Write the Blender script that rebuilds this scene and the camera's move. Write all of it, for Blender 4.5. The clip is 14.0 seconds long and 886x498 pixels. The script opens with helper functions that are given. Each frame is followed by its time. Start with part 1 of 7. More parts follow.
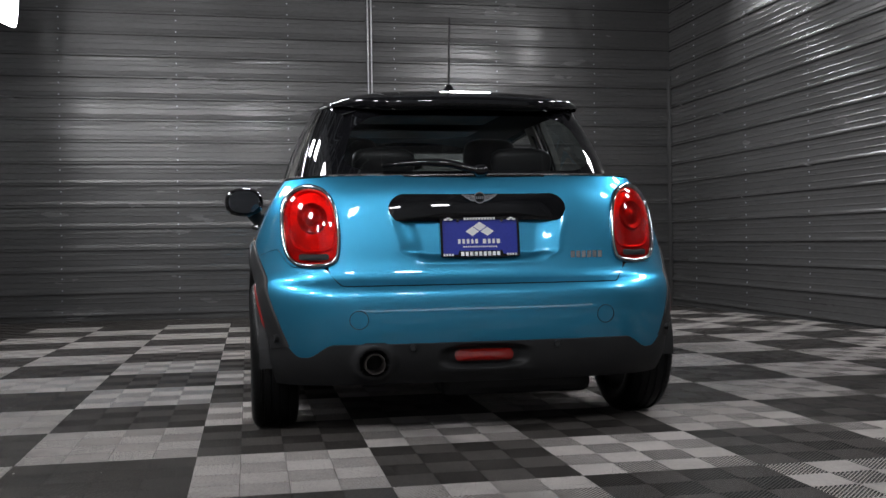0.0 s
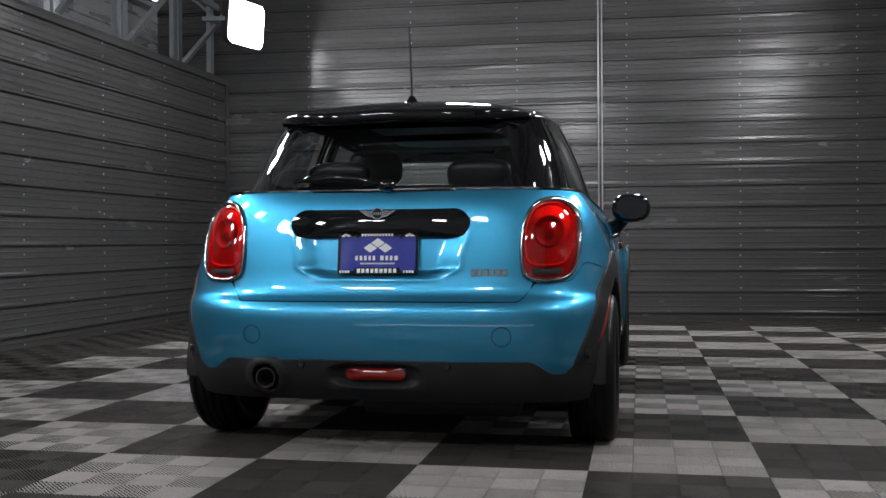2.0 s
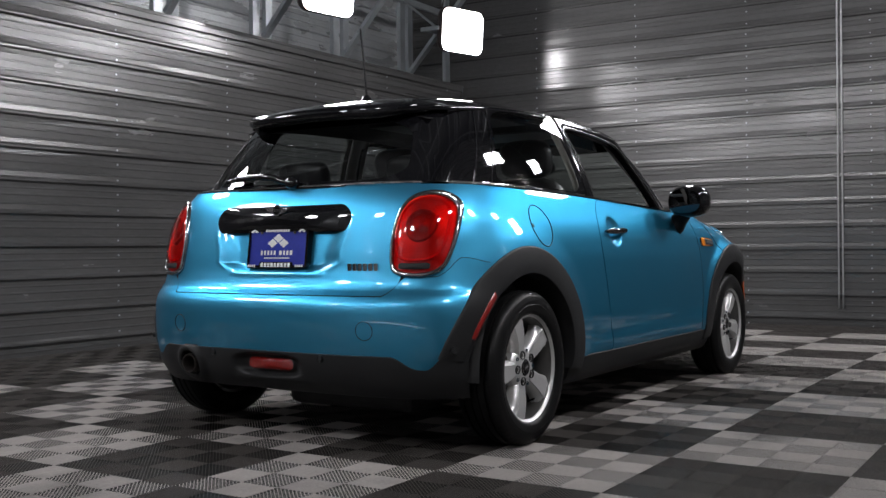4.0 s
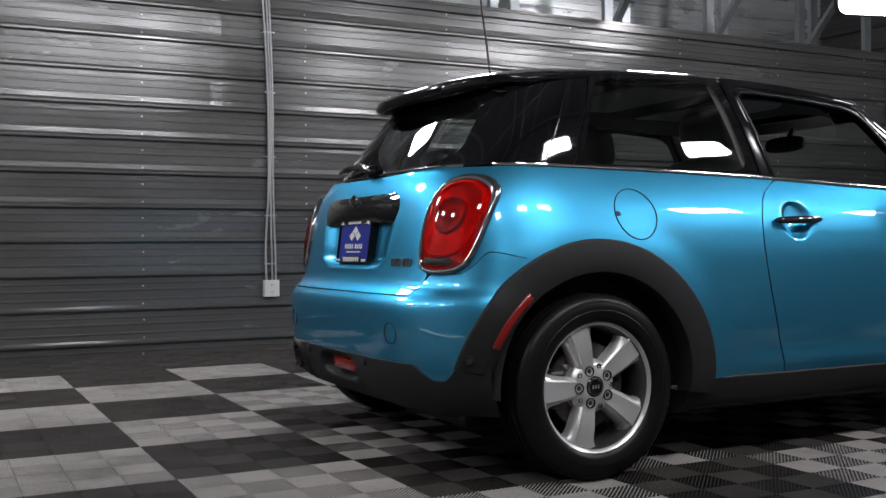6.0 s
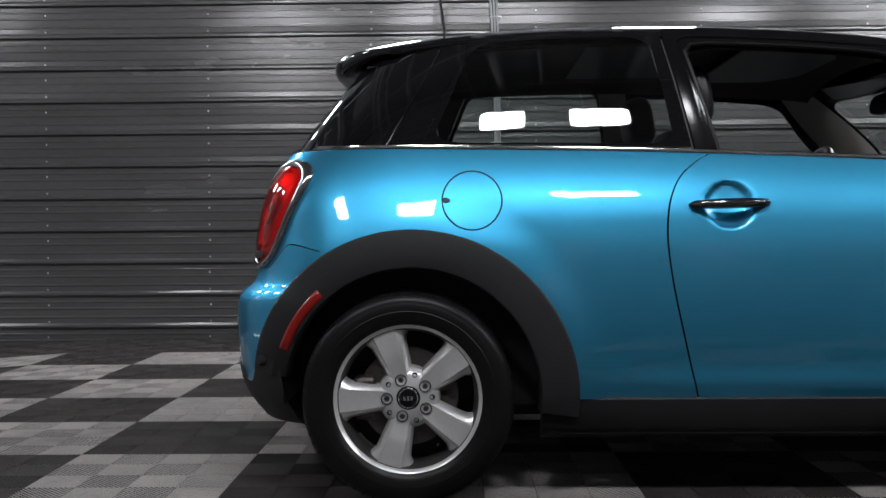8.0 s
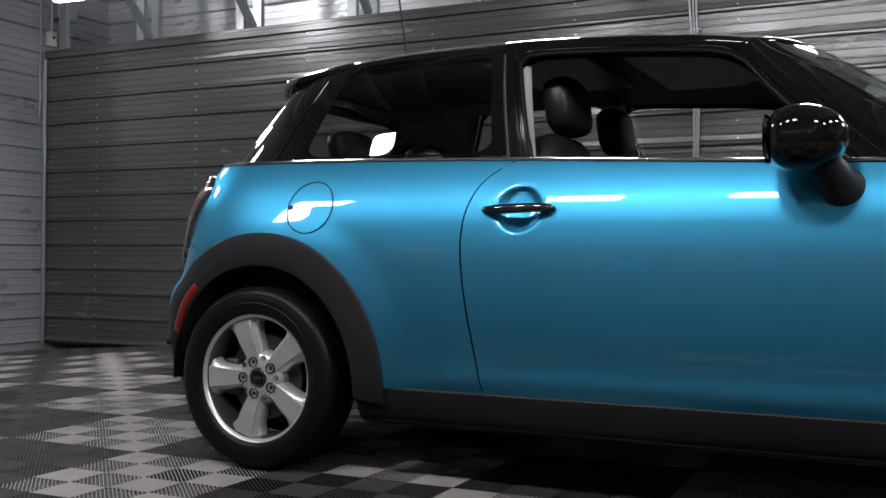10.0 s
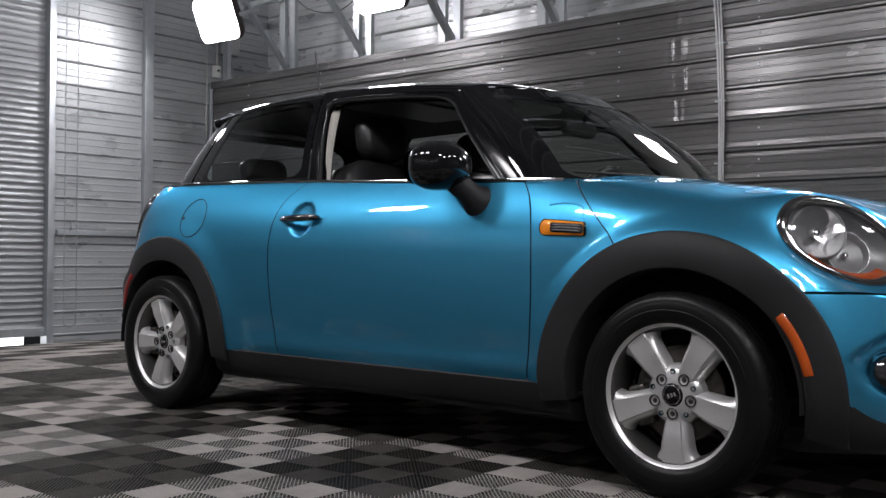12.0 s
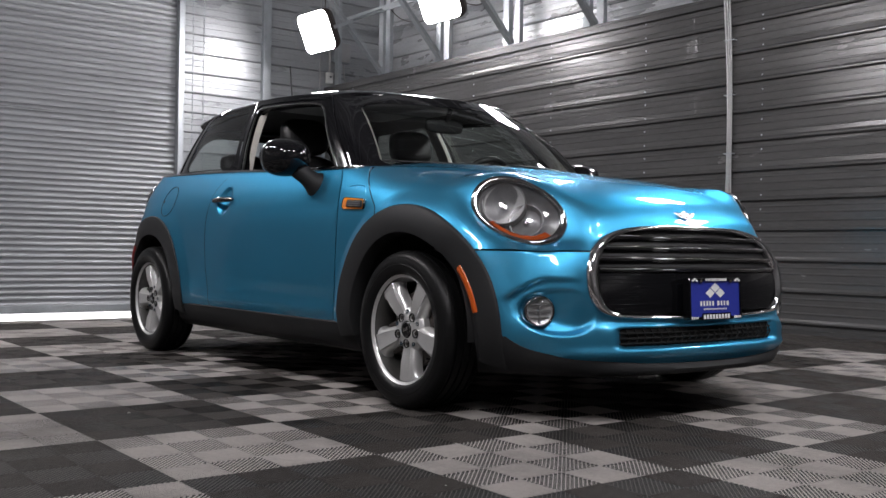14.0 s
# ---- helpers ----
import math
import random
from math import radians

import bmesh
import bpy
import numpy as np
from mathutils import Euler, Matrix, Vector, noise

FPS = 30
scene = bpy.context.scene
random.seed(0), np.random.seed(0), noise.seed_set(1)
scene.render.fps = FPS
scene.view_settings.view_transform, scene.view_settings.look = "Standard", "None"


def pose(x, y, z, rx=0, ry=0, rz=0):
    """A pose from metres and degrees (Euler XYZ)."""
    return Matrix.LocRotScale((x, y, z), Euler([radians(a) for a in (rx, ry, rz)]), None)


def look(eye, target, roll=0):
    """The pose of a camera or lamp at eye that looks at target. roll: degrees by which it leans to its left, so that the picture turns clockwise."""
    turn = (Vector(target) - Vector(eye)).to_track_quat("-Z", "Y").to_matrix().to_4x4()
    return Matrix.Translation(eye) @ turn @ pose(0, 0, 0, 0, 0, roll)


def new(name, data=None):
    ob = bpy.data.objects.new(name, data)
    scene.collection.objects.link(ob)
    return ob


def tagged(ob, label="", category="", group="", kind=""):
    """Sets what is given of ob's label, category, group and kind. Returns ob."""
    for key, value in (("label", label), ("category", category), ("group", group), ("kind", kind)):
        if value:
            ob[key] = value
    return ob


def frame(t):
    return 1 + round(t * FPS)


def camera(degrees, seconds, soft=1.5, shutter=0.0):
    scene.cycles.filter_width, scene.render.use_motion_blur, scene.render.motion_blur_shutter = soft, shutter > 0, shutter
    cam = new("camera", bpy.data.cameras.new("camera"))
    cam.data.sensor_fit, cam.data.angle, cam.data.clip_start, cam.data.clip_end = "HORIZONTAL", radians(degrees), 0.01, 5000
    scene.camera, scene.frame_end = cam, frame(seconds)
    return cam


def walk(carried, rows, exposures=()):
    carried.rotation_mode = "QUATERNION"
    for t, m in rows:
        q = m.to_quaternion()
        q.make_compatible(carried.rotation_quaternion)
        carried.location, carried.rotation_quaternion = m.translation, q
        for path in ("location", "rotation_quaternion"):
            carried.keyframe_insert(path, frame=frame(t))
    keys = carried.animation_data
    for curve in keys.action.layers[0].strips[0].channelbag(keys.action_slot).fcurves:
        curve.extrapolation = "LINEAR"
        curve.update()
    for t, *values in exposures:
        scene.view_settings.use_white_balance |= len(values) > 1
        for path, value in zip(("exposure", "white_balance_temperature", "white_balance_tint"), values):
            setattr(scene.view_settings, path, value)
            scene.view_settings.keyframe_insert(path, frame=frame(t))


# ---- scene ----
cam = camera(47.38, 14.0)
PATH = [
    (0, (-4.228, 0.840, 0.746), (-2.262, 0.474, 0.731), -0.84),
    (0.5, (-4.254, 0.404, 0.763), (-2.261, 0.233, 0.750), -0.15),
    (1, (-4.247, -0.062, 0.774), (-2.247, -0.038, 0.756), -0.48),
    (1.5, (-4.210, -0.518, 0.786), (-2.221, -0.303, 0.767), -0.36),
    (2, (-4.118, -0.977, 0.805), (-2.157, -0.583, 0.790), -0.37),
    (2.2, (-4.072, -1.182, 0.813), (-2.130, -0.707, 0.798), -0.19),
    (4.3, (-3.239, -2.863, 0.756), (-1.633, -1.672, 0.751), -0.57),
    (4.5, (-3.099, -2.974, 0.755), (-1.547, -1.714, 0.748), -0.53),
    (5, (-2.730, -3.203, 0.755), (-1.349, -1.756, 0.748), -0.49),
    (5.5, (-2.333, -3.359, 0.747), (-1.159, -1.740, 0.744), -0.41),
    (6, (-1.884, -3.448, 0.740), (-0.974, -1.667, 0.736), -0.43),
    (6.5, (-1.435, -3.533, 0.737), (-0.772, -1.646, 0.737), -0.52),
    (7, (-0.952, -3.594, 0.742), (-0.481, -1.651, 0.741), -0.37),
    (7.5, (-0.409, -3.643, 0.749), (-0.182, -1.655, 0.738), -0.26),
    (7.7, (-0.179, -3.636, 0.751), (-0.058, -1.639, 0.728), -0.30),
    (9.8, (1.744, -3.498, 0.684), (0.933, -1.670, 0.697), 0.07),
    (10, (1.943, -3.505, 0.685), (1.073, -1.704, 0.703), 0.37),
    (10.5, (2.447, -3.485, 0.683), (1.436, -1.760, 0.695), 0.09),
    (11, (2.923, -3.471, 0.682), (1.790, -1.823, 0.697), 0.45),
    (11.5, (3.392, -3.461, 0.685), (2.173, -1.875, 0.700), 0.49),
    (12, (3.859, -3.435, 0.682), (2.556, -1.917, 0.698), 0.50),
    (12.5, (4.359, -3.421, 0.660), (2.982, -1.971, 0.677), 0.64),
    (13, (4.826, -3.351, 0.631), (3.386, -1.963, 0.648), 0.82),
    (13.5, (5.225, -3.220, 0.602), (3.711, -1.913, 0.610), 0.80),
    (14, (5.558, -3.018, 0.590), (3.971, -1.801, 0.594), 0.87),
]
walk(cam, [(t, look(eye, target, roll)) for t, eye, target, roll in PATH],
     exposures=((0, 0.11, 6550, 12), (2.2, 0.11, 6550, 12), (5, 0.16, 6600, 14), (7.5, 0.08, 6450, 11), (10, 0.09, 6550, 13), (14, 0.27, 6700, 16)))

# ---- world and exposure ----
world = bpy.data.worlds.new("world")
scene.world = world
world.use_nodes = True
world.node_tree.nodes["Background"].inputs[0].default_value = (0.5, 0.55, 0.6, 1)
world.node_tree.nodes["Background"].inputs[1].default_value = 0.02
LAMP_POWER = 54.0

# ---- materials ----


def material(name, color, rough=0.5, metal=0.0, coat=0.0, spec=0.5, vary=0.15, scale=6.0, bump=0.0, bump_scale=80.0,
             rough_vary=0.0, stretch=(1, 1, 1), transmission=0.0, ior=1.45, island=0.0, place=False, stain=0.0):
    """A principled material with two scales of colour variation and a fine relief."""
    m = bpy.data.materials.new(name)
    m.use_nodes = True
    nt = m.node_tree
    bsdf = nt.nodes["Principled BSDF"]
    bsdf.inputs["Roughness"].default_value = rough
    bsdf.inputs["Metallic"].default_value = metal
    bsdf.inputs["Coat Weight"].default_value = coat
    bsdf.inputs["Coat Roughness"].default_value = 0.03
    bsdf.inputs["Specular IOR Level"].default_value = spec
    bsdf.inputs["Transmission Weight"].default_value = transmission
    bsdf.inputs["IOR"].default_value = ior
    bsdf.inputs["Base Color"].default_value = (*color, 1)
    if vary <= 0 and bump <= 0 and rough_vary <= 0 and island <= 0:
        return m
    tc = nt.nodes.new("ShaderNodeTexCoord")
    mp = nt.nodes.new("ShaderNodeMapping")
    mp.inputs["Scale"].default_value = stretch
    if place:
        # pieces that share a mesh take their pattern from where they lie
        geo = nt.nodes.new("ShaderNodeNewGeometry")
        nt.links.new(geo.outputs["Position"], mp.inputs["Vector"])
    else:
        nt.links.new(tc.outputs["Object"], mp.inputs["Vector"])
    n1 = nt.nodes.new("ShaderNodeTexNoise")
    n1.inputs["Scale"].default_value = scale
    n1.inputs["Detail"].default_value = 6
    nt.links.new(mp.outputs["Vector"], n1.inputs["Vector"])
    n2 = nt.nodes.new("ShaderNodeTexNoise")
    n2.inputs["Scale"].default_value = scale * 14
    n2.inputs["Detail"].default_value = 3
    nt.links.new(mp.outputs["Vector"], n2.inputs["Vector"])
    add = nt.nodes.new("ShaderNodeMath")
    add.operation = "ADD"
    nt.links.new(n1.outputs["Fac"], add.inputs[0])
    nt.links.new(n2.outputs["Fac"], add.inputs[1])
    rng = nt.nodes.new("ShaderNodeMapRange")
    rng.inputs["From Min"].default_value = 0.6
    rng.inputs["From Max"].default_value = 1.4
    rng.inputs["To Min"].default_value = 1 - vary
    rng.inputs["To Max"].default_value = 1 + vary
    nt.links.new(add.outputs[0], rng.inputs["Value"])
    value = rng.outputs[0]
    if island > 0:
        info = nt.nodes.new("ShaderNodeObjectInfo")
        r2 = nt.nodes.new("ShaderNodeMapRange")
        r2.inputs["To Min"].default_value = 1 - island
        r2.inputs["To Max"].default_value = 1 + island
        nt.links.new(info.outputs["Random"], r2.inputs["Value"])
        mul = nt.nodes.new("ShaderNodeMath")
        mul.operation = "MULTIPLY"
        nt.links.new(value, mul.inputs[0])
        nt.links.new(r2.outputs[0], mul.inputs[1])
        value = mul.outputs[0]
    if stain > 0:
        # trodden-in dirt in loose patches
        ns = nt.nodes.new("ShaderNodeTexNoise")
        ns.inputs["Scale"].default_value = 1.7
        ns.inputs["Detail"].default_value = 8
        ns.inputs["Roughness"].default_value = 0.65
        nt.links.new(mp.outputs["Vector"], ns.inputs["Vector"])
        rs = nt.nodes.new("ShaderNodeMapRange")
        rs.inputs["From Min"].default_value = 0.5
        rs.inputs["From Max"].default_value = 0.72
        rs.inputs["To Min"].default_value = 1.0
        rs.inputs["To Max"].default_value = 1 - stain
        nt.links.new(ns.outputs["Fac"], rs.inputs["Value"])
        mul = nt.nodes.new("ShaderNodeMath")
        mul.operation = "MULTIPLY"
        nt.links.new(value, mul.inputs[0])
        nt.links.new(rs.outputs[0], mul.inputs[1])
        value = mul.outputs[0]
    sc = nt.nodes.new("ShaderNodeVectorMath")
    sc.operation = "SCALE"
    sc.inputs[0].default_value = color
    nt.links.new(value, sc.inputs["Scale"])
    nt.links.new(sc.outputs["Vector"], bsdf.inputs["Base Color"])
    if rough_vary > 0:
        rr = nt.nodes.new("ShaderNodeMapRange")
        rr.inputs["From Min"].default_value = 0.3
        rr.inputs["From Max"].default_value = 0.7
        rr.inputs["To Min"].default_value = max(0.02, rough - rough_vary)
        rr.inputs["To Max"].default_value = rough + rough_vary
        nt.links.new(n1.outputs["Fac"], rr.inputs["Value"])
        nt.links.new(rr.outputs[0], bsdf.inputs["Roughness"])
    if bump > 0:
        n3 = nt.nodes.new("ShaderNodeTexNoise")
        n3.inputs["Scale"].default_value = bump_scale
        n3.inputs["Detail"].default_value = 3
        nt.links.new(mp.outputs["Vector"], n3.inputs["Vector"])
        b = nt.nodes.new("ShaderNodeBump")
        b.inputs["Strength"].default_value = bump
        b.inputs["Distance"].default_value = 0.01
        nt.links.new(n3.outputs["Fac"], b.inputs["Height"])
        nt.links.new(b.outputs[0], bsdf.inputs["Normal"])
    return m


def emitter(name, color, strength):
    m = bpy.data.materials.new(name)
    m.use_nodes = True
    bsdf = m.node_tree.nodes["Principled BSDF"]
    bsdf.inputs["Base Color"].default_value = (*color, 1)
    bsdf.inputs["Emission Color"].default_value = (*color, 1)
    bsdf.inputs["Emission Strength"].default_value = strength
    return m


def flake_paint(name, color):
    """Metallic car paint: fine flakes under a clear coat."""
    m = material(name, color, rough=0.39, metal=0.9, coat=1.0, vary=0.02, scale=3.0)
    nt = m.node_tree
    bsdf = nt.nodes["Principled BSDF"]
    bsdf.inputs["Coat Roughness"].default_value = 0.025
    bsdf.inputs["Specular Tint"].default_value = (0.35, 0.75, 1.0, 1.0)
    tc = nt.nodes.new("ShaderNodeTexCoord")
    v = nt.nodes.new("ShaderNodeTexVoronoi")
    v.inputs["Scale"].default_value = 1400
    nt.links.new(tc.outputs["Object"], v.inputs["Vector"])
    b = nt.nodes.new("ShaderNodeBump")
    b.inputs["Strength"].default_value = 0.06
    b.inputs["Distance"].default_value = 0.002
    nt.links.new(v.outputs["Color"], b.inputs["Height"])
    nt.links.new(b.outputs[0], bsdf.inputs["Normal"])
    return m


WALL_DARK = material("charcoal_wall_metal", (0.132, 0.13, 0.129), rough=0.22, metal=0.36, vary=0.12, scale=1.2, bump=0.05,
                     bump_scale=3.0, rough_vary=0.06, stretch=(1, 1, 4), island=0.06, place=True)
WALL_LIGHT = material("galvanised_wall_metal", (0.40, 0.415, 0.43), rough=0.32, metal=0.25, vary=0.14, scale=1.5, bump=0.06,
                      bump_scale=4.0, rough_vary=0.08, stretch=(1, 1, 4), island=0.05, place=True)
# same galvanised sheet as WALL_LIGHT, with the lamplight on it put into the colour
WALL_OUTER_LIT = material("lit_outer_wall_metal", (0.70, 0.715, 0.73), rough=0.3, metal=0.5, vary=0.14, scale=1.5, bump=0.06,
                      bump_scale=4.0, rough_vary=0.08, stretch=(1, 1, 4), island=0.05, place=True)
GALV = material("galvanised_steel", (0.45, 0.48, 0.5), rough=0.4, metal=0.7, vary=0.18, scale=9, rough_vary=0.1)
TILE_LIGHT = material("light_grey_tile", (0.52, 0.485, 0.46), rough=0.58, spec=0.22, vary=0.14, scale=5, rough_vary=0.1, island=0.08, place=True, stain=0.4)
TILE_DARK = material("dark_grey_tile", (0.088, 0.08, 0.075), rough=0.5, spec=0.3, vary=0.25, scale=5, rough_vary=0.1, island=0.12, place=True, stain=0.35)
# slab and tile undersides, coloured near black for the shade between the ribs
UNDER_TILE_SHADE = material("shaded_under_tiles", (0.018, 0.018, 0.018), rough=0.8, vary=0.3, scale=3, bump=0.1)
CEILING_MAT = material("ceiling_metal", (0.07, 0.07, 0.073), rough=0.55, metal=0.05, vary=0.15, scale=1.5)
JOIST_MAT = material("primed_joist_steel", (0.2, 0.205, 0.21), rough=0.5, metal=0.2, vary=0.15, scale=8)
LAMP_GLOW = emitter("lamp_diffuser", (0.95, 0.975, 1.0), LAMP_POWER)
LAMP_CASE = material("lamp_housing", (0.035, 0.025, 0.022), rough=0.45, vary=0.15, scale=10)
WHITE_PLASTIC = material("white_plastic", (0.75, 0.75, 0.73), rough=0.4, vary=0.06, scale=10)
CONDUIT_GREY = material("grey_conduit", (0.45, 0.45, 0.45), rough=0.42, metal=0.4, vary=0.1, scale=12)
GAP_GLOW = emitter("daylight_outside", (0.95, 0.97, 1.0), 2.2)

PAINT = flake_paint("turquoise_metallic_paint", (0.046, 0.335, 0.56))
PAINT_BLACK = material("gloss_black_paint", (0.005, 0.005, 0.006), rough=0.05, coat=1.0, spec=0.05, vary=0.1, scale=4)
CLADDING = material("grained_black_plastic", (0.019, 0.0192, 0.0202), rough=0.52, spec=0.3, vary=0.15, scale=8, bump=0.08, bump_scale=500)
RUBBER = material("tyre_rubber", (0.006, 0.006, 0.0063), rough=0.36, spec=0.28, vary=0.25, scale=9, bump=0.05, bump_scale=200)
FRAME_BLACK = material("window_frame_black", (0.005, 0.005, 0.006), rough=0.13, spec=0.3, vary=0.1, scale=6)
TREAD = material("tread_groove", (0.003, 0.003, 0.003), rough=0.8, vary=0)
SATIN_BLACK = material("satin_black_border", (0.006, 0.006, 0.007), rough=0.035, spec=0.4, vary=0.1, scale=6)
GAP = material("panel_gap", (0.006, 0.028, 0.045), rough=0.5, vary=0)
CHROME = material("chrome", (0.72, 0.72, 0.73), rough=0.08, metal=1.0, vary=0.05, scale=20)
DARK_CHROME = material("smoked_chrome", (0.2, 0.2, 0.21), rough=0.12, metal=1.0, vary=0.05, scale=20)
ALLOY = material("silver_alloy", (0.70, 0.695, 0.69), rough=0.32, metal=0.6, coat=0.4, vary=0.06, scale=12)
# darkened copy of the alloy: the shade inside the rim is in its colour
BARREL_SHADE = material("shaded_rim_barrel", (0.09, 0.088, 0.085), rough=0.45, metal=0.7, vary=0.2, scale=14)
BLACK_IN = material("black_interior", (0.012, 0.012, 0.013), rough=0.6, vary=0.2, scale=12)
LEATHER = material("black_leather", (0.018, 0.018, 0.019), rough=0.38, vary=0.15, scale=16, bump=0.15, bump_scale=120)
BEIGE = material("pale_grey_trim", (0.45, 0.43, 0.39), rough=0.75, vary=0.08, scale=14)
BRAKE = material("brake_iron", (0.09, 0.08, 0.075), rough=0.4, metal=0.8, vary=0.25, scale=20)

# ---- building helpers ----


def finish(name, bm, mat, parent=None, label="", smooth=False, auto=None):
    """Links a bmesh as one mesh object."""
    me = bpy.data.meshes.new(name)
    bm.to_mesh(me)
    bm.free()
    mats = mat if isinstance(mat, (list, tuple)) else [mat]
    for q in mats:
        me.materials.append(q)
    if smooth:
        me.shade_smooth()
        if auto:
            me.set_sharp_from_angle(angle=radians(auto))
    ob = new(name, me)
    if parent is not None:
        ob.parent = parent
    if label:
        ob["label"] = label
    return ob


def part(name, bm, mat, parent, label="", smooth=False, auto=None):
    return finish(name, bm, mat, parent, label, smooth, auto)


def empty(name, m=None):
    ob = new(name)
    if m is not None:
        ob.matrix_world = m
    return ob


def box(bm, x0, x1, y0, y1, z0, z1, bevel=0.0):
    vs = [bm.verts.new((x, y, z)) for z in (z0, z1) for y in (y0, y1) for x in (x0, x1)]
    faces = [bm.faces.new([vs[i] for i in q]) for q in ((0, 2, 3, 1), (4, 5, 7, 6), (0, 1, 5, 4), (2, 6, 7, 3), (0, 4, 6, 2), (1, 3, 7, 5))]
    if bevel > 0:
        edges = list({e for f in faces for e in f.edges})
        bmesh.ops.bevel(bm, geom=edges, offset=bevel, segments=2, affect="EDGES", profile=0.5)
    return vs


def tube(bm, points, radius, sides=8, closed=False, cap=True, squash=None):
    """A round bar along a line of points. squash: radii across and along the first normal."""
    pts = [Vector(p) for p in points]
    n = len(pts)
    rings = []
    normal = None
    for i, p in enumerate(pts):
        a = pts[(i - 1) % n] if (i > 0 or closed) else p
        b = pts[(i + 1) % n] if (i < n - 1 or closed) else p
        d = (b - a).normalized()
        if normal is None:
            normal = d.orthogonal().normalized()
        normal = (normal - d * normal.dot(d)).normalized()
        side = d.cross(normal)
        r = radius[i] if isinstance(radius, (list, tuple)) else radius
        rings.append([bm.verts.new(p + r * (math.cos(t) * normal + math.sin(t) * side)) for t in (2 * math.pi * k / sides for k in range(sides))])
    last = n if closed else n - 1
    for i in range(last):
        r0, r1 = rings[i], rings[(i + 1) % n]
        for k in range(sides):
            bm.faces.new((r0[k], r0[(k + 1) % sides], r1[(k + 1) % sides], r1[k]))
    if cap and not closed:
        bm.faces.new(rings[0][::-1])
        bm.faces.new(rings[-1])


def lathe(bm, profile, sides=32, axis="y", center=(0, 0, 0), close=False):
    """Turns a profile of (radius, along) about an axis."""
    rings = []
    for r, a in profile:
        ring = []
        for k in range(sides):
            t = 2 * math.pi * k / sides
            c, s = r * math.cos(t), r * math.sin(t)
            v = {"y": (c, a, s), "z": (c, s, a), "x": (a, c, s)}[axis]
            ring.append(bm.verts.new(Vector(v) + Vector(center)))
        rings.append(ring)
    for i in range(len(rings) - 1 + (1 if close else 0)):
        r0, r1 = rings[i], rings[(i + 1) % len(rings)]
        for k in range(sides):
            bm.faces.new((r0[k], r0[(k + 1) % sides], r1[(k + 1) % sides], r1[k]))
    return rings


def rounded_outline(w, h, r, steps=6):
    """Points of a rounded rectangle about the origin."""
    pts = []
    for cx, cy, a0 in ((w / 2 - r, h / 2 - r, 0), (-w / 2 + r, h / 2 - r, 90), (-w / 2 + r, -h / 2 + r, 180), (w / 2 - r, -h / 2 + r, 270)):
        for k in range(steps + 1):
            t = radians(a0 + 90 * k / steps)
            pts.append((cx + r * math.cos(t), cy + r * math.sin(t)))
    return pts


def dense(outline, per=14, arc=9):
    """Adds points along the straight runs of a rounded outline, so that it can follow a curved surface."""
    out = []
    for i, p in enumerate(outline):
        out.append(p)
        if i % arc == arc - 1:
            q = outline[(i + 1) % len(outline)]
            out += [(p[0] + (q[0] - p[0]) * k / per, p[1] + (q[1] - p[1]) * k / per) for k in range(1, per)]
    return out


def smooth_loop(curve_points, closed=True, per=8):
    """A Catmull-Rom curve through points."""
    p = [Vector(q) for q in curve_points]
    n = len(p)
    out = []
    for i in range(n if closed else n - 1):
        a, b, c, d = (p[(i + k) % n] if closed else p[min(max(i + k, 0), n - 1)] for k in (-1, 0, 1, 2))
        for k in range(per):
            t = k / per
            out.append(0.5 * ((2 * b) + (c - a) * t + (2 * a - 5 * b + 4 * c - d) * t * t + (3 * b - a - 3 * c + d) * t ** 3))
    if not closed:
        out.append(p[-1])
    return out


def lerp(table, v):
    """Linear value from rows (key, value)."""
    if v <= table[0][0]:
        return table[0][1]
    for (a, p), (b, q) in zip(table, table[1:]):
        if v <= b:
            t = (v - a) / (b - a)
            return p + (q - p) * t
    return table[-1][1]


def soft(table, v):
    """Smooth value from rows (key, value)."""
    n = len(table)
    if v <= table[0][0]:
        return table[0][1]
    if v >= table[-1][0]:
        return table[-1][1]
    for i in range(n - 1):
        if v <= table[i + 1][0]:
            break
    x0, y0 = table[i]
    x1, y1 = table[i + 1]
    def slope(j):
        lo, hi = max(j - 1, 0), min(j + 1, n - 1)
        return (table[hi][1] - table[lo][1]) / (table[hi][0] - table[lo][0])
    h = x1 - x0
    t = (v - x0) / h
    m0, m1 = slope(i) * h, slope(i + 1) * h
    return (2 * t ** 3 - 3 * t * t + 1) * y0 + (t ** 3 - 2 * t * t + t) * m0 + (-2 * t ** 3 + 3 * t * t) * y1 + (t ** 3 - t * t) * m1


# ---- the room: clad steel hall ----
XE, XW, YN, YS = 7.2, -6.1, 3.9, -4.2
TOP_N, TOP = 2.71, 5.6
COURSE, Z0 = 0.2405, 0.055
EAST_COURSE, EAST_Z0 = 0.2345, -0.02
EAST_A, EAST_B = (7.10, 4.8), (7.46, YS)
EAST_TURN = math.degrees(math.atan2(EAST_B[1] - EAST_A[1], EAST_B[0] - EAST_A[0]))
RAMP_X, RAMP_DROP = -2.4, 0.25


def east_x(y):
    """The east wall runs slightly askew."""
    return EAST_A[0] + (EAST_B[0] - EAST_A[0]) * (EAST_A[1] - y) / (EAST_A[1] - EAST_B[1])


def floor_z(x):
    """Height of the floor: level under the car, a ramp to the door, a slight fall to the east."""
    if x < RAMP_X:
        return -(RAMP_X - x) * RAMP_DROP / (RAMP_X - XW)
    return -0.0125 * max(0.0, x - 2.5)


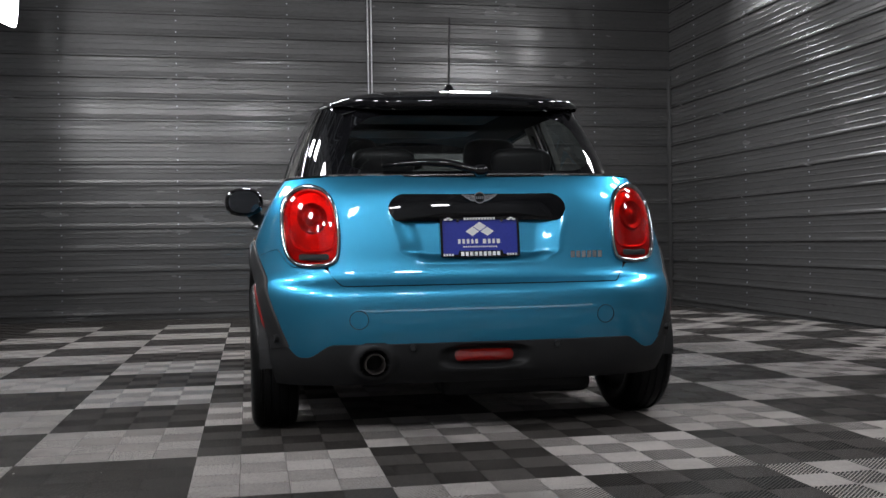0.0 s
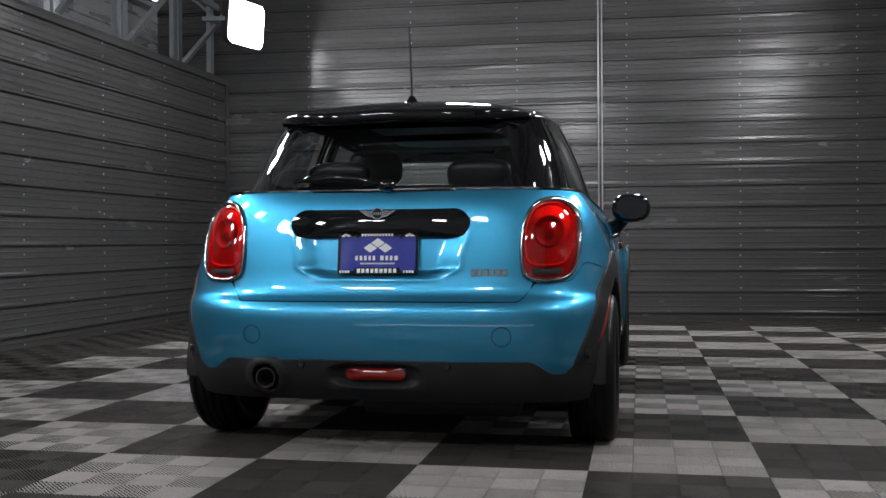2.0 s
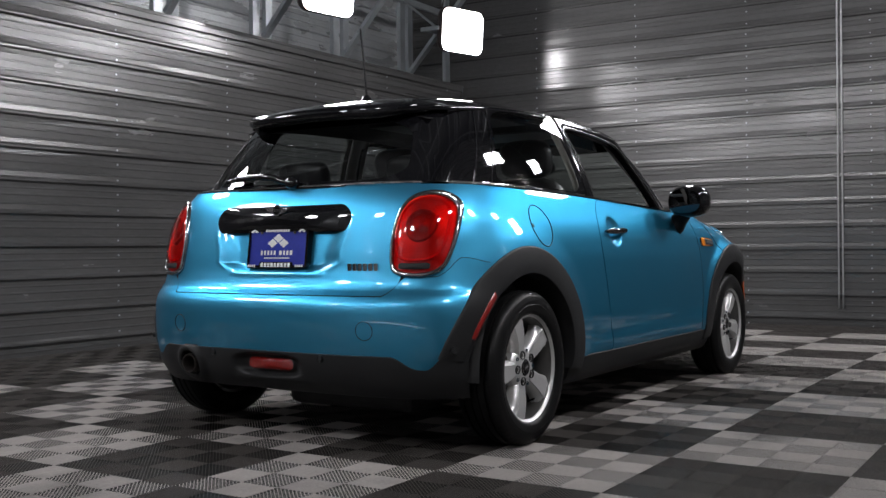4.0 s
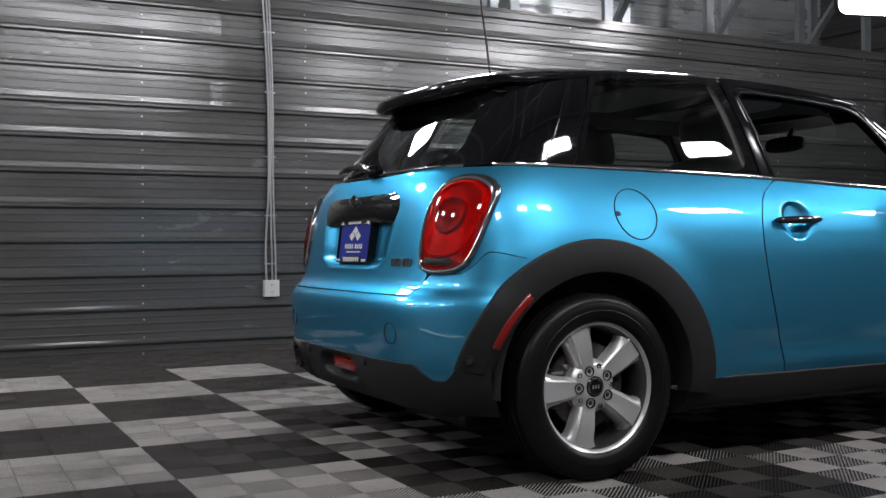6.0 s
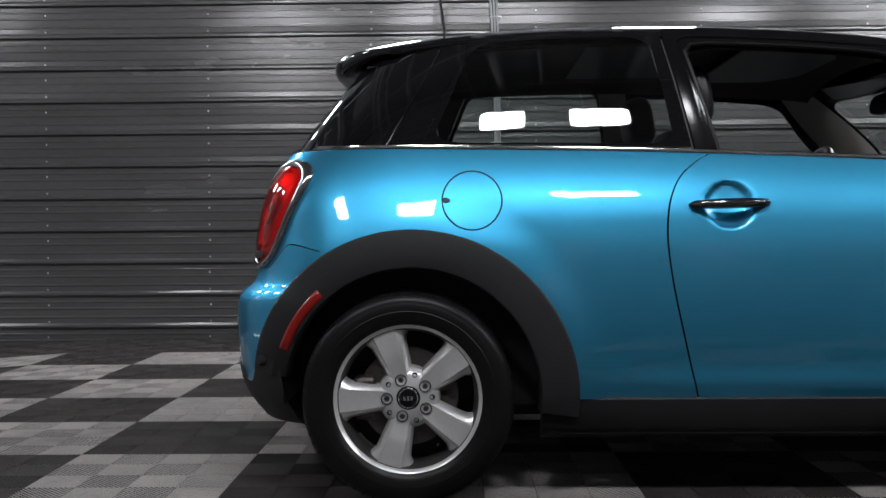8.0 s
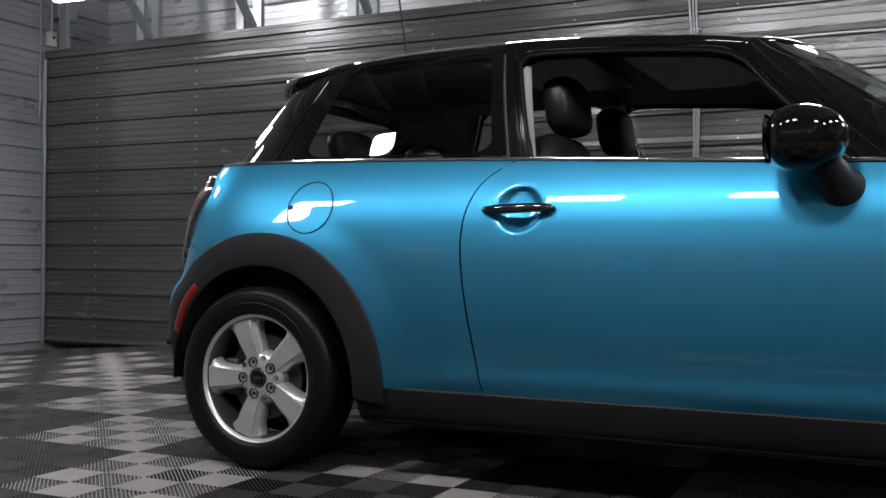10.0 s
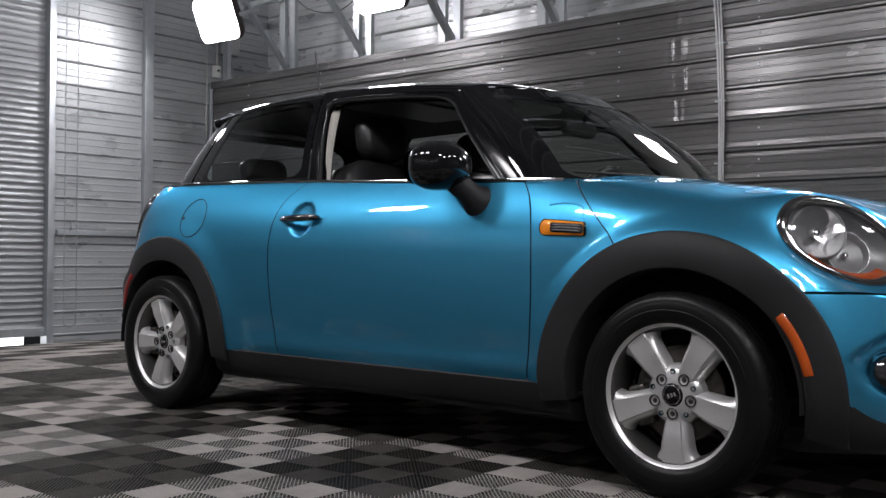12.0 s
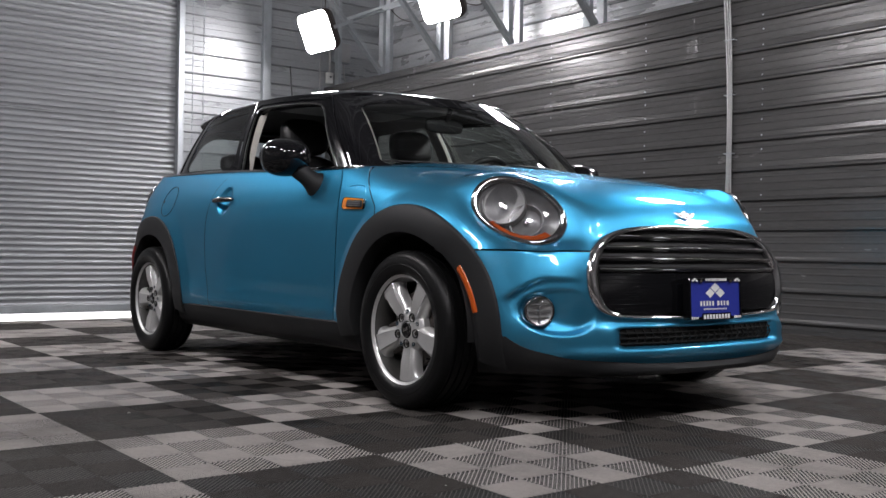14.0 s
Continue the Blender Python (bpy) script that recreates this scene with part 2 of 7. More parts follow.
def panel_profile(light):
    """Depth over height of one course of cladding, from its lower joint."""
    if light:
        return [(0.0, -0.024), (0.008, -0.024), (0.0105, 0.006), (0.022, 0.012), (0.034, 0.002), (0.1, 0.0), (0.104, 0.004), (0.116, 0.004), (0.12, 0.0),
                (0.17, 0.0), (0.174, 0.004), (0.186, 0.004), (0.19, 0.0), (0.2385, 0.0), (COURSE, -0.024)]
    return [(0.0, -0.03), (0.011, -0.03), (0.0135, 0.008), (0.019, 0.016), (0.034, 0.016), (0.05, 0.002), (0.085, 0.0), (0.089, 0.004), (0.099, 0.004),
            (0.103, 0.0), (0.15, 0.0), (0.154, 0.004), (0.164, 0.004), (0.168, 0.0), (0.2, 0.0), (0.204, 0.003), (0.212, 0.003), (0.216, 0.0), (0.2385, 0.0), (COURSE, -0.03)]


def course_mesh(name, length, mat, light, seed, step=0.6, dent=0.0012):
    """One course of cladding along +x, facing -y, with slight waves and dents."""
    rng = random.Random(seed)
    bm = bmesh.new()
    n = max(2, int(length / step))
    prof = panel_profile(light)
    wave = [rng.uniform(-dent, dent) for _ in range(n + 1)]
    cols = []
    for i in range(n + 1):
        x = length * i / n
        cols.append([bm.verts.new((x, -d - wave[i] * (1 if 0.04 < z < 0.22 else 0), z)) for z, d in prof])
    for a, b in zip(cols, cols[1:]):
        for k in range(len(prof) - 1):
            bm.faces.new((a[k], b[k], b[k + 1], a[k + 1]))
    me = bpy.data.meshes.new(name)
    bm.to_mesh(me)
    bm.free()
    me.materials.append(mat)
    return me


def clad_wall(name, label, origin, turn, length, z0, z1, mat, light=False, openings=(), course=COURSE, first=Z0):
    """A wall: backing sheet with its courses of cladding and rows of screws. It faces -y before the turn."""
    m = Matrix.Translation(origin) @ Matrix.Rotation(radians(turn), 4, "Z")
    bm = bmesh.new()
    if openings:
        a, b, h = openings[0]
        box(bm, 0, a, 0.02, 0.14, z0, z1)
        box(bm, b, length, 0.02, 0.14, z0, z1)
        box(bm, a, b, 0.02, 0.14, h, z1)
    else:
        box(bm, 0, length, 0.02, 0.14, z0, z1)
    wall = tagged(finish(name, bm, mat), label, "wall", kind="structure")
    wall.matrix_world = m
    runs = [(0.0, length, z0)]
    if openings:
        a, b, h = openings[0]
        runs = [(0.0, a, z0), (b, length, z0)]
    for r, (xa, xb, _) in enumerate(runs):
        meshes = [course_mesh("panel", xb - xa, mat, light, 7 * r + q + len(name)) for q in range(3)]
        z, k = first - course * math.ceil((first - z0) / course), 0
        while z < z1 - 0.03:
            ob = new("panel", meshes[k % 3])
            ob.parent = wall
            ob.location = (xa, 0, z)
            ob.scale = (1, 1, min(course, z1 - z) / COURSE)
            z, k = z + course, k + 1
    # screws beside the joints
    bm = bmesh.new()
    x = 0.7
    while x < length - 0.2:
        for xa, xb, _ in runs:
            if xa + 0.1 < x < xb - 0.1:
                z = first - course * math.ceil((first - z0) / course)
                while z < z1 - 0.2:
                    for dz in (0.06, 0.185):
                        bmesh.ops.create_cone(bm, cap_ends=True, segments=6, radius1=0.008, radius2=0.005, depth=0.006,
                                              matrix=Matrix.Translation((x + 0.004 * math.sin(40 * z), -0.004, z + dz)) @ Matrix.Rotation(radians(90), 4, "X"))
                    z += course
        x += 1.22
    sc = finish("screws", bm, GALV, wall)
    sc["kind"] = "stuff"
    return wall


clad_wall("wall_north", "charcoal ribbed metal half-height partition wall", (XW, YN, 0), 0, XE - XW, 0.0, TOP_N, WALL_DARK)
clad_wall("wall_east", "charcoal ribbed metal wall with lamp reflections", (*EAST_A, 0), EAST_TURN, math.hypot(EAST_B[0] - EAST_A[0], EAST_B[1] - EAST_A[1]), -0.1, TOP, WALL_DARK,
          course=EAST_COURSE, first=EAST_Z0)
clad_wall("wall_south", "charcoal ribbed metal wall behind the car", (EAST_B[0], YS, 0), 180, EAST_B[0] - XW, -0.3, TOP, WALL_DARK, course=EAST_COURSE, first=EAST_Z0)
clad_wall("wall_west", "galvanised ribbed metal wall round the roller door", (XW, YS, 0), 90, YN + 0.9 - YS, -RAMP_DROP - 0.02, TOP, WALL_LIGHT, True,
          openings=((0.35, 1.86 - YS, 4.2),))
clad_wall("wall_outer", "galvanised metal wall above the partition, lightened as if lit", (XW, YN + 0.85, 0), 0, XE - XW, 2.2, TOP, WALL_OUTER_LIT, True)

# dented end laps of the upper courses
north = bpy.data.objects["wall_north"]
for k in range(7, 11):
    lap = new("panel", course_mesh("lap", 0.17, WALL_DARK, False, 31 + k, 0.028, 0.0018))
    lap.parent = north
    lap.location = (-0.06 - XW, -0.0035, Z0 + COURSE * k)
    lap.scale = (1, 1, 0.985)

# cap on the partition
bm = bmesh.new()
box(bm, XW + 0.02, XE - 0.02, YN - 0.03, YN + 0.2, TOP_N, TOP_N + 0.03, 0.004)
box(bm, XW + 0.02, XE - 0.02, YN - 0.034, YN - 0.022, TOP_N - 0.05, TOP_N - 0.002)
tagged(finish("trim_cap", bm, WALL_DARK), "folded charcoal metal cap on the partition", "trim", kind="structure")
# shelf behind the partition closes the view down
bm = bmesh.new()
box(bm, XW, XE, YN + 0.2, YN + 0.85, TOP_N - 0.12, TOP_N - 0.06)
tagged(finish("ledge", bm, WALL_LIGHT), "metal ledge behind the partition top", "ledge", kind="structure")

# ceiling with purlins
bm = bmesh.new()
box(bm, XW - 0.1, XE + 0.4, YS - 0.1, YN + 1.0, TOP, TOP + 0.1)
sheets = len(bm.faces)
x = XW + 0.4
while x < XE:
    box(bm, x, x + 0.07, YS, YN + 0.85, TOP - 0.2, TOP)
    x += 1.2
y = YS + 0.5
while y < YN:
    box(bm, XW, XE, y, y + 0.05, TOP - 0.26, TOP - 0.2)
    y += 1.5
x = XW + 1.0
while x < XE:
    # open-web joist: chords and zigzag bars
    for z in (TOP - 0.72, TOP - 0.30):
        box(bm, x - 0.03, x + 0.03, YS, YN + 0.85, z, z + 0.04)
    y, k = YS + 0.1, 0
    while y < YN + 0.5:
        z0, z1 = (TOP - 0.70, TOP - 0.29) if k % 2 else (TOP - 0.29, TOP - 0.70)
        tube(bm, [(x, y, z0), (x, y + 0.42, z1)], 0.012, 5)
        y, k = y + 0.42, k + 1
    x += 2.4
bm.faces.ensure_lookup_table()
for f in bm.faces[sheets:]:
    f.material_index = 1
tagged(finish("ceiling", bm, [CEILING_MAT, JOIST_MAT]), "dark metal ceiling with purlins", "ceiling", kind="structure")

# corner angles
for name, x, y, s in (("trim_corner", east_x(YN), YN, -1), ("trim_corner", EAST_B[0], YS, -1), ("trim_corner", XW, YN, 1)):
    bm = bmesh.new()
    yy = -1 if y > 0 else 1
    box(bm, min(x, x + s * 0.04), max(x, x + s * 0.04), min(y + yy * 0.016, y + yy * 0.022), max(y + yy * 0.016, y + yy * 0.022), -0.2, TOP_N)
    box(bm, min(x + s * 0.016, x + s * 0.022), max(x + s * 0.016, x + s * 0.022), min(y, y + yy * 0.05), max(y, y + yy * 0.05), -0.2, TOP_N)
    tagged(finish(name, bm, WALL_DARK if s < 0 else GALV), "folded metal corner angle", "trim", kind="structure")

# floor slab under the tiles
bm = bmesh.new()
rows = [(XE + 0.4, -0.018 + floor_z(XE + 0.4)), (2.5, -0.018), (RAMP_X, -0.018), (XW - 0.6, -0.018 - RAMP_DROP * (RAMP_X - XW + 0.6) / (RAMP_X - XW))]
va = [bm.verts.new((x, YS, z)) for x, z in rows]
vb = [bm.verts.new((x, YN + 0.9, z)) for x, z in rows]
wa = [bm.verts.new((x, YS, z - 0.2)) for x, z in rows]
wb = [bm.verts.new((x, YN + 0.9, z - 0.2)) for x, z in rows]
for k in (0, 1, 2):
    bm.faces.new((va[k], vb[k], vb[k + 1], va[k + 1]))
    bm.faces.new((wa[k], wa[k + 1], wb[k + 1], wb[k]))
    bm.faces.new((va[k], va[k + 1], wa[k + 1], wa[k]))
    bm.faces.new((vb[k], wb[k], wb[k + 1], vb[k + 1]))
floor = tagged(finish("floor", bm, UNDER_TILE_SHADE), "checkered floor of interlocking ribbed plastic tiles", "floor", kind="structure")

# roller door in the west wall
door = tagged(empty("roller_door_1"), "grey slatted roller door, a bright gap below", "roller door", kind="structure")
DY0, DY1, DZ0 = YS + 0.35, 1.86, -RAMP_DROP + 0.075
bm = bmesh.new()
prof = [(0.0, 0.0), (0.012, 0.014), (0.03, 0.018), (0.048, 0.014), (0.06, 0.004), (0.068, 0.0)]
cols = [[bm.verts.new((-d, y, z)) for z, d in [(q, e) for q, e in prof]] for y in (DY0, DY1)]
for k in range(len(prof) - 1):
    bm.faces.new((cols[0][k], cols[1][k], cols[1][k + 1], cols[0][k + 1]))
slat_mesh = bpy.data.meshes.new("slat")
bm.to_mesh(slat_mesh)
bm.free()
SLAT_MAT = material("roller_slat_paint", (0.34, 0.352, 0.366), rough=0.36, metal=0.4, vary=0.12, scale=2.0, stretch=(1, 0.4, 6), rough_vary=0.1, island=0.07, place=True)
slat_mesh.materials.append(SLAT_MAT)
z = DZ0 + 0.09
while z < 4.25:
    ob = new("slat", slat_mesh)
    ob.parent = door
    ob.location = (XW - 0.05, 0, z)
    z += 0.068
bm = bmesh.new()
box(bm, XW - 0.075, XW - 0.03, DY0, DY1, DZ0, DZ0 + 0.09, 0.006)
part("bottom_bar", bm, GALV, door)
for y0 in (DY1 - 0.015, DY0 - 0.06):
    bm = bmesh.new()
    box(bm, XW - 0.1, XW + 0.02, y0, y0 + 0.075, -RAMP_DROP - 0.01, 4.3, 0.004)
    part("guide_rail", bm, GALV, door, "galvanised door guide rail")
# daylight beyond the gap
bm = bmesh.new()
box(bm, XW - 0.6, XW - 0.5, DY0, DY1, -RAMP_DROP - 0.2, 0.4)
tagged(finish("backdrop", bm, GAP_GLOW), "bright daylight outside the roller door", "daylight", kind="structure")
# steel posts and rail on the west wall
for y in (3.0, ):
    bm = bmesh.new()
    box(bm, XW + 0.0, XW + 0.07, y - 0.05, y + 0.06, -RAMP_DROP, TOP, 0.004)
    tagged(finish("steel_post", bm, GALV), "galvanised steel wall post", "post")
bm = bmesh.new()
box(bm, XW + 0.012, XW + 0.06, 1.93, 2.95, 0.88, 0.93, 0.003)
tagged(finish("wall_rail", bm, GALV), "galvanised horizontal steel rail", "rail")


# studs, struts and lamps above the partition
def stud(x, y):
    bm = bmesh.new()
    w, d, t = 0.09, 0.05, 0.004
    box(bm, x - w / 2, x + w / 2, y, y + t, TOP_N + 0.03, TOP - 0.2)
    box(bm, x - w / 2, x - w / 2 + t, y + t, y + d, TOP_N + 0.03, TOP - 0.2)
    box(bm, x + w / 2 - t, x + w / 2, y + t, y + d, TOP_N + 0.03, TOP - 0.2)
    return tagged(finish("steel_stud", bm, GALV), "galvanised steel stud above the partition", "stud", "studs above the partition")


def strut(x):
    """A knee brace from the partition top out to the ceiling steel."""
    bm = bmesh.new()
    box(bm, -0.035, 0.035, -0.004, 0.0, 0, 3.55)
    box(bm, -0.035, -0.031, 0.0, 0.035, 0, 3.55)
    box(bm, 0.031, 0.035, 0.0, 0.035, 0, 3.55)
    ob = tagged(finish("steel_strut", bm, GALV), "galvanised diagonal knee brace", "brace", "knee braces above the partition")
    ob.matrix_world = Matrix.Translation((x, YN - 0.02, TOP_N + 0.035)) @ Matrix.Rotation(radians(44), 4, "X")
    return ob


for x in (-5.95, -4.75, -3.56, -2.36, -1.17, 0.03, 1.22, 2.42, 3.61, 4.8, 6.0):
    stud(x, YN + 0.08)
    stud(x - 0.24 if x < 0 else x + 0.24, YN + 0.14)
    if x > -5.5:
        strut(x + 0.02)
for x in (6.98,):
    stud(x, YN + 0.1)

rail = bmesh.new()
box(rail, XW + 0.1, XE - 0.1, YN + 0.06, YN + 0.09, 3.55, 3.62)
tagged(finish("cross_rail", rail, GALV), "galvanised horizontal rail behind the studs", "rail")


def work_lamp(eye, aim, roll=0.0):
    """A square LED flood lamp on a bracket; local -z is the beam."""
    lamp = tagged(empty("flood_lamp"), "square white LED flood lamp in a dark housing", "lamp", "flood lamps along the walls")
    bm = bmesh.new()
    w, h = 0.6, 0.47
    loops = []
    for s, z in ((1.0, 0.0), (1.03, 0.012), (1.03, 0.05), (0.95, 0.1), (0.7, 0.15), (0.4, 0.17)):
        loops.append([bm.verts.new((x * s, y * s, z)) for x, y in rounded_outline(w, h, 0.09)])
    for a, b in zip(loops, loops[1:]):
        for k in range(len(a)):
            bm.faces.new((a[k], a[(k + 1) % len(a)], b[(k + 1) % len(a)], b[k]))
    bm.faces.new(loops[-1])
    part("housing", bm, LAMP_CASE, lamp, "dark lamp housing")
    bm = bmesh.new()
    f = bm.faces.new([bm.verts.new((x, y, -0.002)) for x, y in rounded_outline(w * 0.985, h * 0.985, 0.085)][::-1])
    part("diffuser", bm, LAMP_GLOW, lamp, "glowing white diffuser")
    bm = bmesh.new()
    for s in (-1, 1):
        box(bm, s * 0.33 - 0.01, s * 0.33 + 0.01, -0.02, 0.02, 0.03, 0.3)
    box(bm, -0.34, 0.34, -0.02, 0.02, 0.3, 0.315)
    part("bracket", bm, GALV, lamp, "steel bracket")
    bm = bmesh.new()
    tube(bm, [(0.1, 0, 0.16), (0.1, 0.1, 0.24), (0.05, 0.3, 0.3), (0.0, 0.5, 0.33)], 0.008, 6)
    part("cable", bm, LAMP_CASE, lamp)
    lamp.matrix_world = look(eye, aim, roll)
    return lamp


def ahead(eye, around, down, d):
    """A point d metres ahead of a lamp turned around degrees from north and tilted down."""
    c = d * math.cos(radians(down))
    return (eye[0] + c * math.sin(radians(around)), eye[1] + c * math.cos(radians(around)), eye[2] - d * math.sin(radians(down)))


def hung_lamp(eye, around, down, hold):
    """A flood lamp with the steel arm from its bracket to the steel that holds it."""
    lamp = work_lamp(eye, ahead(eye, around, down, 1.0))
    bm = bmesh.new()
    tube(bm, [lamp.matrix_world.inverted() @ Vector(p) for p in (ahead(eye, around, down, -0.305), hold)], 0.014, 6)
    part("arm", bm, GALV, lamp, "thin steel arm")


for x, y, z, around, down in ((5.98, 3.16, 3.12, 195, 5), (3.7, 3.16, 3.12, 190, 8), (1.5, 3.16, 3.12, 185, 12), (-0.6, 3.16, 3.12, 180, 18),
                              (-2.6, 3.12, 3.15, 178, 22), (-4.86, 3.03, 3.16, 176, 23)):
    hung_lamp((x, y, z), around, down, (x, YN + 0.075, 3.585) if abs(x + 0.6) > 0.1 else (x, y + 0.3, TOP + 0.02))
for y in (0.7, -1.39):
    hung_lamp((5.92, y, 3.74), 270, 8, (6.25, y, TOP + 0.02))
hung_lamp((-5.6, -0.3, 3.75), 90, -14, (-5.92, -0.3, TOP + 0.02))
hung_lamp((-5.6, 1.7, 3.75), 75, -14, (-5.92, 1.6, TOP + 0.02))
for x, around in ((6.3, -38), (4.1, -20), (1.05, 0), (-0.25, 0), (-2.45, 0)):
    hung_lamp((x, -3.7, 3.75), around, 15, (x, -4.02, TOP + 0.02))


# cable run on the north wall: three thin pipes down to a socket box
def conduit(points, radius=0.0085):
    bm = bmesh.new()
    tube(bm, smooth_loop(points, False, 5), radius, 8)
    return tagged(finish("conduit", bm, CONDUIT_GREY, smooth=True), "thin grey cable conduit on the wall", "conduit", "conduits on the wall")


conduit([(0.372, 3.868, 0.49), (0.366, 3.866, 0.70), (0.376, 3.866, 0.92), (0.392, 3.866, 1.2), (0.396, 3.866, 1.75), (0.376, 3.866, 2.3), (0.352, 3.86, 2.68), (0.345, 3.868, 2.80), (0.34, 3.98, 3.1), (0.3, 4.2, 3.9)])
conduit([(0.418, 3.868, 0.49), (0.412, 3.866, 0.75), (0.408, 3.866, 1.2), (0.414, 3.866, 1.75), (0.398, 3.866, 2.3), (0.378, 3.86, 2.68), (0.37, 3.868, 2.80), (0.36, 3.98, 3.1), (0.33, 4.2, 3.9)], 0.0075)
conduit([(0.444, 3.868, 0.49), (0.440, 3.866, 0.7), (0.432, 3.866, 1.0), (0.428, 3.866, 1.4), (0.430, 3.866, 1.8), (0.418, 3.866, 2.3), (0.402, 3.86, 2.68), (0.396, 3.868, 2.80), (0.38, 3.98, 3.1), (0.36, 4.2, 3.9)], 0.0075)
for z in (0.62, 0.98, 1.42, 1.9, 2.35):
    bm = bmesh.new()
    box(bm, 0.362, 0.446, 3.853, 3.857, z, z + 0.009)
    for x in (0.360, 0.444):
        box(bm, x, x + 0.004, 3.857, 3.90, z, z + 0.009)
    tagged(finish("pipe_clip", bm, GALV), "small galvanised pipe clip", "clip", "clips on the conduits")
socket = tagged(empty("socket_box"), "white surface-mounted socket box on the wall", "socket")
bm = bmesh.new()
box(bm, 0.352, 0.466, 3.845, 3.902, 0.378, 0.502, 0.006)
part("case", bm, WHITE_PLASTIC, socket)
for z in (0.415, 0.465):
    bm = bmesh.new()
    lathe(bm, [(0.018, 3.846), (0.0175, 3.8435), (0.015, 3.8432), (0.0, 3.8438)], 18, "y", (0.409, 0, z))
    part("socket_insert", bm, WHITE_PLASTIC, socket)
    for dx_ in (-0.006, 0.006):
        bm = bmesh.new()
        box(bm, 0.409 + dx_ - 0.0015, 0.409 + dx_ + 0.0015, 3.8428, 3.8440, z - 0.004, z + 0.006)
        part("socket_slot", bm, GAP, socket)

for y in (-0.465, -0.505):
    conduit([(east_x(y) - 0.02, y, z) for z in (0.1, 1.5, 3.0, 4.6)])

# west end: switch box, junction box and their pipes
sw = tagged(empty("switch_box"), "white switch box with a black knob on the wall", "switch")
bm = bmesh.new()
box(bm, XW + 0.008, XW + 0.06, 3.895, 3.99, 2.80, 2.945, 0.005)
part("case", bm, WHITE_PLASTIC, sw)
bm = bmesh.new()
lathe(bm, [(0.0, XW + 0.072), (0.012, XW + 0.072), (0.013, XW + 0.06)], 14, "x", (0, 3.945, 2.885))
part("knob", bm, GAP, sw)
jb = tagged(empty("junction_box"), "grey steel junction box on the wall", "junction box")
bm = bmesh.new()
box(bm, XW + 0.008, XW + 0.10, 3.97, 4.23, 3.09, 3.36, 0.006)
part("case", bm, GALV, jb)
bm = bmesh.new()
box(bm, XW + 0.10, XW + 0.106, 3.98, 4.22, 3.10, 3.35, 0.002)
part("cover", bm, CONDUIT_GREY, jb)
conduit([(XW + 0.035, 3.945, 2.94), (XW + 0.035, 3.945, 3.4), (XW + 0.035, 3.945, 4.5)], 0.013)
conduit([(XW + 0.035, 4.05, 3.10), (XW + 0.035, 4.05, 2.9), (XW + 0.035, 4.05, 2.62)], 0.011)
conduit([(XW + 0.035, 4.16, 3.10), (XW + 0.04, 4.165, 2.95), (XW + 0.05, 4.24, 2.62)], 0.011)
conduit([(XW + 0.035, 4.1, 3.35), (XW + 0.035, 4.1, 3.9), (XW + 0.035, 4.1, 4.6)], 0.011)
conduit([(XW + 0.035, 3.80, 2.0), (XW + 0.035, 3.80, 2.9), (XW + 0.035, 3.80, 4.6)], 0.009)

# hand chain of the roller door: links in a loop
chain = []
for k in range(150):
    chain.append((2.0, 4.3 - 4.35 * k / 150))
chain += [(2.07 - 0.07 * math.cos(t), -0.03 - 0.055 * math.sin(t)) for t in (math.pi * k / 9 for k in range(1, 9))]
for k in range(150):
    chain.append((2.14, -0.05 + 4.35 * k / 150))
bm = bmesh.new()
for k, (y, z) in enumerate(chain[:-1]):
    y2, z2 = chain[k + 1]
    d = Vector((0, y2 - y, z2 - z))
    d.normalize()
    side = Vector((1, 0, 0)) if k % 2 else d.cross(Vector((1, 0, 0)))
    c = Vector((XW + 0.07, (y + y2) / 2, (z + z2) / 2))
    tube(bm, [c + d * 0.019 * math.cos(t) + side * 0.008 * math.sin(t) for t in (2 * math.pi * q / 8 for q in range(8))], 0.003, 4, closed=True)
tagged(finish("door_chain", bm, GALV), "looped steel hand chain beside the roller door", "chain")
bm = bmesh.new()
lathe(bm, [(0.02, XW + 0.05), (0.085, XW + 0.05), (0.085, XW + 0.06), (0.07, XW + 0.07), (0.085, XW + 0.08), (0.085, XW + 0.09), (0.0, XW + 0.09)], 24, "x", (0, 2.07, 4.32))
box(bm, XW - 0.02, XW + 0.05, 2.0, 2.14, 4.27, 4.37)
tagged(finish("hand_chain_pulley", bm, GALV), "steel pulley of the roller door chain", "pulley")
bm = bmesh.new()
tube(bm, [(XW + 0.06, 2.07, 0.93), (XW + 0.085, 2.07, 0.955), (XW + 0.085, 2.07, 1.0), (XW + 0.07, 2.075, 1.02)], 0.008, 6)
tagged(finish("chain_hook", bm, GALV), "small steel hook for the chain", "hook")

# small white socket low on the east wall
low_box = tagged(empty("socket_box"), "small white socket low on the wall", "socket")
bm = bmesh.new()
box(bm, east_x(-4.08) - 0.045, east_x(-4.08) + 0.01, -4.115, -4.045, 0.012, 0.062, 0.004)
part("case", bm, WHITE_PLASTIC, low_box)


# loose wires above the partition
def wire(points):
    bm = bmesh.new()
    tube(bm, smooth_loop(points, False, 8), 0.006, 6)
    return tagged(finish("wire", bm, LAMP_CASE), "dark sagging cable between the studs", "cable", "cables above the partition")


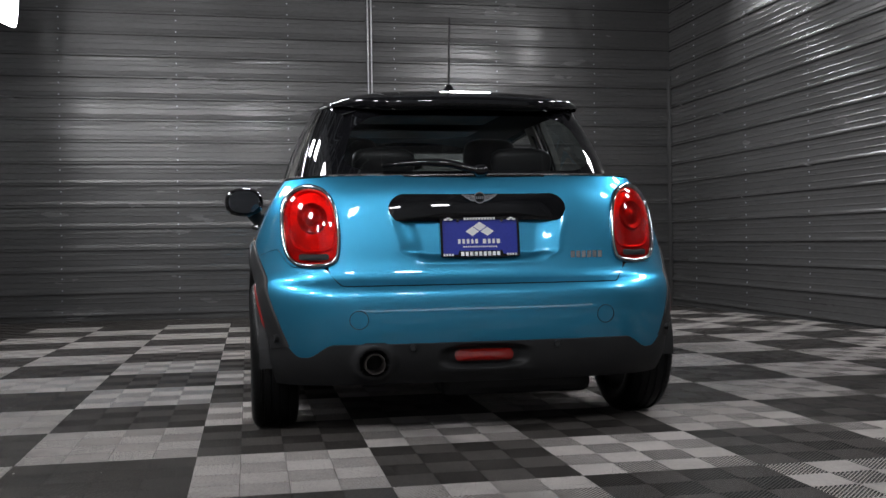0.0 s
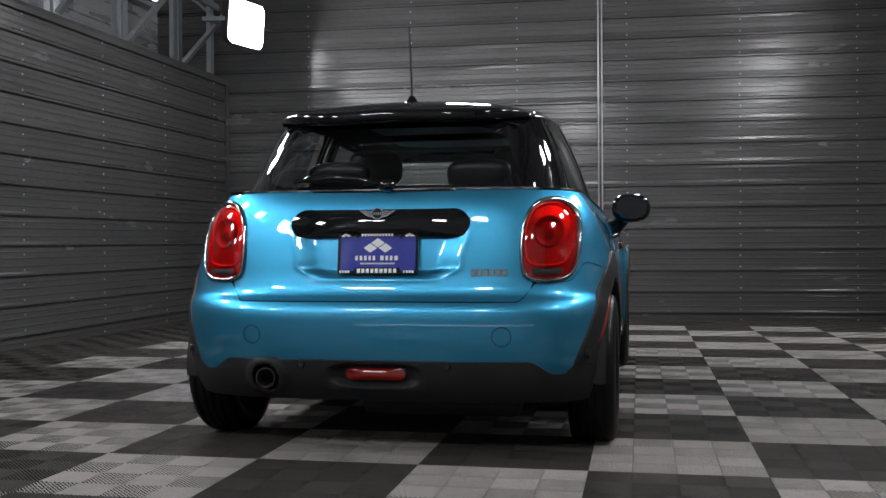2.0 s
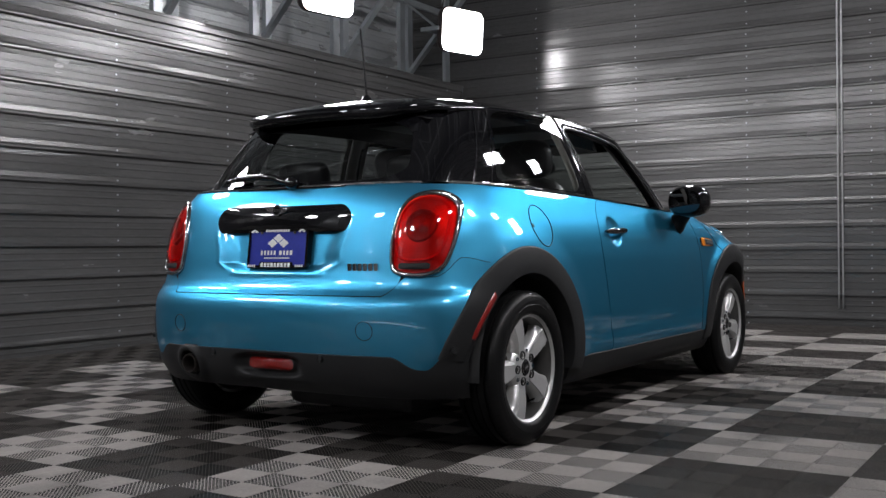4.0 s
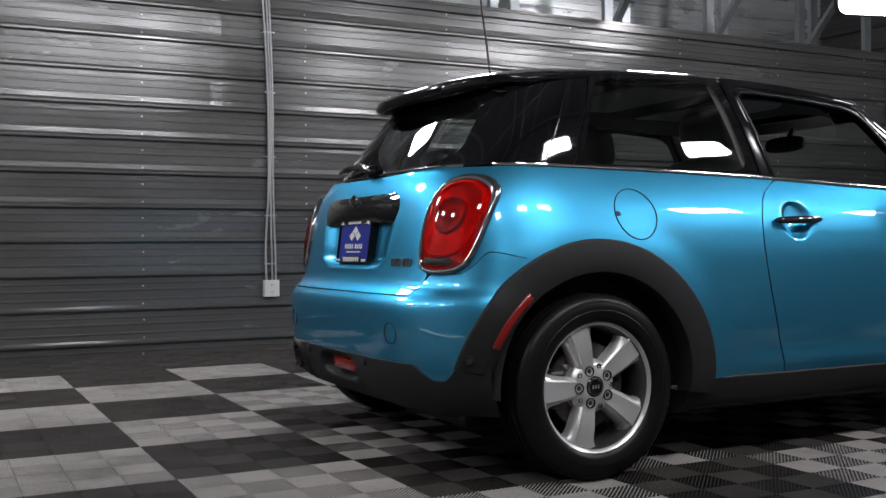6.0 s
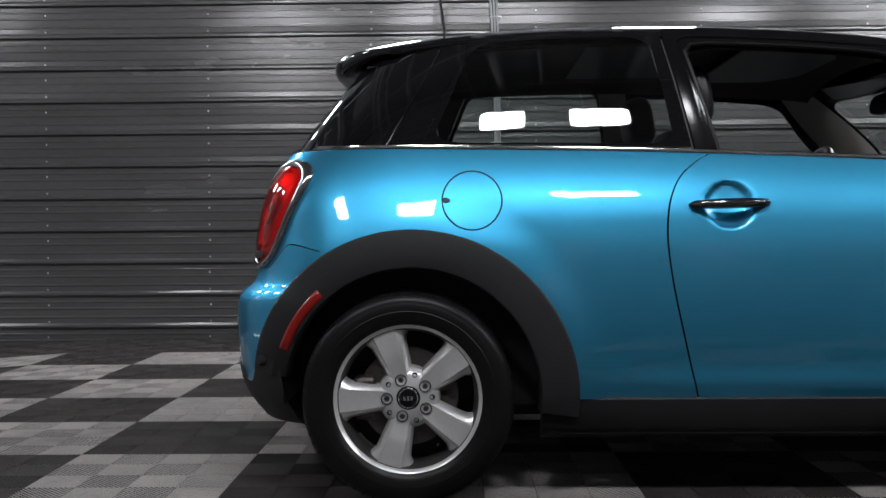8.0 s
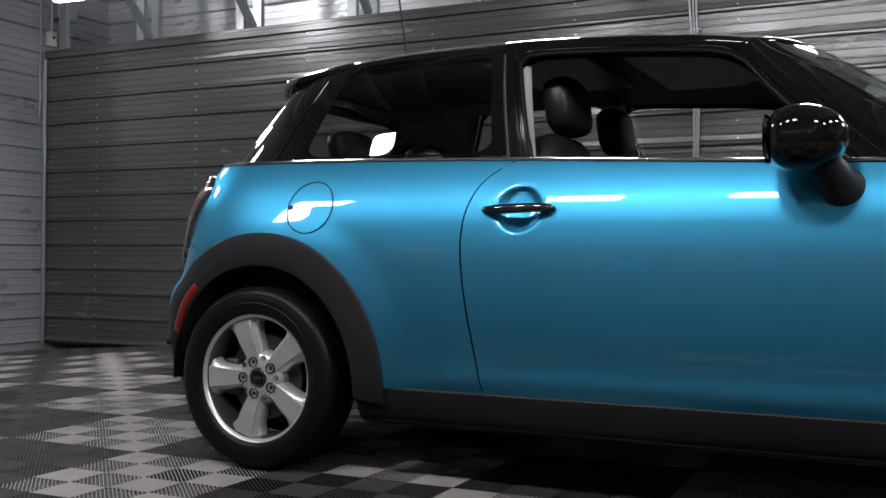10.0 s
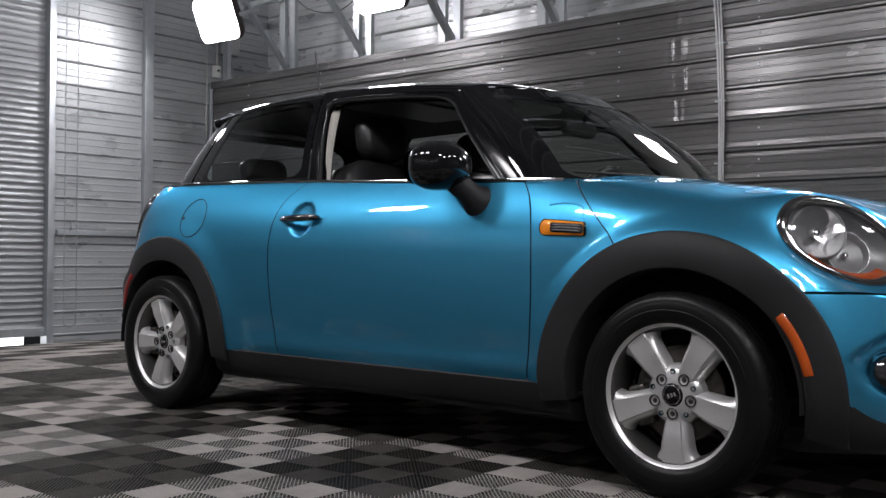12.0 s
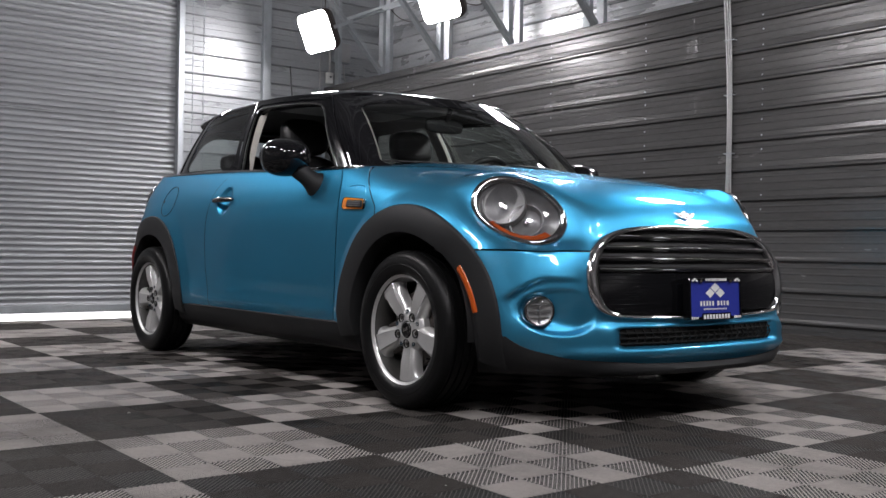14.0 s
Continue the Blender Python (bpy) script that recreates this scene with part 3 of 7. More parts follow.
for xa, xb in ((-4.75, -3.56), (-3.5, -2.64), (-2.3, -1.17), (1.5, 2.5), (3.7, 4.8)):
    wire([(xa, 4.0, 3.58), (xa + 0.2 * (xb - xa), 4.02, 3.40), (xa + 0.55 * (xb - xa), 4.03, 3.31), (xb - 0.15 * (xb - xa), 4.02, 3.43), (xb, 4.0, 3.58)])

# ---- the car: rear axle at x = 0, nose towards +x ----
SIDE = [(0.15, 0.79), (0.22, 0.815), (0.30, 0.838), (0.42, 0.848), (0.55, 0.848), (0.70, 0.838), (0.78, 0.825), (0.82, 0.815), (0.86, 0.8015), (0.90, 0.783),
        (0.94, 0.761), (0.98, 0.736), (1.02, 0.708)]
REAR = [(0.20, -0.46), (0.26, -0.515), (0.32, -0.548), (0.40, -0.566), (0.50, -0.574), (0.555, -0.570), (0.585, -0.552), (0.61, -0.522), (0.66, -0.505),
        (0.75, -0.490), (0.85, -0.472), (0.92, -0.455), (0.97, -0.432), (1.02, -0.395)]
FRONT = [(0.15, 3.16), (0.20, 3.22), (0.26, 3.243), (0.33, 3.245), (0.42, 3.225), (0.50, 3.20), (0.56, 3.182), (0.60, 3.17), (0.70, 3.13)]
TOPLINE = [(1.90, 0.975), (2.10, 0.962), (2.26, 0.948), (2.50, 0.922), (2.66, 0.90), (2.80, 0.875), (2.90, 0.848), (3.00, 0.808), (3.06, 0.773), (3.106, 0.728),
           (3.14, 0.682), (3.16, 0.64), (3.17, 0.601)]
BELT = [(-0.45, 1.0), (-0.2, 0.999), (0.28, 0.992), (0.78, 0.978), (1.25, 0.958), (1.74, 0.940), (2.05, 0.93)]
XCR, XCF, PR, PF, EF = 0.15, 2.35, 4.2, 2.8, 0.28
ARCH = 0.445


def sign_pow(v, p):
    return math.copysign(abs(v) ** p, v)


def smoothstep(a, b, v):
    t = min(max((v - a) / (b - a), 0.0), 1.0)
    return t * t * (3 - 2 * t)


def flare(x, z):
    """How far the panels swell out towards the wheel arches."""
    rear = 0.012 * (1 - smoothstep(ARCH - 0.01, ARCH + 0.13, math.hypot(x, z - 0.30)))
    # at the front the swell is strongest over the wheel
    crown = 0.4 + 0.6 * smoothstep(0.50, 0.70, z)
    return max(rear, 0.026 * crown * (1 - smoothstep(ARCH - 0.005, ARCH + 0.075, math.hypot(x - 2.495, z - 0.30))))


def swell(x, z):
    """The soft roll along the foot of the doors."""
    return 0.007 * math.exp(-((z - 0.33) / 0.035) ** 2) * smoothstep(0.45, 0.75, x) * (1 - smoothstep(1.9, 2.1, x))


def tub_y(x, z):
    """Half width of the lower body with its flares."""
    return plain_y(x, z) + flare(x, z) + swell(x, z)


def plain_y(x, z):
    """Half width of the lower body."""
    w = soft(SIDE, z)
    if x < XCR:
        r = min((XCR - x) / (XCR - soft(REAR, z)), 1.0)
        return w * max(0.0, 1 - r ** PR) ** (1 / PR)
    if x > XCF:
        r = min((x - XCF) / (soft(FRONT, z) - XCF), 1.0)
        return w * max(0.0, 1 - r ** (1 / EF)) ** (1 / PF)
    return w


def bonnet_n(x):
    return lerp([(1.95, 5.0), (2.4, 4.2), (2.7, 3.4), (2.9, 2.9), (3.0, 2.7), (3.17, 2.4)], x)


def side_y(x, z):
    """Half width anywhere on the flanks."""
    return bare_y(x, z) + flare(x, z) + swell(x, z)


def bare_y(x, z):
    if z <= 0.6 or x < 1.9:
        return plain_y(x, z)
    zt = soft(TOPLINE, x)
    f = min((z - 0.6) / max(zt - 0.6, 1e-4), 1.0)
    n = bonnet_n(x)
    se = plain_y(x, 0.6) * max(0.0, 1 - f ** n) ** (1 / n)
    t = max(smoothstep(1.9, 2.5, x), smoothstep(0.87, 0.97, f))
    return (1 - t) * plain_y(x, z) + t * se


def rear_x(y, z):
    w = soft(SIDE, z)
    s = min(abs(y) / w, 1.0)
    return XCR - (XCR - soft(REAR, z)) * max(0.0, 1 - s ** PR) ** (1 / PR)


def front_x(y, z):
    w = soft(SIDE, z)
    s = min(abs(y) / w, 1.0)
    return XCF + (soft(FRONT, z) - XCF) * max(0.0, 1 - s ** PF) ** EF


def _rows(fn, n=400):
    """Fractions (s, r) of an end outline at even steps of its length."""
    raw = []
    for k in range(n + 1):
        s = 0.93 * k / n
        raw.append((s, fn(s)))
    r0 = raw[-1][1]
    inv = None
    for k in range(1, n + 1):
        r = r0 * (1 - k / n)
        lo, hi = 0.93, 1.0
        for _ in range(40):
            mid = (lo + hi) / 2
            if fn(mid) > r:
                lo = mid
            else:
                hi = mid
        raw.append((hi, r))
    return raw


REAR_ROWS = _rows(lambda s: max(0.0, 1 - s ** PR) ** (1 / PR))
FRONT_ROWS = _rows(lambda s: max(0.0, 1 - s ** PF) ** EF)


def even_rows(rows, length, width, count, s_from=0.0, r_to=0.0):
    """count + 1 fractions at even steps between a start s and an end r."""
    part_rows = [q for q in rows if q[0] >= s_from - 1e-6 and q[1] >= r_to - 1e-6]
    acc = [0.0]
    for a, b in zip(part_rows, part_rows[1:]):
        acc.append(acc[-1] + math.hypot((b[0] - a[0]) * width, (b[1] - a[1]) * length))
    out, j = [], 0
    for k in range(count + 1):
        d = acc[-1] * k / count
        while j < len(acc) - 2 and acc[j + 1] < d:
            j += 1
        t = (d - acc[j]) / max(acc[j + 1] - acc[j], 1e-9)
        a, b = part_rows[j], part_rows[j + 1]
        out.append((a[0] + (b[0] - a[0]) * t, a[1] + (b[1] - a[1]) * t))
    return out


def sheet(bm, grid, flip=False, wrap=False):
    """Faces over a grid of points; returns the vertices."""
    vs = [[bm.verts.new(p) for p in row] for row in grid]
    for a, b in zip(vs, vs[1:]):
        n = len(a)
        for k in range(n if wrap else n - 1):
            q = (a[k], a[(k + 1) % n], b[(k + 1) % n], b[k])
            try:
                bm.faces.new(q[::-1] if flip else q)
            except ValueError:
                pass
    return vs


def edge_in(bm, vs, d, center):
    """Turns the rim of a sheet inwards, to give the panel an edge of depth d."""
    rim = [r[0] for r in vs] + vs[-1][1:] + [r[-1] for r in vs[-2::-1]] + vs[0][-2:0:-1]
    c = Vector(center)
    low = [bm.verts.new(v.co + (c - v.co).normalized() * d) for v in rim]
    n = len(rim)
    for k in range(n):
        bm.faces.new((rim[k], rim[(k + 1) % n], low[(k + 1) % n], low[k]))


def clean(bm):
    bmesh.ops.remove_doubles(bm, verts=bm.verts, dist=0.0002)
    bmesh.ops.recalc_face_normals(bm, faces=bm.faces)


# nose forms: grille outline, headlamp oval and fog lamp, to which the skin is drawn
GRILLE = [(0, 0.690), (0.25, 0.686), (0.40, 0.663), (0.49, 0.615), (0.537, 0.54), (0.541, 0.47), (0.522, 0.415), (0.478, 0.381), (0.40, 0.369), (0.2, 0.363)]


def nose(y, z, h):
    """Point on the grille face, raised by h."""
    x = 3.212 - 1.1 * max(0.0, z - 0.42) ** 2 - 0.068 * (abs(y) / 0.549) ** 2.2
    n = Vector((1, 0.3 * y / 0.5, 0.35 * max(0, z - 0.42) * 3)).normalized()
    return (x + n.x * h, y + n.y * h, z + n.z * h)


gl = GRILLE + [(0, 0.362)] + [(-y, z) for y, z in GRILLE[:0:-1]]
gout = [(p.x, p.y) for p in smooth_loop([(a, b, 0) for a, b in gl], True, 5)]
G_POLAR = sorted((math.atan2(z - 0.52, y), math.hypot(y, z - 0.52)) for y, z in gout)
HEAD_N = Vector((0.648, -0.671, 0.36)).normalized()
HEAD_H = Vector((0.719, 0.695, 0)).normalized()
HEAD_U = HEAD_N.cross(HEAD_H)
if HEAD_U.z < 0:
    HEAD_U = -HEAD_U
HEAD_C = Vector((2.889, -0.638, 0.733)) + HEAD_N * 0.010
HEAD_A, HEAD_B, HEAD_BOW = 0.182, 0.114, 0.30
LIP_TOP = [(0, 0.205), (0.3, 0.21), (0.544, 0.228), (0.642, 0.243), (0.724, 0.268), (0.763, 0.312), (0.783, 0.37), (0.80, 0.41), (0.85, 0.44)]


def grille_rho(y, z):
    """1 on the grille outline, less inside it."""
    return math.hypot(y, z - 0.52) / lerp(G_POLAR, math.atan2(z - 0.52, y))


def head_coords(p):
    """Coordinates along the lamp's axes and the height over its face, for the right side."""
    q = Vector(p) - HEAD_C
    u, v = q.dot(HEAD_H), q.dot(HEAD_U)
    return -0.89 * u + 0.455 * v, 0.455 * u + 0.89 * v, q.dot(HEAD_N) + HEAD_BOW * u * u


def fit_nose(bm):
    """Draws the skin to the rims of grille and headlamps and opens it there."""
    gone = []
    for v in bm.verts:
        x, y, z = v.co
        if x > 2.95:
            r = grille_rho(y, z)
            if r < 0.96:
                gone.append(v)
            w = 1 - smoothstep(1.0, 1.28, r)
            if w > 0:
                v.co.x += (nose(y, z, 0.002)[0] - x) * w
        if x > 2.5 and z > 0.58:
            s = 1 if y > 0 else -1
            a, b, h = head_coords((v.co.x, -s * v.co.y, v.co.z))
            r = math.hypot(a / HEAD_A, b / HEAD_B)
            if r < 0.93 and abs(h) < 0.2:
                gone.append(v)
            w = 1 - smoothstep(0.95, 1.8 - 0.42 * smoothstep(0.02, -0.08, b), r)
            if w > 0 and abs(h) < 0.2:
                d = HEAD_N * ((-0.004 - 0.010 * max(0.0, r - 1) - h) * w)
                v.co += Vector((d.x, -s * d.y, d.z))
    bmesh.ops.delete(bm, geom=list(set(gone)), context="VERTS")


car = tagged(empty("hatchback_car"), "turquoise metallic three-door hatchback car with gloss black roof", "car")

# arch edge over x
def arch_z(x, cx):
    d = abs(x - cx)
    return 0.30 + math.sqrt(max(ARCH * ARCH - d * d, 0.0)) if d < ARCH else 0.0


def spread(a, b, n, bias=None):
    return [a + (b - a) * k / n for k in range(n + 1)]


def cluster(a, b, n):
    """Steps closer together at both ends."""
    return [a + (b - a) * (0.5 - 0.5 * math.cos(math.pi * k / n)) for k in range(n + 1)]


DOOR_REAR = [(0.28, 0.790), (0.45, 0.752), (0.60, 0.722), (0.72, 0.708), (0.80, 0.712), (0.86, 0.728), (0.91, 0.757), (0.95, 0.805), (0.975, 0.85)]
DOOR_FRONT = [(0.28, 1.985), (0.45, 2.0), (0.62, 2.0), (0.78, 1.985), (0.88, 1.955), (0.95, 1.90)]
HANDLE = (0.882, 0.826)


def dent(d, r, depth):
    """A round hollow with soft edges."""
    return depth * (1 - smoothstep(0.82, 1.04, d / r)) * (0.55 + 0.45 * (1 - min(d / r, 1) ** 2))


def belt_z(x):
    return soft(BELT, x)


def bumper_seam(s, r):
    """Height of the joint between rear bumper and quarter panel."""
    ym, xm = abs(s) * 0.845, XCR - (XCR + 0.50) * r
    return 0.585 + 0.07 * smoothstep(0.52, 0.60, ym) + 0.068 * smoothstep(-0.42, -0.35, xm) - 0.02 * smoothstep(-0.35, -0.24, xm)


for sgn in (-1, 1):
    # door
    bm = bmesh.new()
    grid = []
    for v in spread(0, 1, 90):
        row = []
        for u in spread(0, 1, 110):
            xm = 0.78 + 1.2 * u
            z = 0.293 + (belt_z(xm) - 0.004 - 0.293) * v
            xa, xb = soft(DOOR_REAR, z) + 0.0025, soft(DOOR_FRONT, z) - 0.0025
            x = xa + (xb - xa) * u
            y = side_y(x, z)
            y -= dent(math.hypot(x - HANDLE[0], z - HANDLE[1]), 0.066, 0.024)
            row.append((x, sgn * y, z))
        grid.append(row)
    vs = sheet(bm, grid)
    edge_in(bm, vs, 0.012, (1.3, 0, 0.6))
    clean(bm)
    part("door", bm, PAINT, car, smooth=True, auto=40)
    # rear quarter panel
    bm = bmesh.new()
    grid = []
    cols = [("x", x) for x in cluster(0.76, 0.15, 40)]
    ends = even_rows(REAR_ROWS, 0.6, 0.83, 300)
    ends = [q for q in ends if q[0] >= 0.71][::-1]
    cols += [("r", q) for q in ends]
    for kind, c in cols:
        row = []
        for v in spread(0, 1, 70):
            if kind == "x":
                lo, hi = max(0.293, arch_z(c, 0)), belt_z(c) - 0.004
                z = lo + (hi - lo) * v
                w = smoothstep(0.35, 0.76, c)
                x = c + (soft(DOOR_REAR, z) - 0.76 - 0.0025) * w
                row.append((x, sgn * tub_y(x, z), z))
            else:
                s, r = c
                xm = XCR - (XCR - soft(REAR, 0.85)) * r
                lo = bumper_seam(s, r) + 0.0015
                if XCR - (XCR + 0.50) * r > -0.25:
                    lo = max(arch_z(XCR - (XCR + 0.50) * r, 0), 0.60)
                hi = belt_z(XCR - (XCR + 0.45) * r) - 0.004
                z = lo + (hi - lo) * v
                x = XCR - (XCR - soft(REAR, z)) * r
                row.append((x, sgn * (s * soft(SIDE, z) + flare(x, z)), z))
        grid.append(row)
    vs = sheet(bm, grid)
    clean(bm)
    quarter = part("rear_quarter_panel", bm, PAINT, car, smooth=True)
    # front fender between door and bonnet
    bm = bmesh.new()
    grid = []
    for z in spread(0.293, 0.938, 70):
        xa = soft(DOOR_FRONT, z) + 0.0025
        if z < 0.715:
            d2 = ARCH ** 2 - (z - 0.30) ** 2
            xb = 2.495 - math.sqrt(max(d2, 0))
        else:
            xb = 2.315 - (z - 0.715) * 1.02
        xb = max(xb, xa + 0.006)
        grid.append([(x, sgn * side_y(x, z), z) for x in spread(xa, xb + 0.003, 30)])
    sheet(bm, grid)
    clean(bm)
    part("front_fender", bm, PAINT, car, smooth=True)

# bonnet: one clamshell over both flanks
bm = bmesh.new()
grid = []
for k in range(111):
    base = 2.035 + (3.17 - 2.035) * math.sin(0.5 * math.pi * k / 110) ** 0.9
    zt = soft(TOPLINE, base)
    n = bonnet_n(base)
    if base < 2.318:
        zlo = 0.915 - (base - 2.118) * 1.0
    elif base < 2.82:
        zlo = max(arch_z(base, 2.495), 0.6)
    else:
        zlo = 0.6
    zlo = min(zlo, zt - 0.0005)
    f0 = max((zlo - 0.6) / max(zt - 0.6, 1e-4), 0.0)
    t0 = math.asin(min(f0 ** (n / 2), 1.0))
    half = []
    for q in spread(0, 1, 60):
        th = t0 + (math.pi / 2 - t0) * q ** 0.85
        z = 0.6 + (zt - 0.6) * math.sin(th) ** (2 / n)
        y = side_y(base, z) if q < 1 else 0.0
        half.append((y, z))
    row = [(base, -y, z) for y, z in half] + [(base, y, z) for y, z in half[-2::-1]]
    # the rear edge bows towards the screen in the middle
    w = 1 - smoothstep(2.03, 2.4, base)
    row = [(x + w * 0.14 * (1 - min(abs(y) / 0.7, 1) ** 2), y, z) for x, y, z in row]
    grid.append(row)
sheet(bm, grid)
clean(bm)
fit_nose(bm)
for _ in range(14):
    inner_verts = [v for v in bm.verts if not v.is_boundary and v.co.x > 2.45]
    bmesh.ops.smooth_vert(bm, verts=inner_verts, factor=0.5, use_axis_x=True, use_axis_y=True, use_axis_z=True)
bonnet = part("bonnet", bm, PAINT, car, smooth=True, auto=50)

# front bumper skin with hollows for the fog lamps
bm = bmesh.new()
ends = even_rows(FRONT_ROWS, 0.85, 0.84, 130)
ends = [q for q in ends if XCF + (3.2 - XCF) * q[1] > 2.83]
cols = [(-s, r) for s, r in ends[:0:-1]] + ends
grid = []
for s, r in cols:
    row = []
    lo = soft(LIP_TOP, abs(s) * 0.845) - 0.005
    for v in spread(0, 1, 70):
        z = lo + (0.593 - lo) * v
        w = soft(SIDE, z)
        x = XCF + (soft(FRONT, z) - XCF) * r
        y = s * w + math.copysign(flare(x, z), s)
        brow = 0.507 - 2.4 * max(0.0, abs(y) - 0.66) ** 1.5
        d = 0.024 * (1 - smoothstep(brow - 0.018, brow, z)) * smoothstep(0.27, 0.47, z) * (1 - smoothstep(0.735, 0.77, abs(y)))
        d += dent(math.hypot(abs(y) - 0.628, (z - 0.388) * 1.36), 0.108, 0.032)
        d += 0.05 * (1 - smoothstep(0.40, 0.47, abs(y))) * smoothstep(0.262, 0.275, z) * (1 - smoothstep(0.325, 0.34, z))
        d -= 0.016 * math.exp(-((z - 0.245) / 0.022) ** 2) * (1 - smoothstep(0.5, 0.75, abs(y)))
        nx, ny = 0.8, 0.6 * smoothstep(0.2, 0.7, abs(y)) * math.copysign(1, y)
        row.append((x - d * nx, y - d * ny, z))
    grid.append(row)
sheet(bm, grid)
clean(bm)
fit_nose(bm)
part("front_bumper", bm, PAINT, car, smooth=True)
# dark joint between bonnet and bumper
for side in (-1, 1):
    bm = bmesh.new()
    span = [(c, r, XCF + (soft(FRONT, 0.596) - XCF) * r) for c, r in cols if c * side > 0.55]
    sheet(bm, [[(x - 0.007, c * soft(SIDE, z) + side * (flare(x, z) - 0.008), z) for c, r, x in span] for z in (0.575, 0.59, 0.604)])
    clean(bm)
    fit_nose(bm)
    for v in bm.verts:
        v.co.x -= 0.004
    part("bumper_joint", bm, GAP, car)

# black front lip and side valance
bm = bmesh.new()
ends = even_rows(FRONT_ROWS, 0.85, 0.84, 90)
ends = [q for q in ends if XCF + (3.2 - XCF) * q[1] > 2.825]
cols = [(-s, r) for s, r in ends[:0:-1]] + ends
grid = []
for s, r in cols:
    row = []
    y1 = abs(s) * 0.85
    hi = soft(LIP_TOP, y1 * 0.994)
    for v, dz, dn in ((0, 0.0, -0.04), (0.1, 0.0, 0.0), (0.25, 0.0, 0.012), (0.55, 0.0, 0.018), (0.8, 0, 0.012), (0.97, 0, 0.008), (1.0, 0, -0.01)):
        z = 0.165 + (hi - 0.165) * v
        w = soft(SIDE, z)
        row.append((XCF + (max(soft(FRONT, z), 3.235 - 0.2 * abs(s) ** 6) - XCF) * r * (1 + dn * 0.9), s * w * (1 + dn * 0.7), z))
    grid.append(row)
sheet(bm, grid)
clean(bm)
part("front_lip", bm, CLADDING, car, "matt black plastic front lip", smooth=True, auto=45)

# tailgate with the number plate hollow
bm = bmesh.new()
grid = []
for v in spread(0, 1, 110):
    row = []
    for u in spread(-1, 1, 170):
        yy = 0.583 * u
        lo = 0.588 + 0.07 * smoothstep(0.52, 0.60, abs(yy) * 0.967)
        z = lo + (0.998 - lo) * v
        y = yy * (1 - 0.035 * (1 - smoothstep(0.60, 0.70, z)))
        x = rear_x(y, z)
        hw = 0.332 - 0.03 * smoothstep(0.86, 0.73, z) - 0.05 * smoothstep(0.725, 0.675, z) ** 2
        inside = (1 - smoothstep(hw - 0.09, hw + 0.012, abs(y))) * smoothstep(0.664, 0.705, z) * (1 - smoothstep(0.865, 0.90, z))
        x += 0.025 * inside
        rim = math.exp(-((abs(y) - hw - 0.012) / 0.012) ** 2) * smoothstep(0.65, 0.70, z) * (1 - smoothstep(0.80, 0.87, z))
        rim = max(rim, math.exp(-((z - 0.664) / 0.010) ** 2) * (1 - smoothstep(hw - 0.06, hw + 0.02, abs(y))))
        x -= 0.002 * rim
        row.append((x, y, z))
    grid.append(row)
vs = sheet(bm, grid)
edge_in(bm, vs, 0.012, (0.3, 0, 0.8))
clean(bm)
tailgate = part("tailgate", bm, PAINT, car, smooth=True, auto=50)

# rear bumper skin
bm = bmesh.new()
ends = even_rows(REAR_ROWS, 0.6, 0.83, 170)
ends = [q for q in ends if XCR - (XCR + 0.56) * q[1] < -0.245]
cols = [(-s, r) for s, r in ends[:0:-1]] + ends


def black_top(y):
    """Upper edge of the black rear valance."""
    y = abs(y)
    return 0.378 - 0.048 * smoothstep(0.56, 0.66, y) + 0.10 * smoothstep(0.68, 0.775, y)


grid = []
for s, r in cols:
    row = []
    ym = abs(s) * 0.845
    xm = XCR - (XCR + 0.56) * r
    lo = black_top(ym) - 0.008
    hi = bumper_seam(s, r) - 0.0012
    if xm > -0.44:
        lo = max(lo, 0.30 + math.sqrt(max(ARCH ** 2 - xm * xm, 0)) - 0.03)
        hi = max(hi, lo + 0.002)
    for v in spread(0, 1, 70):
        z = lo + (hi - lo) * v
        x = XCR - (XCR - soft(REAR, z)) * r
        row.append((x, s * soft(SIDE, z) + math.copysign(flare(x, z), s), z))
    grid.append(row)
sheet(bm, grid)
clean(bm)
part("rear_bumper", bm, PAINT, car, smooth=True)

# black rear valance with a hollow for the fog lamp and a mound round the pipe
bm = bmesh.new()
ends = even_rows(REAR_ROWS, 0.6, 0.83, 150)
ends = [q for q in ends if XCR - (XCR + 0.56) * q[1] < -0.352]
cols = [(-s, r) for s, r in ends[:0:-1]] + ends
grid = []
for s, r in cols:
    row = []
    ym = abs(s) * 0.845
    hi = black_top(ym)
    for v in spread(0, 1, 44):
        z = 0.215 + (hi - 0.215) * v
        x, y = XCR - (XCR - soft(REAR, z)) * r, s * soft(SIDE, z)
        out = 0.007 + 0.01 * (1 - v)
        hollow = 1 - smoothstep(0.72, 1.06, ((abs(y) / 0.175) ** 3 + (abs(z - 0.317) / 0.046) ** 3) ** (1 / 3))
        lip = (1 - smoothstep(0.16, 0.20, abs(y))) * math.exp(-((z - 0.262) / 0.014) ** 2) * 0.006
        dp = math.hypot(y - 0.415, z - 0.302)
        mound = 0.018 * math.exp(-((dp - 0.062) / 0.018) ** 2) - (0.05 if dp < 0.05 else 0.0)
        if v > 0.97:
            out = -0.004
        k = 1 + (out - 0.035 * hollow + lip + mound) / 0.6
        row.append((x * 1.0 - (out - 0.035 * hollow + lip + mound), y * (1 + out * 0.6), z))
    grid.append(row)
vs = sheet(bm, grid)
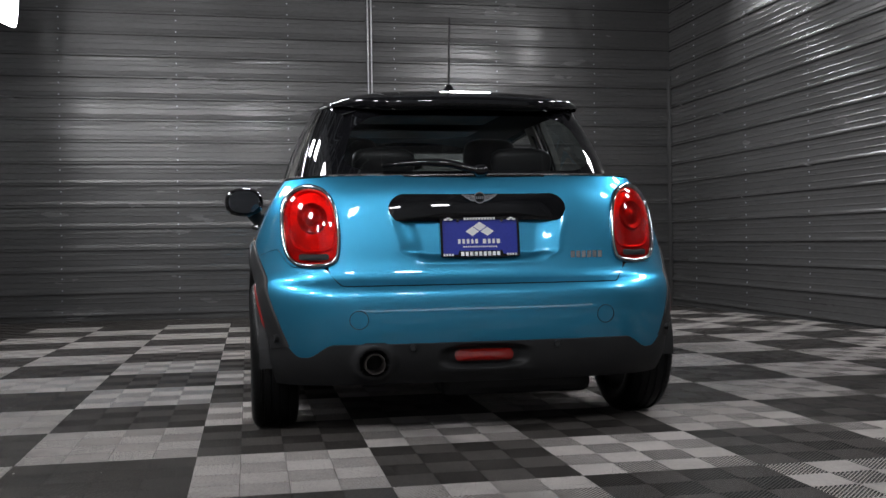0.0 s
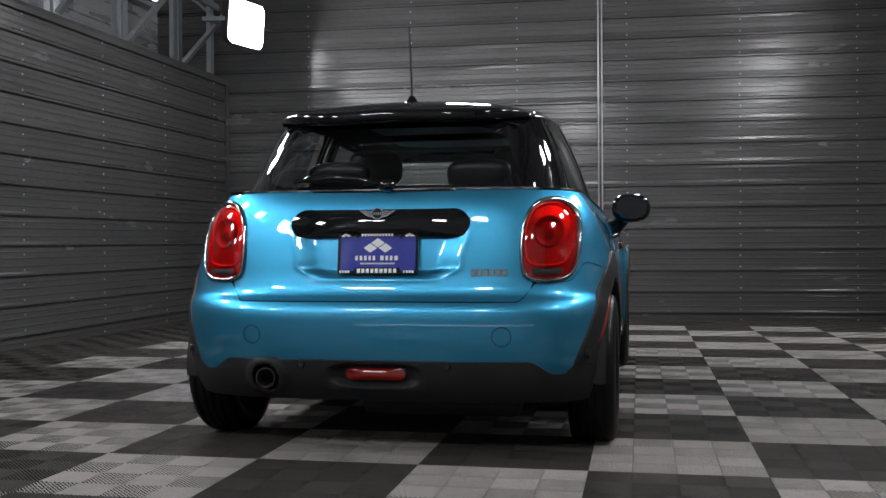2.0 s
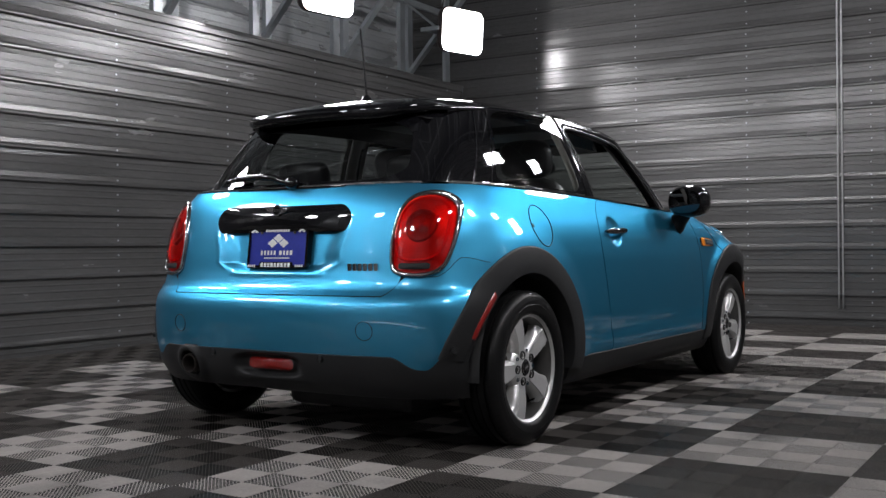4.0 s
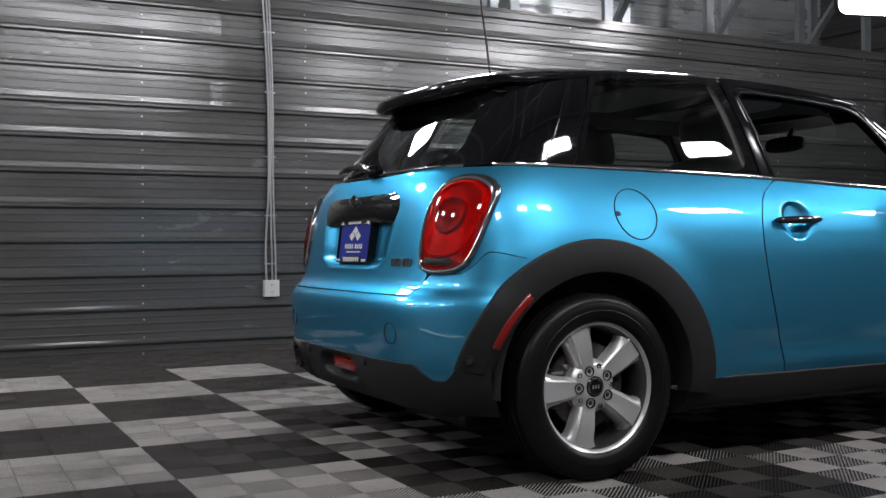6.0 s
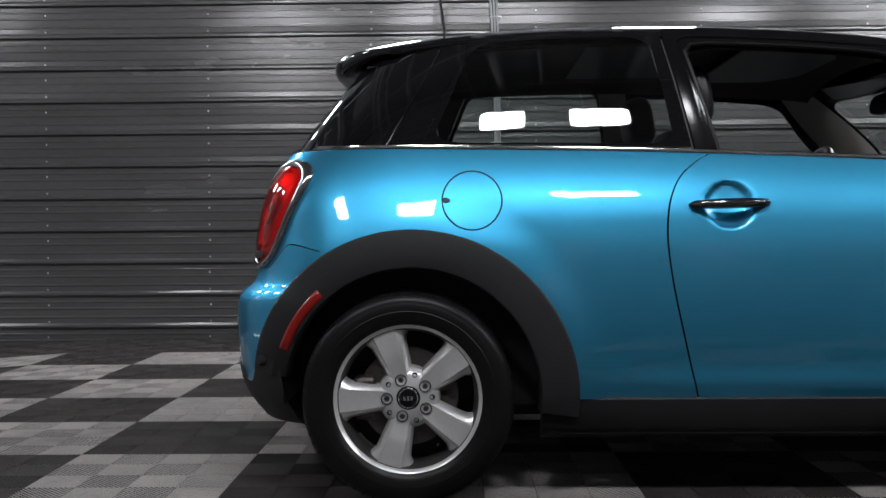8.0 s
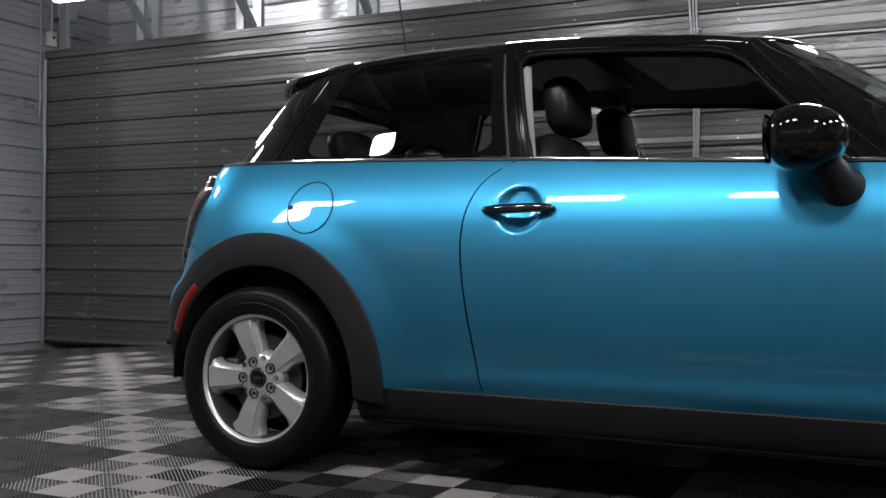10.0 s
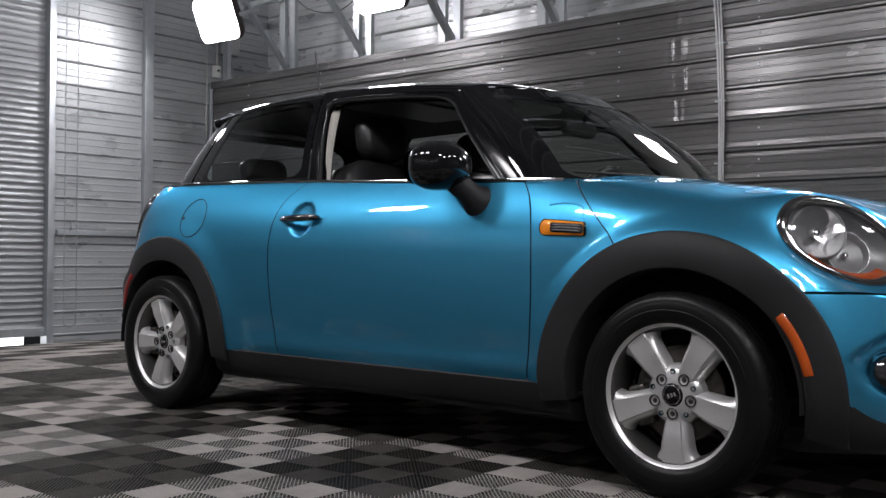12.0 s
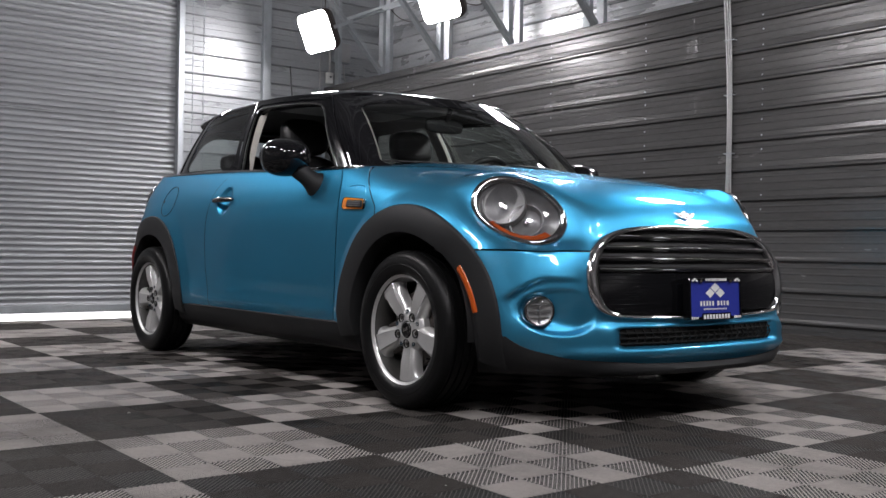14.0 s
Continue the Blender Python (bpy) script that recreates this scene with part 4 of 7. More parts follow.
# underside return
bmesh.ops.recalc_face_normals(bm, faces=bm.faces)
low = [r[0] for r in vs]
under = [bm.verts.new((v.co.x + 0.12, v.co.y * 0.96, 0.205)) for v in low]
for k in range(len(low) - 1):
    bm.faces.new((low[k], low[k + 1], under[k + 1], under[k]))
clean(bm)
part("rear_valance", bm, CLADDING, car, "matt black plastic rear valance", smooth=True, auto=50)

# wheel arch cladding, sills and inner arches
for sgn in (-1, 1):
    for cx, a0, a1 in ((0.0, -7, 172), (2.495, -14, 188)):
        bm = bmesh.new()
        grid = []
        for t in spread(a0, a1, 80):
            th = radians(t)
            row = []
            for r, out in ((0.463, -0.012), (0.4628, 0.005), (0.460, 0.0075), (0.455, 0.008), (0.40, 0.0085), (0.364, 0.009), (0.359, 0.0075), (0.356, 0.003), (0.353, -0.05)):
                x, z = cx + r * math.cos(th), 0.30 + r * math.sin(th)
                xs_, zs_ = cx + max(r, 0.40) * math.cos(th), 0.30 + max(r, 0.40) * math.sin(th)
                y = side_y(xs_, zs_)
                y = max(y, 0.70) + out
                row.append((x, sgn * y, z))
            grid.append(row)
        sheet(bm, grid)
        clean(bm)
        part("arch_cladding", bm, CLADDING, car, "matt black plastic wheel arch", smooth=True, auto=35)
        bm = bmesh.new()
        grid = []
        for t in spread(-4, 184, 50):
            th = radians(t)
            grid.append([(cx + r * math.cos(th), sgn * y, 0.30 + r * math.sin(th)) for r, y in ((0.356, 0.83), (0.36, 0.80), (0.36, 0.56), (0.0, 0.55))])
        sheet(bm, grid)
        clean(bm)
        part("wheel_housing", bm, BLACK_IN, car)
    # sill
    bm = bmesh.new()
    prof = [(0.822, 0.302), (0.838, 0.299), (0.843, 0.291), (0.836, 0.262), (0.818, 0.215), (0.795, 0.185), (0.77, 0.174), (0.72, 0.172)]
    grid = [[(x, sgn * y, z) for y, z in prof] for x in spread(0.36, 2.135, 30)]
    vs = sheet(bm, grid)
    bm.faces.new(vs[0])
    bm.faces.new(vs[-1][::-1])
    clean(bm)
    part("sill", bm, CLADDING, car, "matt black plastic sill", smooth=True, auto=40)

# dark inner shell behind the panel gaps, and the underbody
bm = bmesh.new()
grid = []
for z in spread(0.20, 0.93, 20):
    row = []
    for x in spread(0.42, 2.05, 30):
        row.append((x, side_y(min(x, 2.0), z) - 0.04, z))
    grid.append(row)
for s in (-1, 1):
    sheet(bm, [[(x, s * y, z) for x, y, z in row] for row in grid])
    for xs_ in (spread(-0.36, 0.42, 12),):
        sheet(bm, [[(x, s * (tub_y(x, z) - 0.03), z) for x in xs_] for z in spread(0.745, 0.96, 8)])
sheet(bm, [[(rear_x(y, z) + 0.05, y, z) for y in spread(-0.70, 0.70, 30)] for z in spread(0.23, 0.97, 20)])
sheet(bm, [[(front_x(y, z) - 0.15, y, z) for y in spread(-0.62, 0.62, 30)] for z in spread(0.19, 0.60, 14)])
box(bm, -0.28, 3.05, -0.55, 0.55, 0.20, 0.26)
box(bm, 0.42, 2.08, -0.80, 0.80, 0.19, 0.24)
clean(bm)
part("inner_shell", bm, BLACK_IN, car)
bm = bmesh.new()
box(bm, -0.30, -0.06, -0.50, 0.12, 0.13, 0.24, 0.03)
part("silencer", bm, BLACK_IN, car, "dark rear silencer")

# ---- greenhouse ----
ROOF_C = [(-0.32, 1.306), (-0.275, 1.324), (-0.20, 1.349), (-0.10, 1.373), (0.10, 1.397), (0.40, 1.412), (0.80, 1.415), (1.10, 1.404), (1.35, 1.385), (1.50, 1.364), (1.61, 1.341), (1.68, 1.322)]


def g_params(v):
    """Half width, rear end, front end of the greenhouse at level v (0 belt, 1 roof)."""
    bulge = 0.016 * math.sin(math.pi * v)
    return 0.712 + (0.560 - 0.712) * v + bulge, -0.415 + 0.235 * v - 0.012 * math.sin(math.pi * v), 2.2 + (1.69 - 2.2) * v + 0.047 * math.sin(math.pi * v)


def g_z(x, v):
    top = soft(ROOF_C, min(max(x, -0.2), 1.56)) - 0.052
    lo = belt_z(x)
    return lo + (top - lo) * v


def g_side(x, v):
    """Point on the flank of the greenhouse (y > 0)."""
    w, xr, xf = g_params(v)
    if x < 0.7:
        r = min((0.7 - x) / (0.7 - xr), 1)
        y = w * max(0.0, 1 - r ** 9) ** (1 / 3.6)
        y *= 1 - 0.10 * smoothstep(0.5, -0.35, x)
    else:
        r = min(max((x - 1.0) / (xf - 1.0), 0), 1)
        y = w * max(0.0, 1 - r ** 15) ** (1 / 2.2)
        y *= 1 - 0.03 * smoothstep(1.0, 1.9, x)
    return (x, y, g_z(x, v))


def g_rear(s, v):
    """Point on the rear of the greenhouse; s is the fraction of the half width."""
    w, xr, xf = g_params(v)
    a = max(0.0, 1 - abs(s) ** 3.6) ** (1 / 9)
    x = 0.7 - (0.7 - xr) * a
    y = s * w * (1 - 0.10 * smoothstep(0.5, -0.35, x))
    return (x, y, g_z(x, v))


def g_front(s, v):
    w, xr, xf = g_params(v)
    x = xf - 0.255 * s * s * (1 - 0.35 * v) - 0.03 * s ** 8
    y = s * w * 0.97
    return (x, y, g_z(x, v) + v * v * (0.022 - 0.016 * s * s))


def off(p, d, sgn=1):
    """Moves a point of the greenhouse outwards by d."""
    x, y, z = p
    n = Vector((0, math.copysign(1, y) if y else 1, 0.42)).normalized()
    return (x, sgn * (y + n.y * d), z + n.z * d)


# clear and tinted glass
def glass(name, tint, rough=0.0):
    m = bpy.data.materials.new(name)
    m.use_nodes = True
    nt = m.node_tree
    out = nt.nodes["Material Output"]
    nt.nodes.remove(nt.nodes["Principled BSDF"])
    tr = nt.nodes.new("ShaderNodeBsdfTransparent")
    tr.inputs[0].default_value = (*tint, 1)
    gl = nt.nodes.new("ShaderNodeBsdfGlossy")
    gl.inputs["Roughness"].default_value = rough
    # a thin sheet mirrors alike from both sides
    lw = nt.nodes.new("ShaderNodeLayerWeight")
    lw.inputs["Blend"].default_value = 0.5
    power = nt.nodes.new("ShaderNodeMath")
    power.operation = "POWER"
    power.inputs[1].default_value = 5.0
    nt.links.new(lw.outputs["Facing"], power.inputs[0])
    fr = nt.nodes.new("ShaderNodeMath")
    fr.operation = "MULTIPLY_ADD"
    fr.inputs[1].default_value = 0.92
    fr.inputs[2].default_value = 0.07
    nt.links.new(power.outputs[0], fr.inputs[0])
    mix = nt.nodes.new("ShaderNodeMixShader")
    nt.links.new(fr.outputs[0], mix.inputs[0])
    nt.links.new(tr.outputs[0], mix.inputs[1])
    nt.links.new(gl.outputs[0], mix.inputs[2])
    nt.links.new(mix.outputs[0], out.inputs["Surface"])
    return m


GLASS_SIDE = glass("tinted_side_glass", (0.76, 0.80, 0.79))
GLASS_REAR = glass("tinted_rear_glass", (0.66, 0.70, 0.70))
GLASS_SCREEN = glass("windscreen_glass", (0.78, 0.84, 0.81))
GLASS_CLEAR = glass("clear_lens", (0.96, 0.97, 0.97))


# flank pieces: each is bounded by lines x = a + b v
for sgn in (-1, 1):
    def S(x, v, d=0.0):
        return off(g_side(x, v), d, sgn)

    # gloss black rear pillar
    bm = bmesh.new()
    grid = []
    for v in spread(-0.02, 1.0, 24):
        w, xr, xf = g_params(v)
        row = []
        for k in range(25):
            t = k / 24
            s0 = 0.868
            if t < 0.45:
                s = s0 + (0.97 - s0) * t / 0.45
                p = g_rear(s * 1.0, v)
                row.append((p[0], sgn * p[1], p[2]))
            else:
                p0 = g_rear(0.97, v)
                q = (t - 0.45) / 0.55
                x = p0[0] + (0.02 + 0.155 * v - p0[0]) * q
                p = g_side(x, v)
                row.append((p[0], sgn * p[1], p[2]))
        grid.append(row)
    sheet(bm, grid)
    clean(bm)
    part("rear_pillar", bm, PAINT_BLACK, car, "gloss black rear pillar", smooth=True)
    # bright line in front of the pillar
    bm = bmesh.new()
    tube(bm, [S(-0.085 + 0.185 * v, v, 0.002) for v in spread(0.02, 0.97, 14)], 0.0022, 6)
    part("pillar_seam", bm, DARK_CHROME, car)

    # quarter window with its black border
    def qx(u, v):
        a, b = 0.022 + 0.155 * v, 0.805 - 0.075 * v
        return a + (b - a) * u

    bm = bmesh.new()
    lo, hi = 0.035, 0.965
    # border frame as a ring of four strips round a rounded opening
    def ring(t):
        """Points of the clear opening."""
        pts = rounded_outline(1, 1, 0.14, 8)
        x, y = pts[t]
        return 0.03 + 0.91 * (x + 0.5), 0.05 + 0.87 * (y + 0.5)

    inner = [ring(t) for t in range(36)]
    outer = []
    for x, y in rounded_outline(1, 1, 0.012, 8):
        outer.append((x + 0.5, lo + (hi - lo) * (y + 0.5)))
    outer, inner = dense(outer), dense(inner)
    grid = []
    for f in spread(0, 1, 8):
        row = []
        for (a, b), (c, d) in zip(outer, inner):
            u, v = a + (c - a) * f, b + (d - b) * f
            row.append(S(qx(u, v), v, 0.003))
        grid.append(row)
    sheet(bm, grid, wrap=True)
    clean(bm)
    qwin = part("quarter_window", bm, SATIN_BLACK, car, "fixed quarter window with black border", smooth=True)
    bm = bmesh.new()
    grid = []
    for v in spread(0.04, 0.94, 14):
        grid.append([S(qx(u, v), v, 0.0015) for u in spread(0.02, 0.95, 24)])
    sheet(bm, grid)
    clean(bm)
    pane = part("pane", bm, GLASS_SIDE, qwin, "tinted quarter glass", smooth=True)
    pane.visible_shadow = False

    # middle pillar and door frame round the window opening
    def dx(u, v):
        a, b = 0.812 - 0.075 * v, 1.85 - 0.385 * v
        return a + (b - a) * u

    bm = bmesh.new()
    outer, inner = [], []
    for (x, y), (x2, y2) in zip(rounded_outline(1, 1, 0.02, 8), rounded_outline(1, 1, 0.13, 8)):
        outer.append((x + 0.5, -0.015 + 1.015 * (y + 0.5)))
        inner.append((0.066 + 0.845 * (x2 + 0.5), 0.0 + 0.87 * (y2 + 0.5)))
    # lower corners of the opening are square
    for k in range(18, 36):
        x, y = rounded_outline(1, 1, 0.02, 8)[k]
        inner[k] = (0.066 + 0.845 * (x + 0.5), 0.0 + 0.87 * (y + 0.5))
    outer, inner = dense(outer), dense(inner)
    grid = []
    for f, d in ((0.0, -0.006), (0.03, 0.004), (0.3, 0.006), (0.62, 0.006), (0.66, 0.002), (0.72, 0.002), (0.8, 0.005), (0.97, 0.004), (1.0, -0.002), (1.02, -0.03)):
        row = []
        for (a, b), (c, e) in zip(outer, inner):
            u, v = a + (c - a) * f, b + (e - b) * f
            row.append(S(dx(u, v), v, d))
        grid.append(row)
    sheet(bm, grid, wrap=True)
    clean(bm)
    part("window_frame", bm, FRAME_BLACK, car, "satin black door window frame", smooth=True, auto=40)
    bm = bmesh.new()
    tube(bm, [S(dx(0.066 + 0.845 * q, w), w, 0.002) for q, w in [(0.0, v) for v in spread(0.02, 0.80, 10)] + [(0.04, 0.855), (0.12, 0.87)] + [(q, 0.87) for q in spread(0.2, 0.88, 8)]
              + [(0.96, 0.85), (1.0, 0.79)] + [(1.0, v) for v in spread(0.70, 0.02, 8)]], 0.006, 6)
    part("window_seal", bm, RUBBER, car)
    if sgn > 0:
        bm = bmesh.new()
        sheet(bm, [[S(dx(u, v), v, -0.004) for u in spread(0.05, 0.93, 20)] for v in spread(0.0, 0.88, 12)])
        clean(bm)
        pane = part("door_glass", bm, GLASS_SIDE, car, "clear side door glass", smooth=True)
        pane.visible_shadow = False
    # A pillar
    bm = bmesh.new()
    grid = []
    for v in spread(-0.02, 1.0, 20):
        p0, p1, pn = Vector(g_side(dx(1.0, v), v)), Vector(g_front(0.905, v)), Vector(g_front(0.925, v))
        # the corner follows the lines of flank and screen to where they meet
        k = (p0.y - p1.y) / (pn.y - p1.y)
        pm = p1 + (pn - p1) * k
        pm = Vector((max(pm.x, p0.x + 0.01), p0.y, (p0.z + p1.z) / 2))
        row = []
        for q in spread(0, 1, 16):
            c = p0.lerp(pm, q).lerp(pm.lerp(p1, q), q)
            row.append((c.x, sgn * c.y, c.z))
        grid.append(row)
    sheet(bm, grid)
    clean(bm)
    part("front_pillar", bm, PAINT_BLACK, car, "gloss black windscreen pillar", smooth=True)
    bm = bmesh.new()
    tube(bm, [off(g_side(dx(1.004, v), v), 0.003, sgn) for v in spread(0.05, 0.97, 14)], 0.0025, 6)
    part("pillar_seam", bm, DARK_CHROME, car)
    # bright strip along the belt
    bm = bmesh.new()
    pts = []
    for x in spread(-0.28, 2.06, 60):
        z = belt_z(x)
        pts.append((x, sgn * (min(tub_y(x, z), side_y(x, z)) + 0.003), z + 0.002))
    vs = []
    for p in pts:
        x, y, z = p
        s = sgn
        vs.append([(x, y + s * dy, z + dz) for dy, dz in ((-0.006, 0.007), (0.001, 0.005), (0.003, 0.0), (0.002, -0.004), (-0.004, -0.006))])
    sheet(bm, vs)
    clean(bm)
    part("belt_trim", bm, CHROME, car, "chrome belt strip", smooth=True, auto=50)
    # shelf between belt strip and glass
    bm = bmesh.new()
    sheet(bm, [[(x, sgn * (min(tub_y(x, belt_z(x)), side_y(x, belt_z(x))) - 0.002), belt_z(x) + 0.004) for x in spread(-0.30, 1.95, 40)],
               [(g_side(x, 0.0)[0], sgn * (g_side(x, 0.0)[1] - 0.03), belt_z(x) + 0.008) for x in spread(-0.30, 1.95, 40)]])
    clean(bm)
    part("belt_seal", bm, RUBBER, car)

# rear window
bm = bmesh.new()
inner, outer = [], []
for (x, y), (x2, y2) in zip(rounded_outline(2, 1, 0.02, 8), rounded_outline(2, 1, 0.28, 8)):
    outer.append((0.87 * x, -0.02 + 1.0 * (y + 0.5)))
    inner.append((0.80 * x2, 0.06 + 0.80 * (y2 + 0.5)))
outer, inner = dense(outer, 24), dense(inner, 24)
grid = []
for f in spread(0, 1, 8):
    grid.append([g_rear(a + (c - a) * f, b + (d - b) * f) for (a, b), (c, d) in zip(outer, inner)])
sheet(bm, grid, wrap=True)
clean(bm)
rwin = part("rear_window", bm, PAINT_BLACK, car, "sloping rear window with black border", smooth=True)
bm = bmesh.new()
sheet(bm, [[(lambda p: (p[0] + 0.003, p[1], p[2]))(g_rear(s, v)) for s in spread(-0.82, 0.82, 30)] for v in spread(0.04, 0.88, 14)])
clean(bm)
pane = part("pane", bm, GLASS_REAR, rwin, "tinted rear glass", smooth=True)
pane.visible_shadow = False
# chrome line under the rear window
bm = bmesh.new()
tube(bm, [(rear_x(y, 1.0) - 0.002, y, 1.003) for y in spread(-0.585, 0.585, 40)], 0.0045, 6)
part("tailgate_trim", bm, CHROME, car)
bm = bmesh.new()
sheet(bm, [[(rear_x(y, 1.0), y, 1.0) for y in spread(-0.60, 0.60, 30)], [(g_rear(y / 0.664, 0.0)[0] + 0.02, y, 1.005) for y in spread(-0.60, 0.60, 30)]])
clean(bm)
part("tailgate_seal", bm, RUBBER, car)

# windscreen
bm = bmesh.new()
outer, inner = [], []
for (x, y), (x2, y2) in zip(rounded_outline(2, 1, 0.02, 8), rounded_outline(2, 1, 0.12, 8)):
    outer.append((0.92 * x, -0.03 + 1.04 * (y + 0.5)))
    inner.append((0.885 * x2, 0.05 + 0.83 * (y2 + 0.5)))
outer, inner = dense(outer, 24), dense(inner, 24)
grid = []
for f in spread(0, 1, 6):
    grid.append([g_front(a + (c - a) * f, b + (d - b) * f) for (a, b), (c, d) in zip(outer, inner)])
sheet(bm, grid, wrap=True)
clean(bm)
screen = part("windscreen", bm, PAINT_BLACK, car, "raked windscreen with black border", smooth=True)
bm = bmesh.new()
sheet(bm, [[(lambda p: (p[0] - 0.003, p[1], p[2]))(g_front(s, v)) for s in spread(-0.9, 0.9, 40)] for v in spread(0.04, 0.90, 20)])
clean(bm)
pane = part("pane", bm, GLASS_SCREEN, screen, "clear windscreen glass", smooth=True)
pane.visible_shadow = False
# cowl between bonnet and screen
bm = bmesh.new()
sheet(bm, [[(2.205 - 0.16 * (y / 0.7) ** 2, y, 0.945 - 0.03 * (y / 0.7) ** 2) for y in spread(-0.70, 0.70, 20)],
           [(g_front(y / 0.72, 0)[0] - 0.04, y, 0.925) for y in spread(-0.70, 0.70, 20)]])
clean(bm)
part("cowl", bm, CLADDING, car)
# windscreen wipers
for y0, y1 in ((-0.10, -0.62), (0.42, -0.08)):
    bm = bmesh.new()
    pts = []
    for t in spread(0, 1, 8):
        y = y0 + (y1 - y0) * t
        p = g_front(y / 0.72, 0.03 + 0.05 * t * (1 if y0 > 0 else 0.6))
        pts.append((p[0] + 0.022, y, p[2] + 0.016))
    tube(bm, pts, [0.010, 0.009, 0.009, 0.008, 0.007, 0.007, 0.006, 0.005, 0.004], 6)
    part("wiper", bm, BLACK_IN, car, "black windscreen wiper", smooth=True)

# roof and spoiler
bm = bmesh.new()
grid = []
us = [math.sin(0.5 * math.pi * u) for u in spread(-1, 1, 60)]
for t in spread(0, 1, 80):
    row = []
    for s in us:
        xa, xb = -0.276 + 0.205 * abs(s) ** 4.5, 1.674 - 0.178 * s * s - 0.03 * abs(s) ** 8
        x = xa + (xb - xa) * t
        w = 0.568 - 0.055 * smoothstep(0.5, -0.3, x)
        z = soft(ROOF_C, x) - 0.032 * abs(s) ** 2 - 0.030 * abs(s) ** 8
        row.append((x, s * w, z))
    grid.append(row)
vs = sheet(bm, grid)
# thickness: rounded rear lip and underside
rear = grid[0]
sheet(bm, [[(x + dx_ * (1 - abs(u) ** 6), y * (1 + (f - 1) * (1 - abs(u) ** 6)), z + dz_ * (1 - 0.75 * abs(u) ** 6)) for (x, y, z), u in zip(rear, us)] for dx_, f, dz_ in ((0, 1, 0), (-0.006, 1, -0.007), (-0.009, 1, -0.019), (-0.007, 0.997, -0.034), (0.003, 0.99, -0.046),
                                                                           (0.03, 0.98, -0.05), (0.07, 0.97, -0.040), (0.13, 0.96, -0.020))])
front = grid[-1]
sheet(bm, [[(x + dx_, y, z + dz_) for x, y, z in front] for dx_, dz_ in ((0, 0), (0.005, -0.004), (0.006, -0.010), (-0.004, -0.016), (-0.03, -0.016))])
for k in (0, -1):
    edge = [r[k] for r in grid]
    sheet(bm, [edge, [(x, y * 1.004, z - 0.010) for x, y, z in edge], [(x, y * 0.99, z - 0.024) for x, y, z in edge], [(x, y * 0.93, z - 0.026) for x, y, z in edge]])
clean(bm)
part("roof", bm, PAINT_BLACK, car, "gloss black roof with rear spoiler", smooth=True, auto=60)
# bright roof rail lines are seams in the paint
for sgn in (-1, 1):
    bm = bmesh.new()
    tube(bm, [(x, sgn * (0.572 - 0.055 * smoothstep(0.5, -0.3, x)), soft(ROOF_C, x) - 0.074) for x in spread(0.0, 1.44, 40)], 0.004, 6)
    part("roof_seal", bm, RUBBER, car)
# aerial
bm = bmesh.new()
lathe(bm, [(0.0, 1.428), (0.010, 1.427), (0.016, 1.418), (0.026, 1.404), (0.032, 1.392)], 16, "z", (0.09, 0, 0))
part("aerial_base", bm, PAINT_BLACK, car, smooth=True)
bm = bmesh.new()
n = 120
pts = [(0.09 - 0.04 * (k / n) ** 1.2, 0, 1.425 + 0.285 * k / n) for k in range(n + 1)]
tube(bm, pts, [0.0052 - 0.0015 * k / n + (0.001 if k % 8 < 2 else 0) for k in range(n + 1)], 6)
part("aerial", bm, BLACK_IN, car, "thin black whip aerial")


